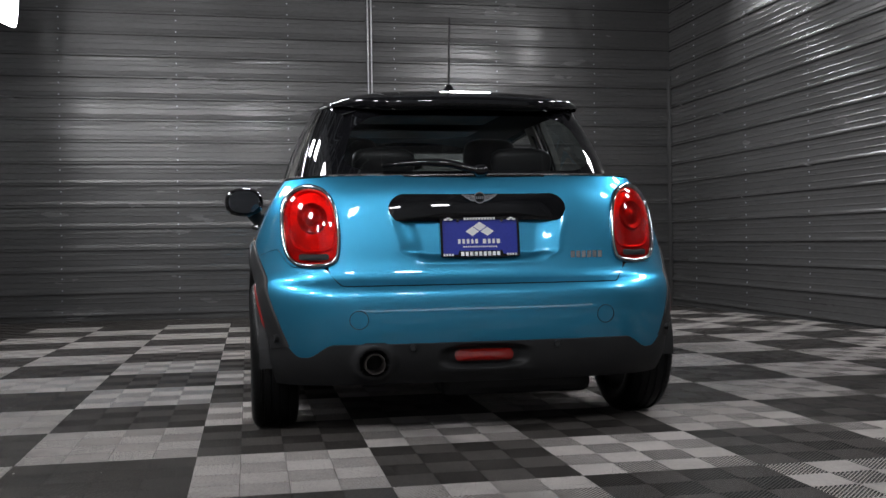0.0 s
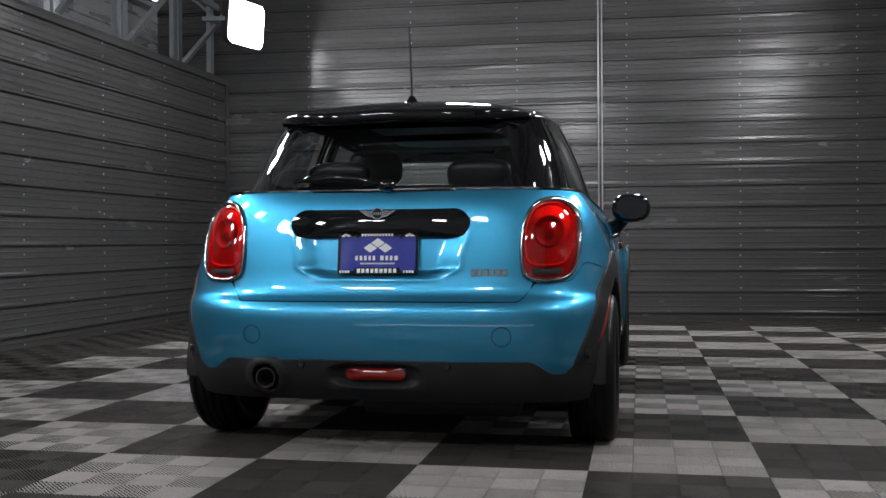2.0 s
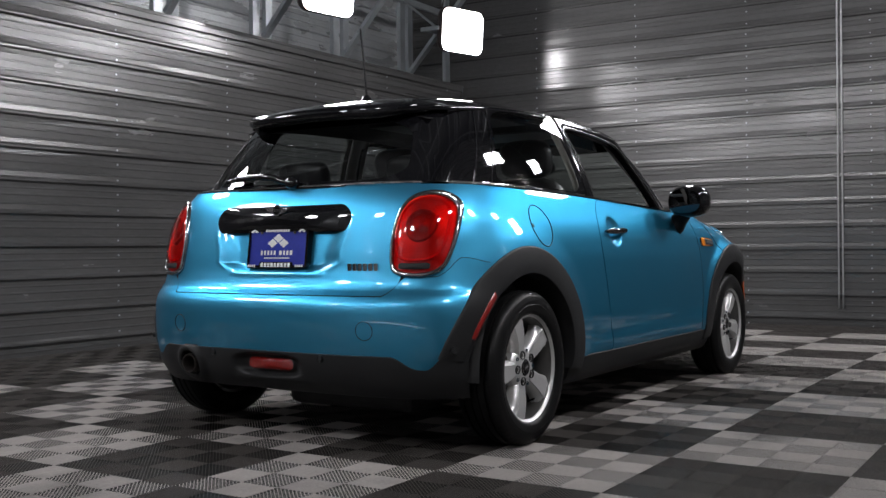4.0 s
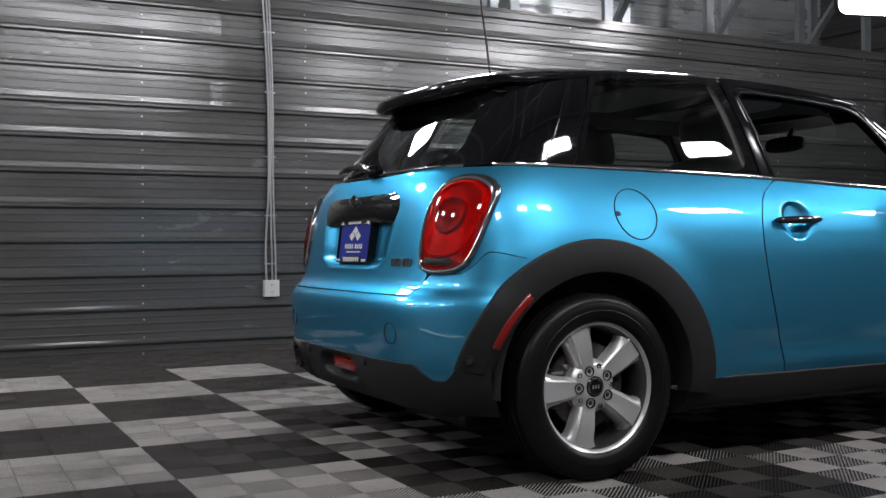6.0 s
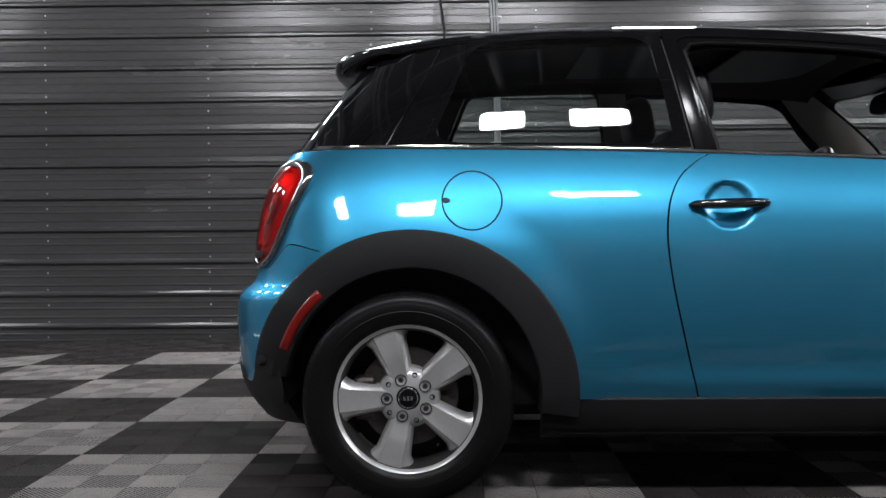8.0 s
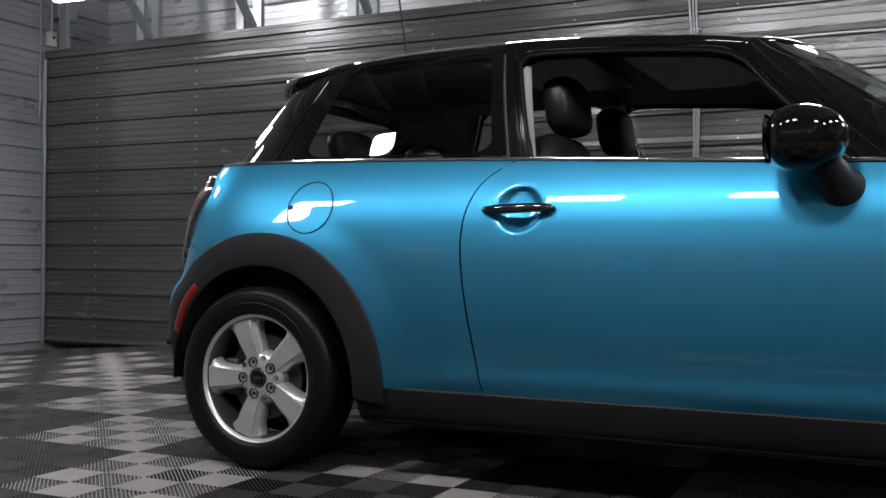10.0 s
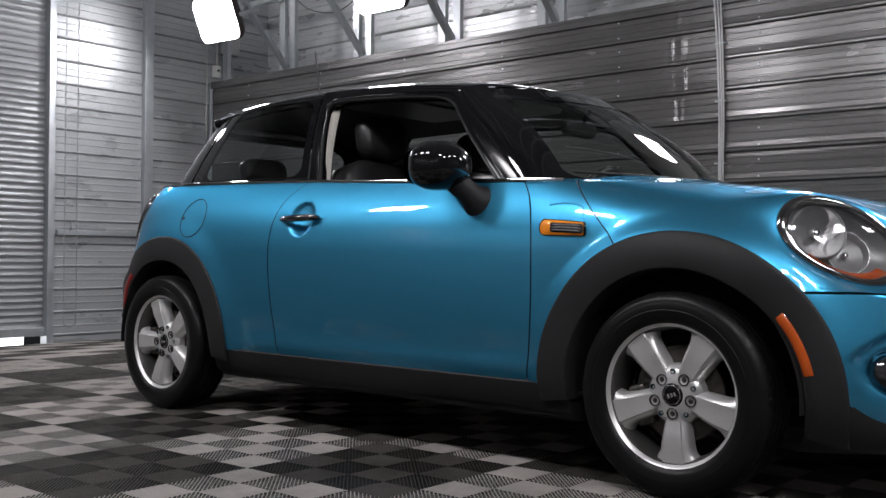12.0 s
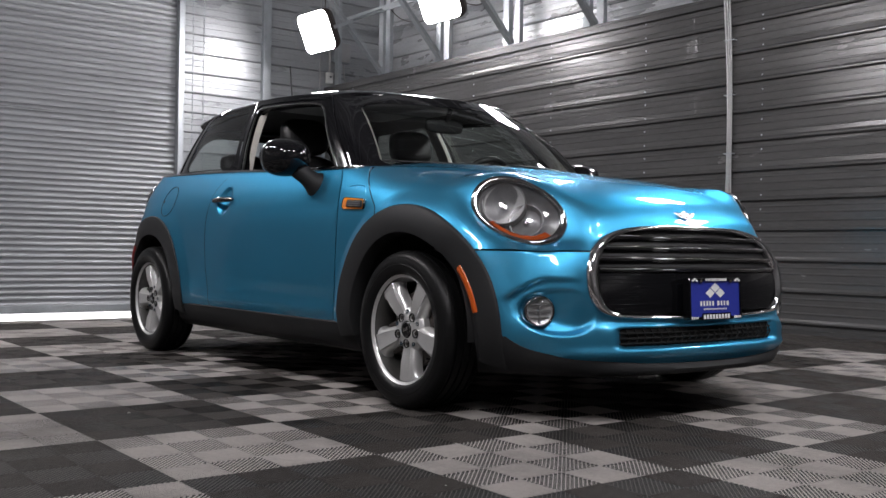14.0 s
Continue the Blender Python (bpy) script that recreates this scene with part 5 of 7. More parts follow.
# ---- wheels ----
def wheel(cx, sgn, turn):
    hub = new("wheel")
    hub.parent = car
    hub["label"] = "five-spoke silver alloy wheel with black tyre"
    m = Matrix.Translation((cx - 0.01, sgn * 0.770, 0.2955)) @ Matrix.Diagonal((1.017, 1.05, 1.017, 1)) @ (Matrix.Rotation(math.pi, 4, "Z") if sgn > 0 else Matrix.Identity(4)) @ Matrix.Rotation(radians(-turn), 4, "Y")
    # local: outside is -y
    bm = bmesh.new()
    prof = [(0.198, -0.070), (0.206, -0.080), (0.222, -0.087), (0.244, -0.0895), (0.246, -0.0885), (0.250, -0.089), (0.268, -0.086), (0.272, -0.0845), (0.274, -0.0845),
            (0.286, -0.079), (0.294, -0.073), (0.2995, -0.064), (0.3015, -0.052)]
    for yc in (-0.046, -0.015, 0.015, 0.046):
        prof += [(0.3025, yc - 0.010), (0.302, yc - 0.0045), (0.2945, yc - 0.004), (0.2945, yc + 0.004), (0.302, yc + 0.0045)]
    prof += [(0.3015, 0.058), (0.294, 0.073), (0.28, 0.083), (0.245, 0.0885), (0.215, 0.083), (0.198, 0.070)]
    lathe(bm, [(0.198 + (r - 0.198) * 0.885, a) for r, a in prof], 96)
    clean(bm)
    tyre = part("tyre", bm, RUBBER, hub, "black rubber tyre", smooth=True, auto=35)
    bm = bmesh.new()
    for k in range(64):
        a = 2 * math.pi * k / 64
        for s in (-1, 1):
            p = [(0.2912, s * 0.056), (0.2890, s * 0.066), (0.2828, s * 0.0755), (0.2753, s * 0.0815)]
            q0 = [bm.verts.new((r * math.cos(a), y, r * math.sin(a))) for r, y in p]
            q1 = [bm.verts.new((r * math.cos(a + 0.016), y, r * math.sin(a + 0.016))) for r, y in p]
            for i in range(3):
                bm.faces.new((q0[i], q0[i + 1], q1[i + 1], q1[i]))
    cuts = part("tread", bm, TREAD, tyre)
    cuts["kind"] = "stuff"
    # rim
    bm = bmesh.new()
    lathe(bm, [(0.196, 0.07), (0.188, 0.05), (0.180, 0.0), (0.183, -0.04), (0.188, -0.058), (0.192, -0.066), (0.196, -0.072), (0.2035, -0.0765), (0.2075, -0.0745), (0.2075, -0.066), (0.199, -0.06)], 72)
    clean(bm)
    # inner faces get the darkened alloy, shade behind the spokes set by colour
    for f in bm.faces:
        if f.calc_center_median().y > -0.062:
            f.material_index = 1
    rim = part("rim", bm, [ALLOY, BARREL_SHADE], hub, "silver alloy rim", smooth=True, auto=30)
    bm = bmesh.new()
    for k in range(5):
        a = radians(180 - 72 * k)
        rows_ = []
        for t in spread(0, 1, 12):
            r = 0.050 + (0.194 - 0.050) * t
            fw = 0.019 + 0.013 * t
            hw = fw + 0.014 + 0.010 * t + 0.022 * smoothstep(0.72, 1, t)
            y0 = -0.052 - 0.012 * smoothstep(0, 0.6, t) + 0.002 * t
            half = [(fw + (hw - fw) * f, dy) for f, dy in ((1, 0.046), (1, 0.036), (0.9, 0.024), (0.7, 0.0145), (0.4, 0.008), (0.1, 0.0045), (0.04, 0.0015), (0, 0.0))]
            row = []
            # a flat facet between two rounded shoulders
            for s, dy in [(-w, d) for w, d in half] + [(-fw * 0.5, 0.0008), (0, 0.0012), (fw * 0.5, 0.0008)] + half[::-1]:
                lx, lz = r, s
                row.append((lx * math.cos(a) - lz * math.sin(a), y0 + dy, lx * math.sin(a) + lz * math.cos(a)))
            rows_.append(row)
        sheet(bm, rows_)
    lathe(bm, [(0.088, -0.010), (0.084, -0.034), (0.074, -0.046), (0.064, -0.0505), (0.046, -0.0535), (0.036, -0.056), (0.033, -0.056), (0.033, -0.05)], 40)
    clean(bm)
    part("spokes", bm, ALLOY, rim, "five flat silver spokes", smooth=True, auto=28)
    bm = bmesh.new()
    lathe(bm, [(0.0, -0.0585), (0.024, -0.058), (0.0305, -0.0565), (0.0325, -0.052)], 32)
    clean(bm)
    part("centre_cap", bm, PAINT_BLACK, rim, "black centre cap", smooth=True)
    bm = bmesh.new()
    lathe(bm, [(0.0245, -0.0590), (0.026, -0.0592), (0.0275, -0.0588)], 32)
    for s in (-1, 0, 1):
        box(bm, s * 0.010 - 0.003, s * 0.010 + 0.003, -0.0602, -0.0580, -0.0055, 0.0055)
    part("cap_mark", bm, CHROME, rim)
    for k in range(5):
        a = radians(180 - 72 * k)
        c = (0.0585 * math.cos(a), 0, 0.0515 * math.sin(a))
        bm = bmesh.new()
        lathe(bm, [(0.0165, -0.052), (0.0162, -0.0575), (0.0145, -0.0582), (0.0135, -0.054), (0.0125, -0.047), (0.0, -0.046)], 20, "y", c)
        part("bolt_recess", bm, BLACK_IN, rim, smooth=True, auto=40)
        bm = bmesh.new()
        a2 = a + radians(36)
        lathe(bm, [(0.0075, -0.050), (0.0072, -0.0535), (0.0058, -0.0535), (0.005, -0.049), (0.0, -0.0488)], 14, "y", (0.0655 * math.cos(a2), 0, 0.0655 * math.sin(a2)))
        part("rim_hole", bm, GAP, rim)
        bm = bmesh.new()
        lathe(bm, [(0.0, -0.0545), (0.006, -0.0545), (0.0078, -0.053), (0.0078, -0.044)], 6, "y", c)
        part("wheel_bolt", bm, BRAKE, rim)
    bm = bmesh.new()
    lathe(bm, [(0.075, -0.012), (0.135, -0.012), (0.138, -0.008), (0.138, 0.004), (0.135, 0.008), (0.0, 0.008)], 40)
    lathe(bm, [(0.0, -0.03), (0.07, -0.03), (0.075, -0.012)], 32)
    clean(bm)
    part("brake_disc", bm, BRAKE, hub, "brake disc", smooth=True, auto=30)
    bm = bmesh.new()
    box(bm, -0.15, -0.09, -0.035, 0.03, -0.06, 0.06, 0.012)
    part("brake_caliper", bm, BRAKE, hub)
    bm = bmesh.new()
    lathe(bm, [(0.185, 0.06), (0.0, 0.062)], 24)
    part("backing", bm, BLACK_IN, hub)
    bm = bmesh.new()
    tube(bm, [(0.165 * math.cos(-1.05), -0.02, 0.165 * math.sin(-1.05)), (0.150 * math.cos(-1.05), -0.05, 0.150 * math.sin(-1.05))], [0.005, 0.004], 8)
    part("valve", bm, RUBBER, rim)
    hub.matrix_world = m
    return hub


wheel(0.0, -1, 2)
wheel(2.495, -1, 20)
wheel(0.0, 1, 30)
wheel(2.495, 1, 50)

# ---- lamps, badges, mirrors and small parts of the car ----
SURROUND = material("polished_surround", (0.42, 0.42, 0.43), rough=0.13, metal=1.0, vary=0.05, scale=20)
RED_BOWL = material("red_bowl", (0.30, 0.05, 0.04), rough=0.38, metal=0.5, vary=0.2, scale=30, bump=0.2, bump_scale=120)
RED_LENS = material("red_lamp_lens", (0.24, 0.006, 0.004), rough=0.16, coat=1.0, spec=0.6, vary=0.25, scale=9)
RED_GLASS = glass("red_lens_glass", (0.74, 0.022, 0.014))
RED_BACK = material("red_ribbed_reflector", (0.62, 0.10, 0.08), rough=0.3, metal=0.6, vary=0.35, scale=22, bump=0.3, bump_scale=60)
HEAD_CHROME = material("shaded_chrome", (0.55, 0.55, 0.56), rough=0.25, metal=0.6, vary=0.08, scale=20)
AMBER_DEEP = material("deep_amber_strip", (0.30, 0.05, 0.008), rough=0.25, coat=0.5, vary=0.2, scale=40)
RED_BRIGHT = material("bright_red_band", (0.75, 0.02, 0.008), rough=0.2, coat=1.0, vary=0.1, scale=14)
AMBER = material("amber_lens", (0.9, 0.27, 0.015), rough=0.2, coat=1.0, vary=0.15, scale=60, bump=0.2, bump_scale=260)
ORANGE_MARK = material("orange_reflector", (0.55, 0.09, 0.01), rough=0.3, coat=0.6, vary=0.1, scale=30)
MARK_RED = material("red_reflector", (0.24, 0.008, 0.006), rough=0.3, coat=0.6, vary=0.1, scale=30)
PLATE_BLUE = material("blue_plate_face", (0.03, 0.045, 0.33), rough=0.22, coat=0.6, vary=0.12, scale=8)
PLATE_WHITE = material("white_print", (0.75, 0.76, 0.78), rough=0.4, vary=0.04, scale=20)
REFLECTOR = material("lamp_reflector", (0.9, 0.9, 0.9), rough=0.2, metal=0.6, vary=0.1, scale=30, bump=0.1, bump_scale=90)
RING_CHROME = material("dark_chrome_ring", (0.34, 0.34, 0.345), rough=0.1, metal=1.0, vary=0.06, scale=20)
# mirror glass dimmed: the dark reflection is put into its colour
MIRROR = material("dimmed_mirror", (0.1, 0.103, 0.11), rough=0.03, metal=1.0, vary=0.03, scale=10)
SMOKE = material("lamp_inside", (0.19, 0.19, 0.195), rough=0.35, metal=0.4, vary=0.2, scale=20)


def loop_dome(bm, outline, place, height, rings=8, center=None):
    """A domed lens over an outline in the plane; place(u, v, h) gives the point in space."""
    cx = sum(p[0] for p in outline) / len(outline) if center is None else center[0]
    cy = sum(p[1] for p in outline) / len(outline) if center is None else center[1]
    grid = []
    for k in range(rings):
        f = 1 - k / rings
        grid.append([place(cx + (x - cx) * f, cy + (y - cy) * f, height * (1 - f ** 2.5)) for x, y in outline])
    vs = sheet(bm, grid, wrap=True)
    c = bm.verts.new(place(cx, cy, height))
    last = vs[-1]
    for k in range(len(last)):
        bm.faces.new((last[k], last[(k + 1) % len(last)], c))


def band(bm, outline, place, sections, center=None):
    """A profiled band round an outline: sections of (scale, height)."""
    cx = sum(p[0] for p in outline) / len(outline) if center is None else center[0]
    cy = sum(p[1] for p in outline) / len(outline) if center is None else center[1]
    sheet(bm, [[place(cx + (x - cx) * f, cy + (y - cy) * f, h) for x, y in outline] for f, h in sections], wrap=True)


TAIL = [(0.528, 0.80), (0.533, 0.70), (0.558, 0.664), (0.624, 0.653), (0.688, 0.664), (0.722, 0.705), (0.737, 0.80), (0.728, 0.90), (0.690, 0.950), (0.634, 0.965), (0.577, 0.945), (0.543, 0.89)]
for sgn in (-1, 1):
    def tail(y, z, h):
        x = rear_x(y, z)
        e = 0.004
        n = Vector((-1.0, (rear_x(y + e, z) - rear_x(y - e, z)) / (2 * e), (rear_x(y, z + e) - rear_x(y, z - e)) / (2 * e)))
        n.normalize()
        p = Vector((x, y, z)) + n * h
        return (p.x, sgn * p.y, p.z)

    out = [(p.x, p.y) for p in smooth_loop([(a, b, 0) for a, b in TAIL], True, 6)]
    lamp = new("tail_lamp")
    lamp.parent = car
    lamp["label"] = "red tail lamp in a chrome surround"
    bm = bmesh.new()
    band(bm, out, tail, [(1.02, -0.01), (1.018, 0.006), (0.995, 0.013), (0.95, 0.017), (0.905, 0.013), (0.89, 0.002)])
    clean(bm)
    part("chrome_surround", bm, SURROUND, lamp, "chrome lamp surround", smooth=True)

    def scaled(f, g=None, cy=0.633, cz=0.81):
        return [(cy + (a - 0.633) * f, cz + (b - 0.81) * (g or f)) for a, b in out]

    # ribbed reflector behind the lens, bowls, bright frame and lower bar
    bm = bmesh.new()
    loop_dome(bm, scaled(0.93), lambda a, b, h: tail(a, b, 0.0022 + h), 0.002, 8)
    clean(bm)
    part("lamp_back", bm, RED_BACK, lamp, smooth=True)
    bm = bmesh.new()
    band(bm, scaled(0.76, 0.70, 0.628, 0.828), lambda a, b, h: tail(a, b, 0.003 + h), [(1.10, 0.0), (1.07, 0.009), (1.02, 0.009), (0.98, 0.0)])
    clean(bm)
    part("light_guide", bm, RED_BRIGHT, lamp, smooth=True)
    bm = bmesh.new()
    circ = [(0.626 + 0.050 * math.cos(t), 0.838 + 0.056 * math.sin(t)) for t in (2 * math.pi * k / 40 for k in range(40))]
    band(bm, circ, lambda a, b, h: tail(a, b, 0.004 + h), [(1.06, -0.001), (1.0, 0.011), (0.93, 0.011), (0.82, 0.003), (0.5, 0.0005), (0.3, 0.008), (0.05, 0.010)])
    clean(bm)
    part("round_reflector", bm, RED_BOWL, lamp, smooth=True)
    bm = bmesh.new()
    bar = [(0.620 + x, 0.692 + y) for x, y in rounded_outline(0.105, 0.024, 0.009, 4)]
    loop_dome(bm, bar, lambda a, b, h: tail(a, b, 0.017 + h), 0.003, 3)
    clean(bm)
    part("reversing_lamp", bm, CLADDING, lamp, "grey reversing lamp", smooth=True)
    bm = bmesh.new()
    loop_dome(bm, scaled(0.90), lambda a, b, h: tail(a, b, 0.010 + h), 0.017, 12)
    clean(bm)
    lens = part("lens", bm, RED_GLASS, lamp, "glossy transparent red lens", smooth=True)
    lens.visible_shadow = False
    # tow cover, parking sensors, rear marker
    bm = bmesh.new()
    pts = [(rear_x(0.471 + 0.034 * math.cos(t), 0.463 + 0.034 * math.sin(t)) - 0.0008, sgn * (0.471 + 0.034 * math.cos(t)), 0.463 + 0.034 * math.sin(t)) for t in (2 * math.pi * k / 36 for k in range(36))]
    tube(bm, pts, 0.0016, 6, closed=True)
    part("tow_cover_seam", bm, GAP, car)
    for y, z in ((0.275, 0.355), (0.745, 0.395)):
        bm = bmesh.new()
        x = rear_x(y, z) - 0.011
        d = Vector((-1, 0, 0)) if y < 0.5 else Vector((-0.6, 0.8, 0))
        m = Matrix.Translation((x - (0.0 if y < 0.5 else -0.01), sgn * (y + (0 if y < 0.5 else 0.03)), z)) @ Vector((d.x, sgn * d.y, 0)).to_track_quat("Z", "Y").to_matrix().to_4x4()
        lathe(bm, [(0.0, 0.004), (0.010, 0.004), (0.0115, 0.001), (0.013, 0.003), (0.0145, 0.0), (0.0145, -0.01)], 20, "z")
        bmesh.ops.transform(bm, matrix=m, verts=bm.verts)
        clean(bm)
        part("parking_sensor", bm, CLADDING, car, smooth=True, auto=40)
    for cx, t0, t1, mat, nm in ((0.0, 131, 160, MARK_RED, "red side marker"), (2.495, 12, 38, ORANGE_MARK, "orange side marker")):
        bm = bmesh.new()
        grid = []
        for t in spread(t0, t1, 14):
            th = radians(t)
            e = 0.004 * (1 if t0 < t < t1 else 0)
            grid.append([(cx + r * math.cos(th), sgn * (max(side_y(cx + 0.40 * math.cos(th), 0.30 + 0.40 * math.sin(th)), 0.70) + o), 0.30 + r * math.sin(th))
                         for r, o in ((0.396, 0.002), (0.3945, 0.0085 + e * 0.5), (0.386, 0.0105 + e), (0.375, 0.0105 + e), (0.368, 0.0085 + e * 0.5), (0.3665, 0.002))])
        sheet(bm, grid)
        clean(bm)
        part("side_marker", bm, mat, car, nm, smooth=True)
    # fuel flap on the right, its seam follows the flank
    if sgn < 0:
        bm = bmesh.new()
        fx, fz, fr = 0.171, 0.843, 0.083
        pts = [(fx + fr * math.cos(t), -(tub_y(fx + fr * math.cos(t), fz + fr * math.sin(t)) + 0.0006), fz + fr * math.sin(t)) for t in (2 * math.pi * k / 60 for k in range(60))]
        tube(bm, pts, 0.0022, 6, closed=True)
        part("fuel_flap_seam", bm, GAP, car)
        bm = bmesh.new()
        loop_dome(bm, [(fx - 0.073 + 0.012 * math.cos(t), fz + 0.008 * math.sin(t)) for t in (2 * math.pi * k / 20 for k in range(20))],
                  lambda a, b, h: (a, -(tub_y(a, b) + 0.001 + h), b), 0.0015, 3)
        clean(bm)
        part("fuel_flap_grip", bm, GAP, car)
    # door handle
    bm = bmesh.new()
    pts, rad = [], []
    for k in range(21):
        t = k / 20
        x = 0.770 + 0.222 * t
        y = tub_y(x, 0.826) + 0.004 + 0.024 * math.sin(math.pi * t) ** 0.5
        pts.append((x, sgn * y, 0.8275 - 0.002 * math.cos(math.pi * t)))
        rad.append(0.006 + 0.0085 * math.sin(math.pi * t) ** 0.4 if 0 < k < 20 else 0.004)
    tube(bm, pts, rad, 12)
    part("door_handle", bm, DARK_CHROME, car, "smoked chrome door handle", smooth=True)
    # side indicator
    def side_at(x, z, h):
        return (x, sgn * (side_y(x, z) + h), z)

    ind = new("side_indicator")
    ind.parent = car
    ind["label"] = "amber side indicator with a ribbed black centre"
    bm = bmesh.new()
    # blunt at the front end, round at the rear
    out2 = [(2.108 + x - (0.12 * y if x > 0 else 0.0), 0.776 + y * (1 - 0.1 * x / 0.084) - 0.05 * x)
            for x, y in ((px, py) for (px, py), (rx_, ry_) in zip(rounded_outline(0.168, 0.046, 0.021, 8), rounded_outline(0.168, 0.046, 0.009, 8))
                         for px, py in (((px, py) if px < 0 else (rx_, ry_)),))]
    band(bm, out2, side_at, [(1.05, -0.004), (1.04, 0.005), (1.0, 0.008), (0.98, 0.006)])
    clean(bm)
    part("indicator_frame", bm, PAINT_BLACK, ind, smooth=True)
    bm = bmesh.new()
    loop_dome(bm, out2, lambda a, b, h: side_at(a, b, 0.005 + h), 0.008, 6)
    clean(bm)
    part("lens", bm, AMBER, ind, "amber lens", smooth=True)
    bm = bmesh.new()
    out3 = [(2.129 + x - (0.12 * y if x > 0 else 0.0), 0.775 + y - 0.05 * x) for x, y in rounded_outline(0.128, 0.030, 0.010, 8)]
    loop_dome(bm, out3, lambda a, b, h: side_at(a, b, 0.011 + h), 0.006, 6)
    clean(bm)
    insert = part("insert", bm, CLADDING, ind, "grey black insert", smooth=True)
    for dz in (-0.008, 0.0, 0.008):
        bm = bmesh.new()
        tube(bm, [side_at(x, 0.775 + dz - 0.05 * (x - 2.129), 0.016) for x in spread(2.078, 2.184, 8)], [0.001] + [0.0026] * 7 + [0.001], 6)
        part("insert_rib", bm, SMOKE, insert, smooth=True)
    # raised line above the indicator
    bm = bmesh.new()
    pts = [side_at(x, z, -0.0045) for x, z in ((2.045, 0.848), (2.08, 0.852), (2.13, 0.850), (2.16, 0.842), (2.175, 0.825), (2.183, 0.80))]
    tube(bm, smooth_loop(pts, False, 6), 0.006, 8)
    part("fender_crease", bm, PAINT, car, smooth=True)
    # shut line between fender and bonnet
    bm = bmesh.new()
    tube(bm, [(x, sgn * (side_y(x, 0.915 - (x - 2.118)) + 0.0004), 0.915 - (x - 2.118)) for x in spread(2.105, 2.318, 20)], 0.0024, 6)
    part("bonnet_seam", bm, GAP, car)
    # mirror
    mir = new("door_mirror")
    mir.parent = car
    mir["label"] = "gloss black oval door mirror on a stalk"
    bm = bmesh.new()
    grid = []
    C = Vector((1.655, sgn * 0.897, 0.985))
    for k in range(17):
        t = math.pi * k / 16
        xx = -0.078 * math.cos(t) if t < math.pi / 2 else -0.112 * math.cos(t)
        q = math.sin(t) ** (0.55 if t < math.pi / 2 else 0.85)
        ring_ = []
        for j in range(32):
            a = 2 * math.pi * j / 32
            ring_.append((C.x + xx, C.y + 0.108 * q * sign_pow(math.cos(a), 0.8), C.z + 0.083 * q * sign_pow(math.sin(a), 0.8)))
        grid.append(ring_)
    sheet(bm, grid, wrap=True)
    clean(bm)
    part("mirror_shell", bm, PAINT_BLACK, mir, "gloss black mirror shell", smooth=True)
    bm = bmesh.new()
    loop_dome(bm, [(0.084 * sign_pow(math.cos(a), 0.8), 0.062 * sign_pow(math.sin(a), 0.8)) for a in (2 * math.pi * k / 32 for k in range(32))],
              lambda a, b, h: (C.x - 0.0785 - h, C.y + a, C.z + b), 0.002, 4)
    clean(bm)
    part("mirror_glass", bm, MIRROR, mir, "mirror glass", smooth=True)
    bm = bmesh.new()
    foot = side_y(1.735, 0.885)
    pts = smooth_loop([(1.742, sgn * (foot - 0.012), 0.866), (1.738, sgn * (foot + 0.012), 0.880), (1.727, sgn * (foot + 0.035), 0.900), (1.708, sgn * (foot + 0.058), 0.925),
                       (1.688, sgn * (foot + 0.075), 0.955)], False, 4)
    tube(bm, pts, [0.060, 0.060, 0.058, 0.055, 0.050, 0.046, 0.043, 0.041, 0.040, 0.039, 0.039, 0.040, 0.041, 0.042, 0.043, 0.044, 0.045], 20)
    clean(bm)
    part("mirror_stalk", bm, CLADDING, mir, "matt black mirror stalk", smooth=True, auto=50)

# rear fog lamp, exhaust, handle bar, badge
bm = bmesh.new()
loop_dome(bm, rounded_outline(0.225, 0.043, 0.0195, 6), lambda a, b, h: (rear_x(a, 0.318) + 0.016 - h, a, 0.320 + b), 0.012, 5)
clean(bm)
part("rear_fog_lamp", bm, RED_LENS, car, "red rear fog reflector", smooth=True)
bm = bmesh.new()
lathe(bm, [(0.030, -0.42), (0.031, -0.50), (0.032, -0.558), (0.0345, -0.566), (0.0375, -0.566), (0.039, -0.558), (0.039, -0.45)], 32, "x", (0, 0.415, 0.301))
clean(bm)
part("exhaust_pipe", bm, BRAKE, car, "round steel exhaust tip", smooth=True, auto=40)
bm = bmesh.new()
lathe(bm, [(0.0, -0.45), (0.04, -0.45)], 20, "x", (0, 0.415, 0.301))
part("exhaust_inside", bm, GAP, car)
bm = bmesh.new()
out = []
for x, y in rounded_outline(0.715, 0.120, 0.0595, 8):
    out.append((x, 0.887 + y * (1 - 0.16 * (x / 0.35) ** 2) - 0.014 * (x / 0.35) ** 2))
loop_dome(bm, out, lambda a, b, h: (rear_x(a, b) + 0.002 - h, a, b), 0.026, 12, (0, 0.880))
clean(bm)
part("tailgate_bar", bm, PAINT_BLACK, car, "gloss black tailgate handle bar", smooth=True)


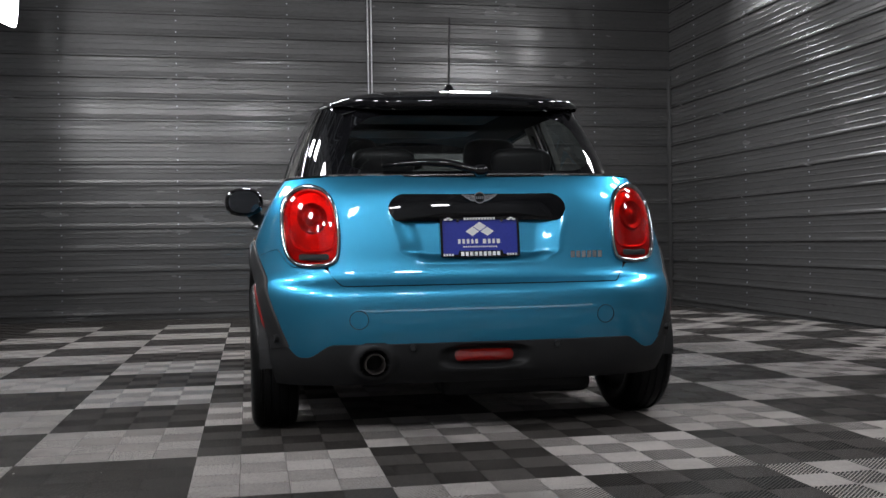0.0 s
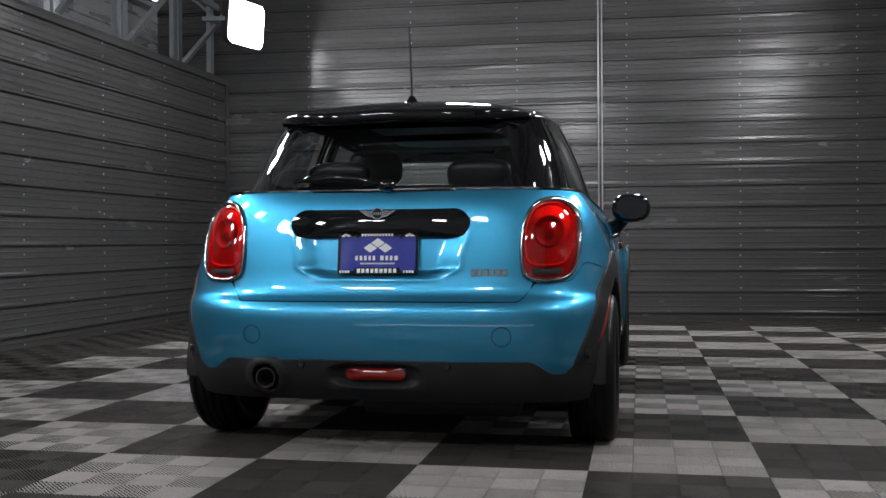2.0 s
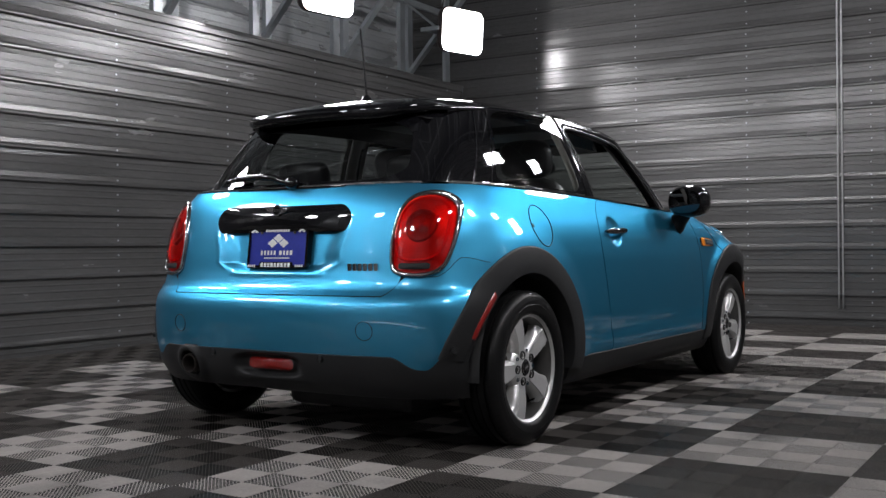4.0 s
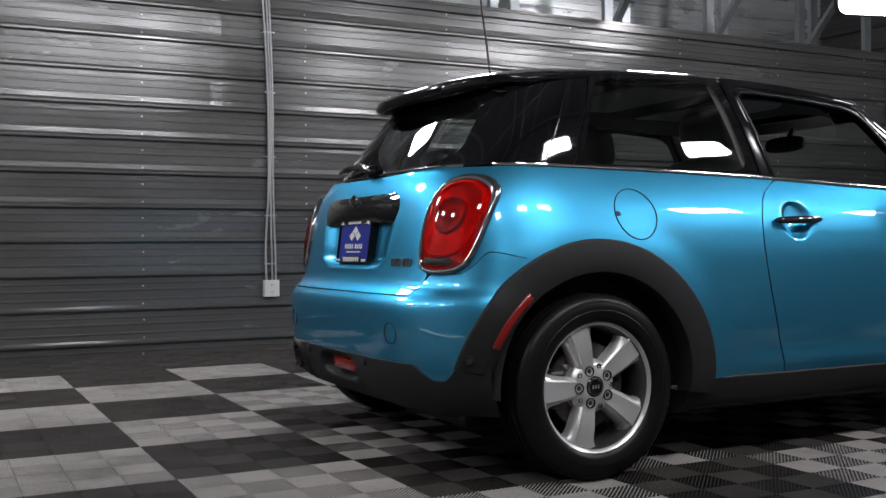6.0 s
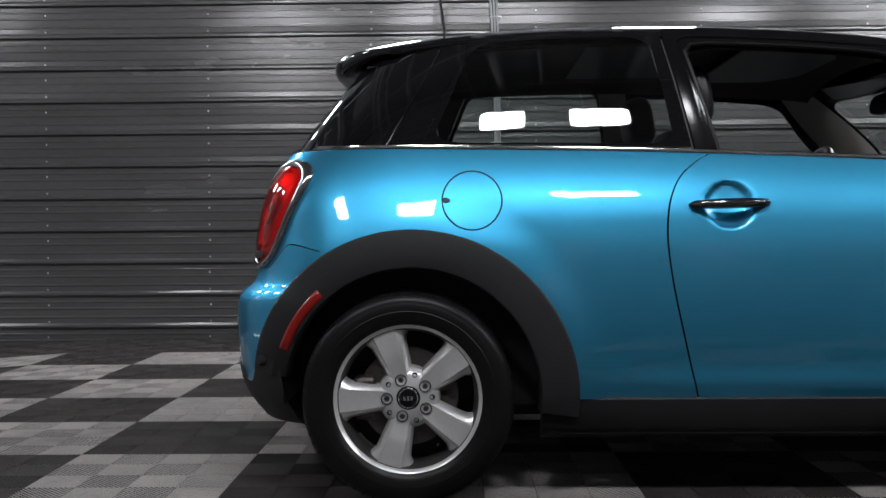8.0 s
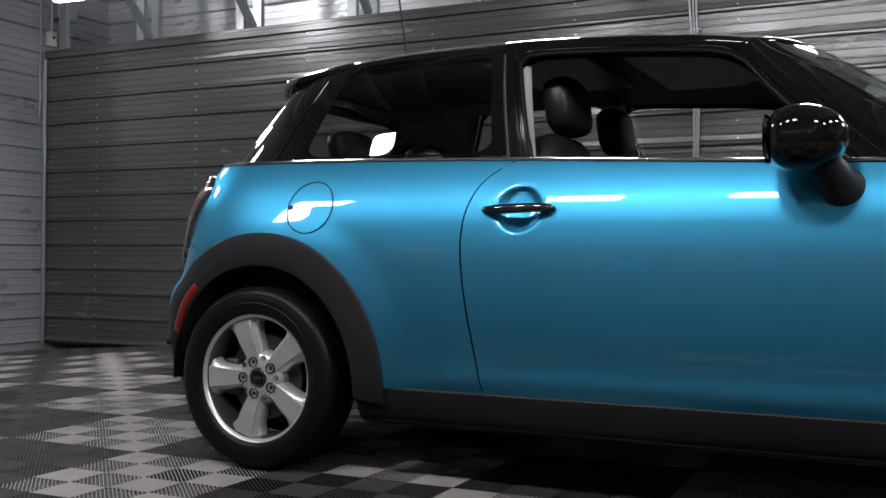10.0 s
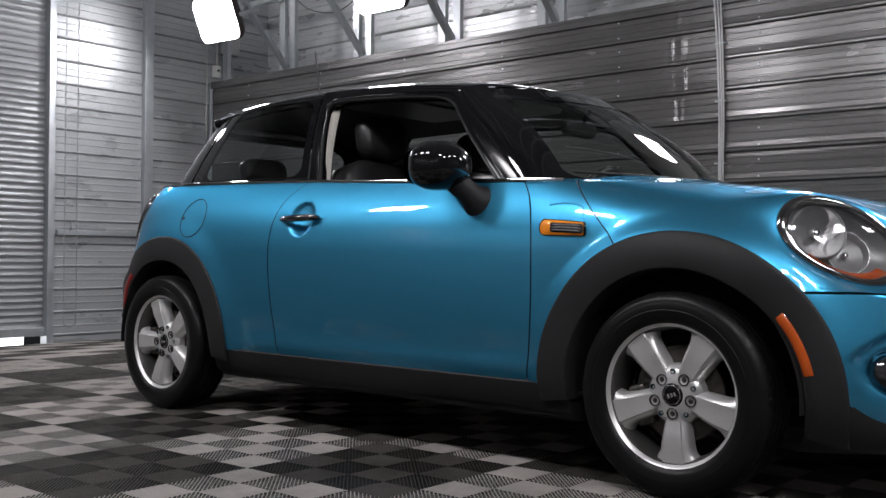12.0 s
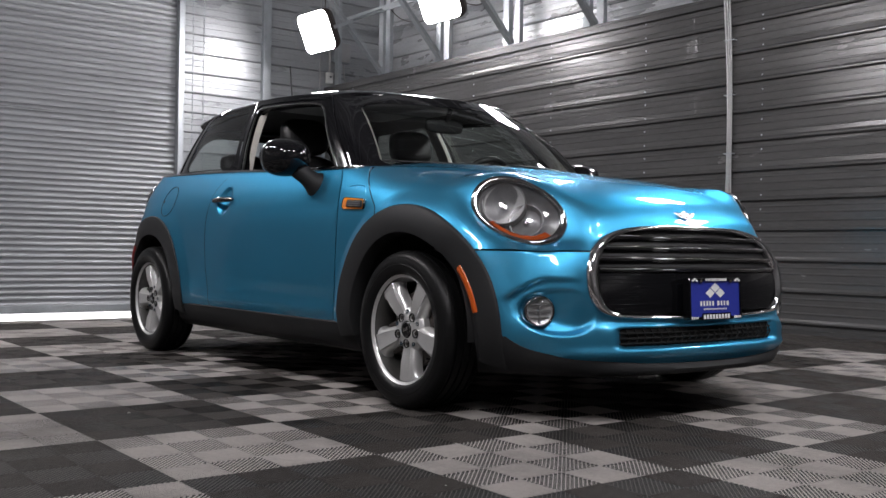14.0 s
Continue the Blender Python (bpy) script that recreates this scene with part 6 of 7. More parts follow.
def emblem(name, place, scale, metal):
    """A plain winged roundel."""
    ob = new(name)
    ob.parent = car
    ob["label"] = "chrome winged roundel badge"
    for s in (-1, 1):
        bm = bmesh.new()
        top = [(0.018, 0.010), (0.040, 0.012), (0.066, 0.014)]
        low = [(0.018, -0.014), (0.036, -0.010), (0.066, 0.010)]
        a = [bm.verts.new(place(s * x * scale, z * scale, 0.003)) for x, z in top]
        b = [bm.verts.new(place(s * x * scale, z * scale, 0.003)) for x, z in low]
        for k in range(2):
            bm.faces.new((a[k], a[k + 1], b[k + 1], b[k]) if s > 0 else (b[k], b[k + 1], a[k + 1], a[k]))
        for k in range(3):
            z = 0.008 - 0.007 * k
            tube(bm, [place(s * 0.018 * scale, z * scale, 0.0045), place(s * (0.060 - 0.012 * k) * scale, (z + 0.004) * scale, 0.0045)], 0.0013 * scale, 6)
        part("wing", bm, metal, ob)
    bm = bmesh.new()
    circ = [(0.0215 * scale * math.cos(t), 0.0215 * scale * math.sin(t)) for t in (2 * math.pi * k / 32 for k in range(32))]
    band(bm, circ, place, [(1.0, 0.0), (1.0, 0.006), (0.82, 0.006), (0.80, 0.003)], (0, 0))
    clean(bm)
    part("roundel_ring", bm, metal, ob, smooth=True, auto=40)
    bm = bmesh.new()
    loop_dome(bm, [(x * 0.8, y * 0.8) for x, y in circ], lambda a, b, h: place(a, b, 0.003 + h), 0.001, 3, (0, 0))
    part("roundel_face", bm, PAINT_BLACK, ob)
    bm = bmesh.new()
    for k in range(4):
        x = (-0.012 + 0.008 * k) * scale
        vs = [bm.verts.new(place(x + a * scale, b * scale, 0.0052)) for a, b in ((-0.0022, -0.005), (0.0022, -0.005), (0.0022, 0.005), (-0.0022, 0.005))]
        bm.faces.new(vs)
    part("badge_bars", bm, CHROME, ob)
    return ob


emblem("rear_badge", lambda a, b, h: (rear_x(0, 0.905) - 0.0255 - h + 0.10 * b, a, 0.910 + b), 1.04, CHROME)

# letters of the model badge as plain bars
bm = bmesh.new()
for k in range(6):
    y = -0.362 - 0.0225 * k
    z = 0.690
    x = rear_x(y, z) - 0.002
    box(bm, x - 0.003, x + 0.004, y - 0.0085, y + 0.0085, z - 0.0135, z + 0.0135, 0.001)
part("model_badge", bm, CHROME, car, "chrome letter badge as plain bars")


def plate(name, place, w=0.308, h=0.152):
    """A blue dealer plate in a black frame; place(a, b, d) is a point across, up and out."""
    ob = new(name)
    ob.parent = car
    ob["label"] = "blue dealer plate with white diamonds in a black frame"

    def flat(bm, pts, d):
        bm.faces.new([bm.verts.new(place(a, b, d)) for a, b in pts])

    bm = bmesh.new()
    out = rounded_outline(w, h, 0.008, 4)
    inn = [(x * 0.94, y * 0.86 - 0.0) for x, y in out]
    sheet(bm, [[place(x, y, -0.02) for x, y in out], [place(x, y, 0.008) for x, y in out], [place(x * 0.99, y * 0.98, 0.010) for x, y in out], [place(x, y, 0.010) for x, y in inn], [place(x, y, 0.004) for x, y in inn]], wrap=True)
    box_pts = [(-w * 0.30, -h * 0.5), (w * 0.30, -h * 0.5), (w * 0.27, -h * 0.34), (-w * 0.27, -h * 0.34)]
    flat(bm, box_pts, 0.0108)
    clean(bm)
    part("plate_frame", bm, PAINT_BLACK, ob, "black plastic plate frame")
    bm = bmesh.new()
    flat(bm, [(-w * 0.475, -h * 0.44), (w * 0.475, -h * 0.44), (w * 0.475, h * 0.44), (-w * 0.475, h * 0.44)], 0.005)
    part("plate_face", bm, PLATE_BLUE, ob, "blue plate face")
    bm = bmesh.new()
    for cx, cz in ((-0.029, 0.021), (0.029, 0.021), (0, 0.040)):
        flat(bm, [(cx - 0.026, cz), (cx, cz - 0.0175), (cx + 0.026, cz), (cx, cz + 0.0175)], 0.0062)
    # lines of print as bars
    x = -0.086
    for k, wd in enumerate((0.013, 0.013, 0.013, 0.012, 0.013, 0.008, 0.016, 0.013, 0.013, 0.016)):
        if wd > 0.009:
            flat(bm, [(x, -0.025), (x + wd - 0.003, -0.025), (x + wd - 0.003, -0.008), (x, -0.008)], 0.0062)
        x += wd + 0.004
    for k in range(16):
        a = -0.066 + 0.0083 * k
        flat(bm, [(a, -0.0395), (a + 0.0058, -0.0395), (a + 0.0058, -0.034), (a, -0.034)], 0.0062)
    part("plate_print", bm, PLATE_WHITE, ob, "white diamonds and bars of print")["kind"] = "stuff"
    bm = bmesh.new()
    for k in range(9):
        a = -0.077 + 0.0173 * k
        flat(bm, [(a, -0.0715), (a + 0.0125, -0.0715), (a + 0.0125, -0.0555), (a, -0.0555)], 0.0125)
    for a0, n in ((-0.145, 4), (0.100, 4)):
        for k in range(n):
            a = a0 + 0.0105 * k
            flat(bm, [(a, -0.0715), (a + 0.008, -0.0715), (a + 0.008, -0.0625), (a, -0.0625)], 0.0125)
    for k in range(11):
        a = -0.062 + 0.0113 * k
        flat(bm, [(a, 0.0645), (a + 0.008, 0.0645), (a + 0.008, 0.0735), (a, 0.0735)], 0.0125)
    for s in (-1, 1):
        for cx, cz in ((-0.010, 0.066), (0.010, 0.066), (0, 0.0715)):
            flat(bm, [(s * 0.122 + cx - 0.010, cz), (s * 0.122 + cx, cz - 0.0045), (s * 0.122 + cx + 0.010, cz), (s * 0.122 + cx, cz + 0.0045)], 0.0125)
    part("frame_print", bm, PLATE_WHITE, ob)["kind"] = "stuff"
    for s in (-1, 1):
        bm = bmesh.new()
        bmesh.ops.create_uvsphere(bm, u_segments=10, v_segments=6, radius=0.0055, matrix=Matrix.Translation(place(s * 0.085, 0.062, 0.011)))
        part("plate_screw", bm, BRAKE, ob)
    return ob


plate("rear_plate", lambda a, b, d: (-0.492 + 0.14 * (b + 0.076) - d, -a, 0.7615 + b))
plate("front_plate", lambda a, b, d: (3.246 + d - 0.05 * b, a, 0.432 + b), 0.30, 0.15)

# rear wiper
bm = bmesh.new()
pts = [(g_rear(y / 0.68, v)[0] - 0.022, y, g_rear(y / 0.68, v)[2] + 0.006) for y, v in ((-0.03, 0.02), (0.03, 0.07), (0.10, 0.13), (0.20, 0.15), (0.30, 0.13), (0.36, 0.11))]
tube(bm, smooth_loop(pts, False, 5), [0.013] * 6 + [0.015] * 8 + [0.012] * 7 + [0.008] * 4 + [0.004], 8)
part("rear_wiper", bm, PAINT_BLACK, car, "black rear wiper arm", smooth=True)
bm = bmesh.new()
bmesh.ops.create_uvsphere(bm, u_segments=16, v_segments=10, radius=0.028, matrix=Matrix.Translation((g_rear(0, 0.03)[0] - 0.012, -0.02, 1.018)) @ Matrix.Diagonal((1, 1.2, 0.9, 1)))
part("wiper_pivot", bm, PAINT_BLACK, car, smooth=True)

# ---- nose ----
grille = new("front_grille")
grille.parent = car
grille["label"] = "black front grille in a chrome surround"
bm = bmesh.new()
band(bm, gout, nose, [(1.012, -0.05), (1.01, 0.010), (0.995, 0.020), (0.965, 0.022), (0.935, 0.014), (0.925, -0.012)], (0, 0.52))
clean(bm)
part("chrome_surround", bm, CHROME, grille, "chrome grille surround", smooth=True)
bm = bmesh.new()
loop_dome(bm, [(x * 0.93, 0.52 + (z - 0.52) * 0.93) for x, z in gout], lambda a, b, h: nose(a, b, -0.012 + h), 0.004, 12, (0, 0.52))
clean(bm)
part("grille_back", bm, BLACK_IN, grille, "black grille back", smooth=True)


def grille_half(z):
    """Half width of the opening at a height."""
    return max(abs(x) for x, zz in gout if abs(zz - z) < 0.02) * 0.93


for z in (0.648, 0.610, 0.572, 0.534):
    bm = bmesh.new()
    hw = grille_half(z) - 0.01
    grid = []
    for y in spread(-hw, hw, 40):
        grid.append([nose(y, z + dz, h) for dz, h in ((0.012, -0.008), (0.007, 0.004), (0.001, 0.010), (-0.005, 0.009), (-0.010, 0.0), (-0.013, -0.008))])
    sheet(bm, grid)
    clean(bm)
    part("grille_slat", bm, PAINT_BLACK, grille, "gloss black slat", smooth=True)
    bm = bmesh.new()
    tube(bm, [nose(y, z + 0.003, 0.010) for y in spread(-hw, hw, 40)], 0.0026, 6)
    part("slat_trim", bm, CHROME, grille)
bm = bmesh.new()
grid = []
for z in spread(0.385, 0.522, 10):
    hw = grille_half(z) - 0.006
    grid.append([nose(y, z, 0.006 - 0.002 * abs(z - 0.45) / 0.07) for y in spread(-hw, hw, 40)])
sheet(bm, grid)
clean(bm)
part("grille_panel", bm, PAINT_BLACK, grille, "gloss black lower panel", smooth=True)
bm = bmesh.new()
grid = []
for z in spread(0.262, 0.334, 6):
    grid.append([(front_x(y, z) - 0.028, y, z) for y in spread(-0.455, 0.455, 50)])
sheet(bm, grid)
for k in range(26):
    y = -0.44 + 0.88 * k / 25
    tube(bm, [(front_x(y, 0.262) - 0.024, y, 0.264), (front_x(y, 0.30) - 0.02, y + 0.017, 0.298), (front_x(y, 0.334) - 0.024, y, 0.332)], 0.003, 5)
for z in (0.28, 0.298, 0.316):
    tube(bm, [(front_x(y, z) - 0.022, y, z) for y in spread(-0.45, 0.45, 30)], 0.003, 5)
clean(bm)
part("lower_grille", bm, TREAD, car, "black honeycomb lower grille")
emblem("front_badge", lambda a, b, h: (3.106 - 0.55 * b + 0.8 * h, a, 0.735 + 0.83 * b + 0.6 * h), 0.9, HEAD_CHROME)

for sgn in (-1, 1):
    hl = new("headlamp")
    hl.parent = car
    hl["label"] = "oval clear headlamp in a thin chrome ring"

    def head(a, b, h):
        # the oval leans: its long axis runs up and back
        d1, d2 = Vector((-0.89, 0.455)), Vector((0.455, 0.89))
        p = d1 * a + d2 * b
        q = HEAD_C + HEAD_H * p.x + HEAD_U * p.y + HEAD_N * (h - HEAD_BOW * (p.x * p.x))
        return (q.x, -sgn * q.y if sgn > 0 else q.y, q.z)

    ov = [(HEAD_A * sign_pow(math.cos(t), 0.92), HEAD_B * sign_pow(math.sin(t), 0.92)) for t in (2 * math.pi * k / 64 for k in range(64))]
    bm = bmesh.new()
    band(bm, ov, head, [(1.02, -0.10), (1.012, -0.003), (1.0, 0.002), (0.985, 0.005), (0.93, 0.009), (0.86, 0.011), (0.848, 0.007), (0.84, -0.004), (0.835, -0.03)], (0, 0))
    clean(bm)
    part("chrome_ring", bm, RING_CHROME, hl, "chrome lamp ring", smooth=True)
    bm = bmesh.new()
    loop_dome(bm, [(x * 0.85, y * 0.85) for x, y in ov], lambda a, b, h: head(a, b, -0.014 - 1.6 * h), 0.03, 8, (0, 0))
    clean(bm)
    part("lamp_bowl", bm, SMOKE, hl, "smoke grey lamp bezel", smooth=True)
    # fluted main bowl in a dark rim, and the plain side bowl next to it
    for cx, cy, rr, d in ((0.064, 0.006, 0.074, -0.030), (-0.034, -0.010, 0.058, -0.046)):
        bm = bmesh.new()
        grid = []
        for f, h in ((1.0, 0.010), (0.96, 0.006), (0.9, -0.004), (0.8, -0.013), (0.66, -0.021), (0.5, -0.027), (0.34, -0.031), (0.2, -0.033)):
            row = []
            for k in range(72):
                t = 2 * math.pi * k / 72
                flute = 0.0018 * math.cos(24 * t) * min(1, 4 * (1 - f)) if cx > 0 else 0.0
                row.append(head(cx + rr * f * math.cos(t), cy + rr * 1.04 * f * math.sin(t), d + h + flute))
            grid.append(row)
        sheet(bm, grid, wrap=True)
        clean(bm)
        part("reflector", bm, REFLECTOR if cx > 0 else HEAD_CHROME, hl, "bright lamp reflector", smooth=True)
        circ = [(cx + rr * math.cos(t), cy + rr * 1.04 * math.sin(t)) for t in (2 * math.pi * k / 48 for k in range(48))]
        bm = bmesh.new()
        band(bm, circ, head, [(1.07, d - 0.02), (1.06, d + 0.012), (1.03, d + 0.016), (0.99, d + 0.013), (0.985, d + 0.006)], (cx, cy))
        clean(bm)
        part("bowl_rim", bm, SMOKE if cx > 0 else HEAD_CHROME, hl, smooth=True)
        bm = bmesh.new()
        lathe(bm, [(0.0, 0.030), (0.010, 0.028), (0.014, 0.018), (0.013, 0.0), (0.009, -0.012)], 16, "z")
        bmesh.ops.scale(bm, vec=(1, 1, 1) if cx > 0 else (0.7, 0.7, 0.8), verts=bm.verts)
        for v in bm.verts:
            v.co = head(cx + v.co.x, cy + v.co.y, d - 0.022 + v.co.z)
        clean(bm)
        part("bulb", bm, CHROME, hl, smooth=True)
    bm = bmesh.new()
    grid = []
    for t in spread(196, 300, 28):
        a = radians(t)
        grid.append([head(HEAD_A * 0.85 * f * math.cos(a), HEAD_B * 0.85 * f * math.sin(a), -0.014 + 0.01 * g) for f, g in ((0.975, 0.6), (0.9, 0.4), (0.82, -0.2), (0.77, -0.9))])
    sheet(bm, grid)
    clean(bm)
    part("amber_strip", bm, AMBER_DEEP, hl, "amber turn signal strip", smooth=True)
    bm = bmesh.new()
    loop_dome(bm, [(x * 0.855, y * 0.855) for x, y in ov], lambda a, b, h: head(a, b, 0.007 + h), 0.018, 10, (0, 0))
    clean(bm)
    lens = part("lens", bm, GLASS_CLEAR, hl, "clear lens", smooth=True)
    lens.visible_shadow = False
    # fog lamp
    fl = new("fog_lamp")
    fl.parent = car
    fl["label"] = "round clear fog lamp"
    fc = Vector((3.046, sgn * 0.676, 0.391))
    fd = Vector((0.93, sgn * 0.36, 0)).normalized()
    fu = Vector((0, 0, 1))
    fs = fd.cross(fu)

    def fog(a, b, h):
        return tuple(fc + fs * a + fu * b + fd * h)

    circ = [(0.048 * math.cos(t), 0.048 * math.sin(t)) for t in (2 * math.pi * k / 36 for k in range(36))]
    bm = bmesh.new()
    band(bm, circ, fog, [(1.12, -0.04), (1.1, 0.006), (1.02, 0.010), (0.98, 0.006), (0.96, -0.004)], (0, 0))
    clean(bm)
    part("fog_ring", bm, DARK_CHROME, fl, smooth=True)
    bm = bmesh.new()
    for a in (-0.5, 0, 0.5):
        tube(bm, [fog(-0.043 * math.sqrt(1 - a * a), 0.043 * a, -0.001), fog(0.043 * math.sqrt(1 - a * a), 0.043 * a, -0.001)], 0.003, 6)
    tube(bm, [fog(0, -0.043, -0.001), fog(0, 0.043, -0.001)], 0.003, 6)
    part("fog_bar", bm, SMOKE, fl)
    bm = bmesh.new()
    band(bm, circ, fog, [(0.98, 0.002), (0.8, -0.004), (0.5, -0.009), (0.1, -0.010)], (0, 0))
    clean(bm)
    part("reflector", bm, HEAD_CHROME, fl, smooth=True)
    bm = bmesh.new()
    loop_dome(bm, [(x * 0.98, y * 0.98) for x, y in circ], lambda a, b, h: fog(a, b, 0.003 + h), 0.016, 6, (0, 0))
    clean(bm)
    lens = part("lens", bm, GLASS_CLEAR, fl, smooth=True)
    lens.visible_shadow = False

# ---- cabin ----
cabin = car


def cushion(bm, w, d, h, m, r=0.35, seg=10):
    """A soft block: superellipsoid of half sizes w, d, h."""
    grid = []
    for k in range(seg + 1):
        t = -math.pi / 2 + math.pi * k / seg
        row = []
        for j in range(2 * seg):
            a = 2 * math.pi * j / (2 * seg)
            c = sign_pow(math.cos(t), r)
            row.append(m @ Vector((w * c * sign_pow(math.cos(a), r), d * c * sign_pow(math.sin(a), r), h * sign_pow(math.sin(t), r))))
        grid.append(row)
    sheet(bm, grid, wrap=True)


for y in (-0.36, 0.36):
    seat = new("front_seat")
    seat.parent = car
    seat["label"] = "black leather front seat with headrest"
    for nm, w, d, h, m, r in (("seat_base", 0.25, 0.25, 0.09, pose(1.12, y, 0.50, 0, -6, 0), 0.45), ("backrest", 0.085, 0.235, 0.31, pose(0.90, y, 0.78, 0, -14, 0), 0.5),
                              ("headrest", 0.055, 0.135, 0.095, pose(0.875 if y < 0 else 0.83, y, 1.178, 0, -10, 0), 0.6)):
        bm = bmesh.new()
        cushion(bm, w, d, h, m, r, 12)
        clean(bm)
        part(nm, bm, LEATHER, seat, smooth=True)
    for dy in (-0.05, 0.05):
        bm = bmesh.new()
        tube(bm, [(0.86, y + dy, 1.04), (0.868 if y < 0 else 0.85, y + dy, 1.12)], 0.007, 8)
        part("headrest_post", bm, CHROME, seat)
bench = new("rear_bench")
bench.parent = car
bench["label"] = "black leather rear bench with two headrests"
bm = bmesh.new()
cushion(bm, 0.08, 0.52, 0.26, pose(0.10, 0, 0.76, 0, -18, 0), 0.4, 12)
clean(bm)
part("backrest", bm, LEATHER, bench, smooth=True)
for y in (-0.30, 0.30):
    bm = bmesh.new()
    cushion(bm, 0.045, 0.135, 0.06, pose(0.02, y, 1.085, 0, -14, 0), 0.6, 10)
    clean(bm)
    part("headrest", bm, LEATHER, bench, smooth=True)
bm = bmesh.new()
grid = [[(x, y, z) for y in spread(-0.68, 0.68, 20)] for x, z in ((1.98, 0.90), (1.90, 0.945), (1.78, 0.955), (1.66, 0.93), (1.60, 0.86), (1.58, 0.70))]
sheet(bm, grid)
clean(bm)
part("dashboard", bm, BLACK_IN, car, "black dashboard", smooth=True)
wheel_ob = new("steering_wheel")
wheel_ob.parent = car
bm = bmesh.new()
ms = pose(1.48, 0.36, 0.90, 0, -64, 0)
tube(bm, [ms @ Vector((0.185 * math.cos(t), 0.185 * math.sin(t), 0)) for t in (2 * math.pi * k / 40 for k in range(40))], 0.016, 8, closed=True)
clean(bm)
part("rim", bm, LEATHER, wheel_ob, "black leather steering wheel rim", smooth=True)
bm = bmesh.new()
cushion(bm, 0.07, 0.06, 0.025, ms, 0.6, 8)
for a in (0, 180, 270):
    tube(bm, [ms @ Vector((0, 0, 0)), ms @ Vector((0.18 * math.cos(radians(a)), 0.18 * math.sin(radians(a)), 0))], 0.014, 6)
clean(bm)
part("spokes", bm, BLACK_IN, wheel_ob)
# roof lining, with a lighter opening for the glass roof
bm = bmesh.new()
grid = []
for x in spread(-0.15, 1.52, 24):
    w = 0.53 - 0.05 * smoothstep(0.5, -0.3, x) - 0.10 * smoothstep(1.25, 1.52, x)
    grid.append([(x, s * w, soft(ROOF_C, x) - 0.045 - 0.055 * abs(s) ** 3) for s in spread(-1, 1, 16)])
sheet(bm, grid)
clean(bm)
part("roof_lining", bm, BLACK_IN, car, "dark roof lining")
bm = bmesh.new()
for x in (0.55, 1.05):
    box(bm, x, x + 0.36, -0.34, 0.34, soft(ROOF_C, x + 0.18) - 0.066, soft(ROOF_C, x + 0.18) - 0.058, 0.003)
part("glass_roof_blind", bm, SMOKE, car, "grey glass roof panel seen from inside")
# interior mirror
bm = bmesh.new()
cushion(bm, 0.022, 0.115, 0.036, pose(1.64, -0.02, 1.20, 0, 10, 0), 0.6, 10)
clean(bm)
part("interior_mirror", bm, BLACK_IN, car, "black interior mirror", smooth=True)
bm = bmesh.new()
tube(bm, [(1.66, -0.02, 1.22), (1.69, -0.02, 1.275)], 0.012, 8)
part("mirror_arm", bm, BLACK_IN, car)
# pillar trims
for sgn in (-1, 1):
    bm = bmesh.new()
    grid = []
    for v in spread(-0.3, 0.96, 12):
        row = []
        for dx_, d in ((0.0, -0.035), (0.02, -0.02), (0.07, -0.014), (0.10, -0.02), (0.105, -0.05)):
            p = g_side(0.775 - 0.075 * max(v, 0) + dx_, max(v, 0))
            row.append((p[0], sgn * (p[1] + d), p[2] + min(v, 0) * 0.4))
        grid.append(row)
    sheet(bm, grid)
    clean(bm)
    part("pillar_trim", bm, BEIGE, car, "pale grey pillar trim", smooth=True)
    bm = bmesh.new()
    grid = []
    for v in spread(0.0, 0.95, 12):
        a, b = g_side(1.82 - 0.385 * v, v), g_front(0.885, v)
        grid.append([(a[0] - 0.02, sgn * (a[1] - 0.03), a[2]), ((a[0] + b[0]) / 2 - 0.03, sgn * ((a[1] + b[1]) / 2 - 0.045), a[2]), (b[0] - 0.03, sgn * (b[1] - 0.03), b[2])])
    sheet(bm, grid)
    clean(bm)
    part("pillar_trim", bm, BEIGE, car, "pale grey pillar trim", smooth=True)
    # inner door and side panels
    bm = bmesh.new()
    sheet(bm, [[(x, sgn * 0.665, z) for x in spread(-0.2, 1.9, 10)] for z in (0.25, 0.95)])
    clean(bm)
    part("inner_panel", bm, BLACK_IN, car)
bm = bmesh.new()
box(bm, -0.36, -0.05, -0.58, 0.58, 0.935, 0.955)
part("parcel_shelf", bm, BLACK_IN, car)

# ---- floor tiles: diagonal ribs, turned from quarter to quarter ----
TILE, SQ = 0.3048, 0.6096
TX, TY, TROT = -0.565, -0.166, 0.0055


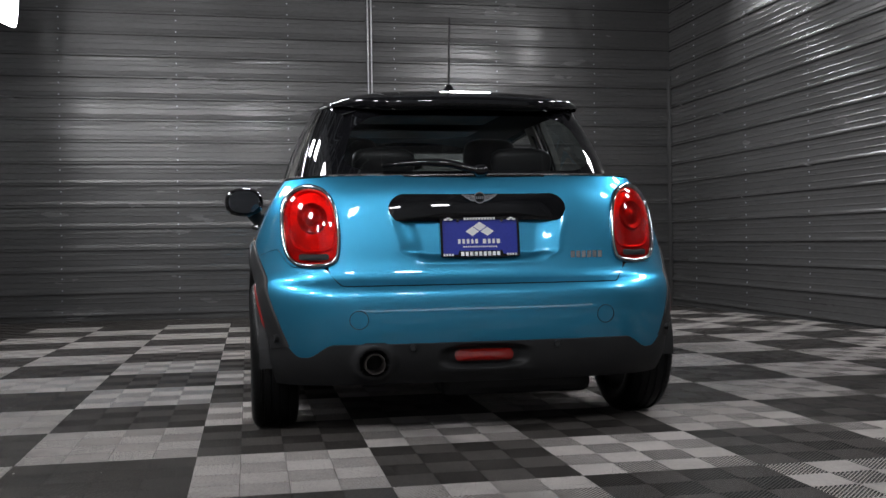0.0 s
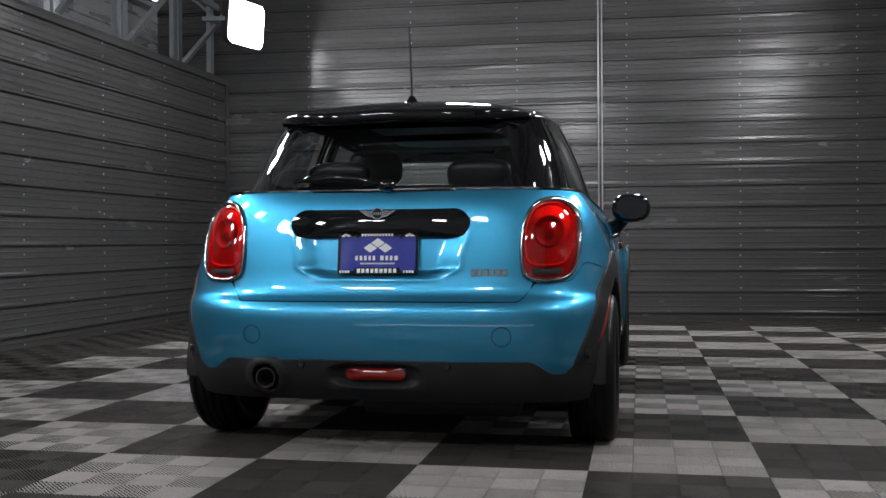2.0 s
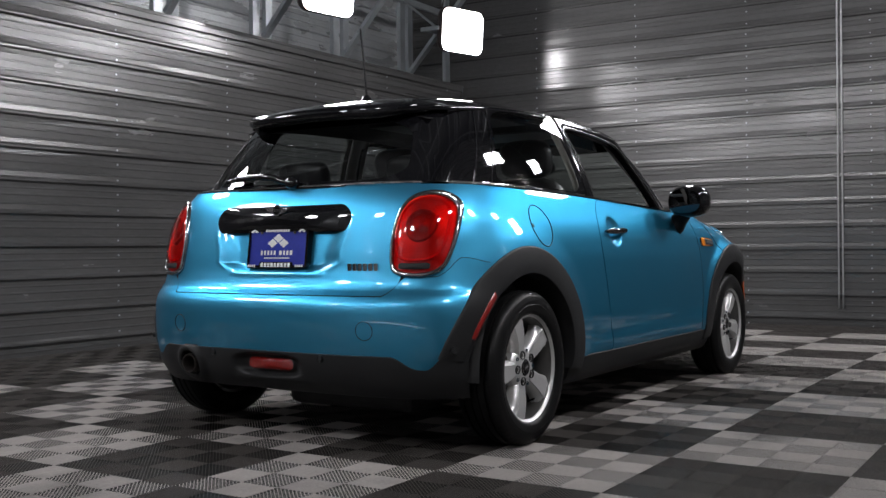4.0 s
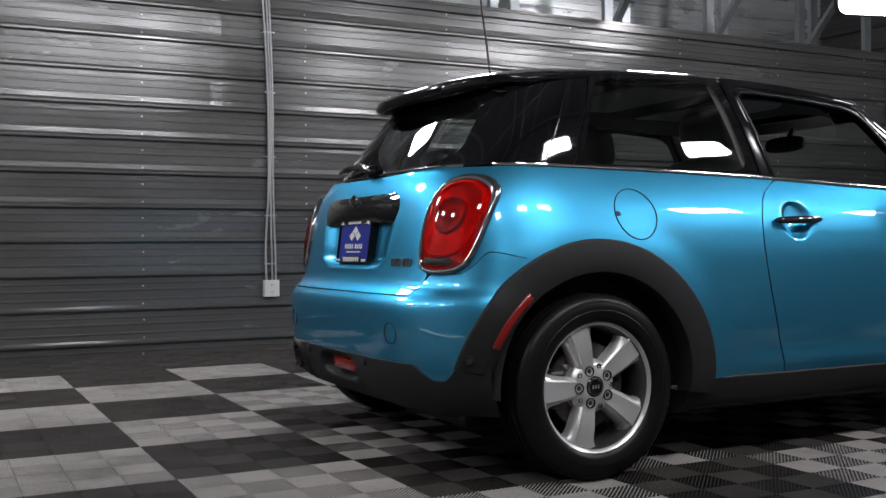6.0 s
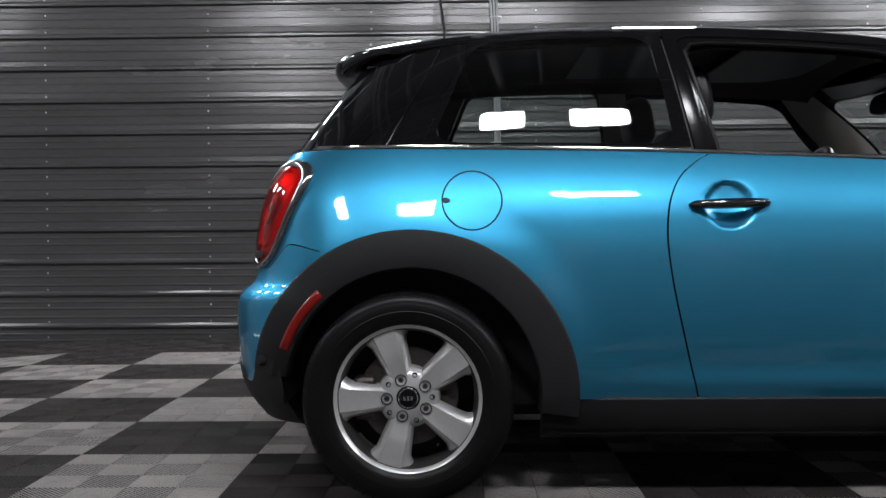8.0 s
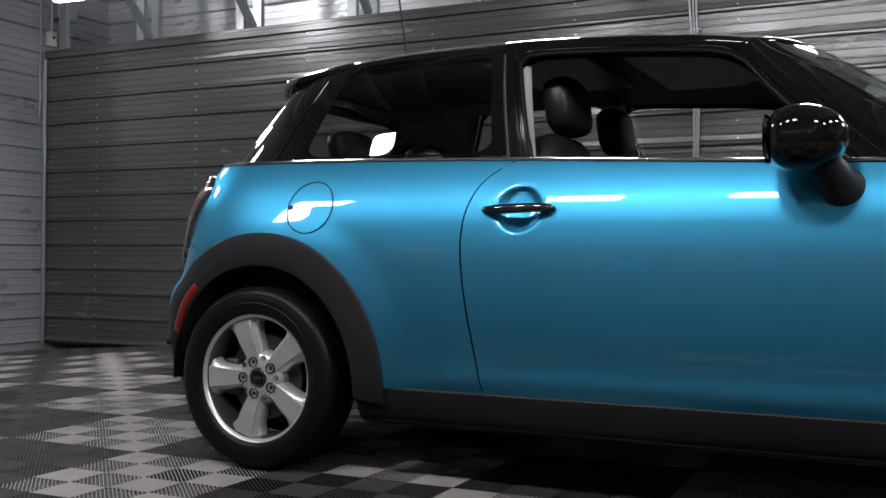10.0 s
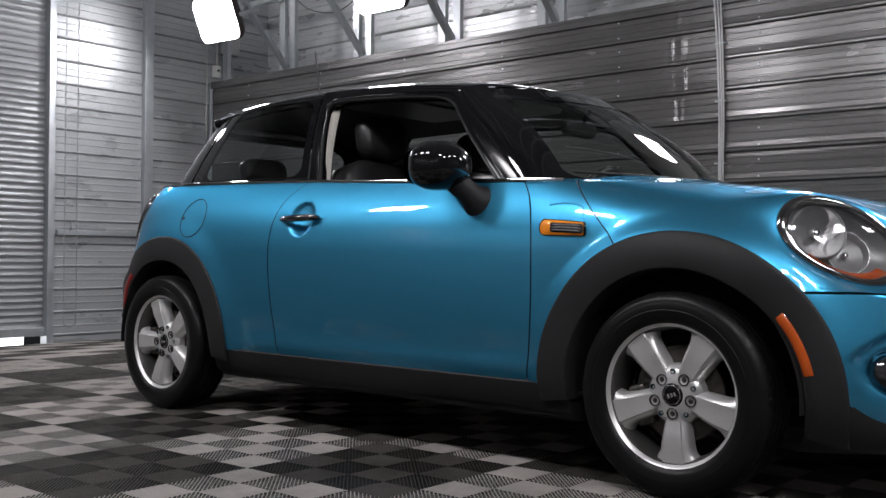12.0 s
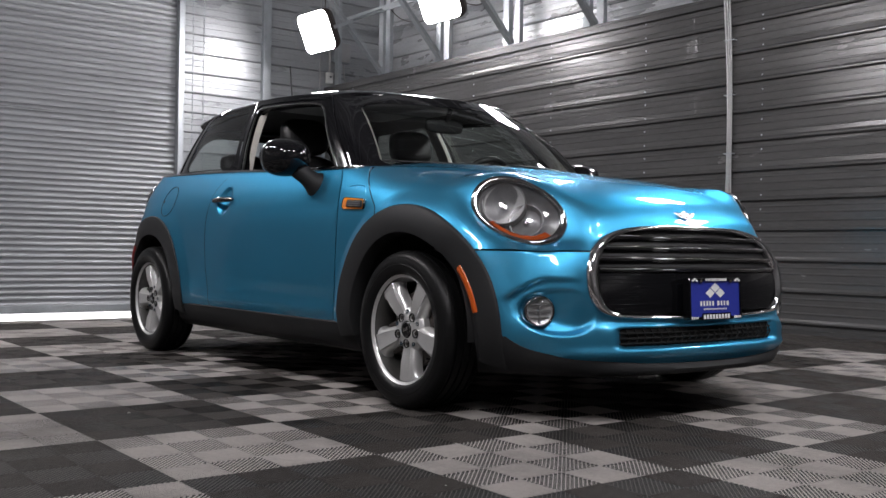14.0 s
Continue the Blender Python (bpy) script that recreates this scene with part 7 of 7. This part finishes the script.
def rib_tile(mat, name, ties=True):
    bm = bmesh.new()
    sub, pitch, rib, h = TILE / 2, 0.01134, 0.0021, 0.018
    e, cap = 0.0008, 0.0022

    def clip(poly, fn):
        out = []
        for i, p in enumerate(poly):
            q = poly[(i + 1) % len(poly)]
            a, b = fn(p), fn(q)
            if a >= 0:
                out.append(p)
            if (a >= 0) != (b >= 0):
                t = a / (a - b)
                out.append((p[0] + (q[0] - p[0]) * t, p[1] + (q[1] - p[1]) * t))
        return out

    for sx in (0, 1):
        for sy in (0, 1):
            flip = (sx + sy) % 2
            sq = [(e, e), (sub - e, e), (sub - e, sub - e), (e, sub - e)]
            c = 0.5 * pitch * 1.414
            while c < 2 * sub:
                lo, hi = c - rib / 1.414, c + rib / 1.414
                poly = clip(clip(sq, lambda p: p[0] + p[1] - lo), lambda p: hi - p[0] - p[1])
                if len(poly) >= 3:
                    pts = [((sub - x if flip else x) + sx * sub - TILE / 2, y + sy * sub - TILE / 2) for x, y in poly]
                    if flip:
                        pts.reverse()
                    top = [bm.verts.new((x, y, 0)) for x, y in pts]
                    bm.faces.new(top)
                    for i in range(len(pts)):
                        (x0, y0), (x1, y1) = pts[i], pts[(i + 1) % len(pts)]
                        if (x0 - x1) ** 2 + (y0 - y1) ** 2 > 0.00006:
                            bm.faces.new((top[(i + 1) % len(pts)], top[i], bm.verts.new((x0, y0, -cap)), bm.verts.new((x1, y1, -cap))))
                c += pitch * 1.414
            # short ties between the ribs, under which the tile is open
            c, odd = pitch * 1.414, 0
            while ties and c < 2 * sub:
                d = -sub + (0.0 if odd else 0.5) * pitch * 1.414
                while d < sub:
                    u, v = (c + d) / 2, (c - d) / 2
                    if 0.006 < u < sub - 0.006 and 0.006 < v < sub - 0.006:
                        g, t = (pitch - rib) / 2 / 1.414, 0.001 / 1.414
                        pts = [(u + a * g + b * t, v + a * g - b * t) for a, b in ((-1, -1), (1, -1), (1, 1), (-1, 1))]
                        pts = [((sub - x if flip else x) + sx * sub - TILE / 2, y + sy * sub - TILE / 2) for x, y in pts]
                        bm.faces.new([bm.verts.new((x, y, -0.0038)) for x, y in (pts if flip else pts[::-1])])
                    d += pitch * 1.414
                c += pitch * 1.414
                odd = 1 - odd
    # lower web, near black: the shade in the gaps is put into its colour
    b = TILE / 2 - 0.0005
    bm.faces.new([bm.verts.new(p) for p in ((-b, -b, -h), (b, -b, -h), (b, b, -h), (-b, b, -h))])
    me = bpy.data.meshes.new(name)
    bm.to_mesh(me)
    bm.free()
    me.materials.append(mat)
    me.materials.append(UNDER_TILE_SHADE)
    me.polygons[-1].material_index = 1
    return me


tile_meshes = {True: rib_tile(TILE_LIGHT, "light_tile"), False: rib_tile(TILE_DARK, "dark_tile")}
places = []
for i in range(-20, 30):
    for j in range(-16, 16):
        px, py = (i + 0.5) * TILE, (j + 0.5) * TILE
        x, y = TX + px * math.cos(TROT) - py * math.sin(TROT), TY + px * math.sin(TROT) + py * math.cos(TROT)
        if not (XW + 0.05 < x < XE - 0.1 and YS + 0.1 < y < YN - 0.1):
            continue
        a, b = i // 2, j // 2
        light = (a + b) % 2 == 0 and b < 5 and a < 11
        z = floor_z(x)
        slope = math.atan((floor_z(x + 0.1) - floor_z(x - 0.1)) / 0.2)
        m = Matrix.Translation((x, y, z)) @ Matrix.Rotation(-slope, 4, "Y") @ Matrix.Rotation(TROT, 4, "Z")
        near = abs(x - 2.6) / 1.6 + abs(y + 1.9) if x > -0.4 else abs(x + 1.6) + abs(y + 0.9)
        places.append((near, light, m))
places.sort(key=lambda q: q[0])
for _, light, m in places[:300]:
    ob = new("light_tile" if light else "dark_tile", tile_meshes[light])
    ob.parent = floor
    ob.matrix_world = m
for light in (True, False):
    me = rib_tile(TILE_LIGHT if light else TILE_DARK, "plain_tile", False)
    n = len(me.vertices)
    co = np.empty(n * 3)
    me.vertices.foreach_get("co", co)
    co = np.c_[co.reshape(n, 3), np.ones(n)]
    polys = [list(p.vertices) for p in me.polygons]
    verts, faces, under = [], [], []
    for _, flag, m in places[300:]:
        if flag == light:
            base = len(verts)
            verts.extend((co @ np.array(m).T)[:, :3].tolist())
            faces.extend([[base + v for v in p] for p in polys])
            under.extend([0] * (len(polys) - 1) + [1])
    rest = bpy.data.meshes.new("far_tiles")
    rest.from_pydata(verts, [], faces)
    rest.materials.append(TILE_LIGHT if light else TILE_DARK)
    rest.materials.append(UNDER_TILE_SHADE)
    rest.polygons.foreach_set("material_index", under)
    ob = tagged(new("far_tiles", rest), "light grey ribbed tiles" if light else "dark grey ribbed tiles", kind="stuff")
    ob.parent = floor

# small chips of dirt lying on the tiles
rng = random.Random(11)
CHIP = material("pale_dirt", (0.5, 0.49, 0.46), rough=0.8, vary=0.2, scale=40)
bm = bmesh.new()
for _ in range(70):
    x, y = rng.uniform(-3.6, 5.6), rng.uniform(-3.4, 2.6)
    if -0.5 < x < 3.3 and abs(y) < 0.9:
        continue
    z = floor_z(x)
    r, a = rng.uniform(0.0015, 0.0045), rng.uniform(0, 6)
    top = [bm.verts.new((x + r * q * math.cos(a + t), y + r * q * math.sin(a + t), z + 0.002)) for t, q in ((0, 1.5), (1.6, 0.8), (3.0, 1.2), (4.6, 0.7))]
    low = [bm.verts.new((v.co.x, v.co.y, z)) for v in top]
    bm.faces.new(top)
    for k in range(4):
        bm.faces.new((top[k], low[k], low[(k + 1) % 4], top[(k + 1) % 4]))
tagged(finish("floor_dirt", bm, CHIP), "pale specks of dirt scattered on the floor", "dirt", kind="stuff")
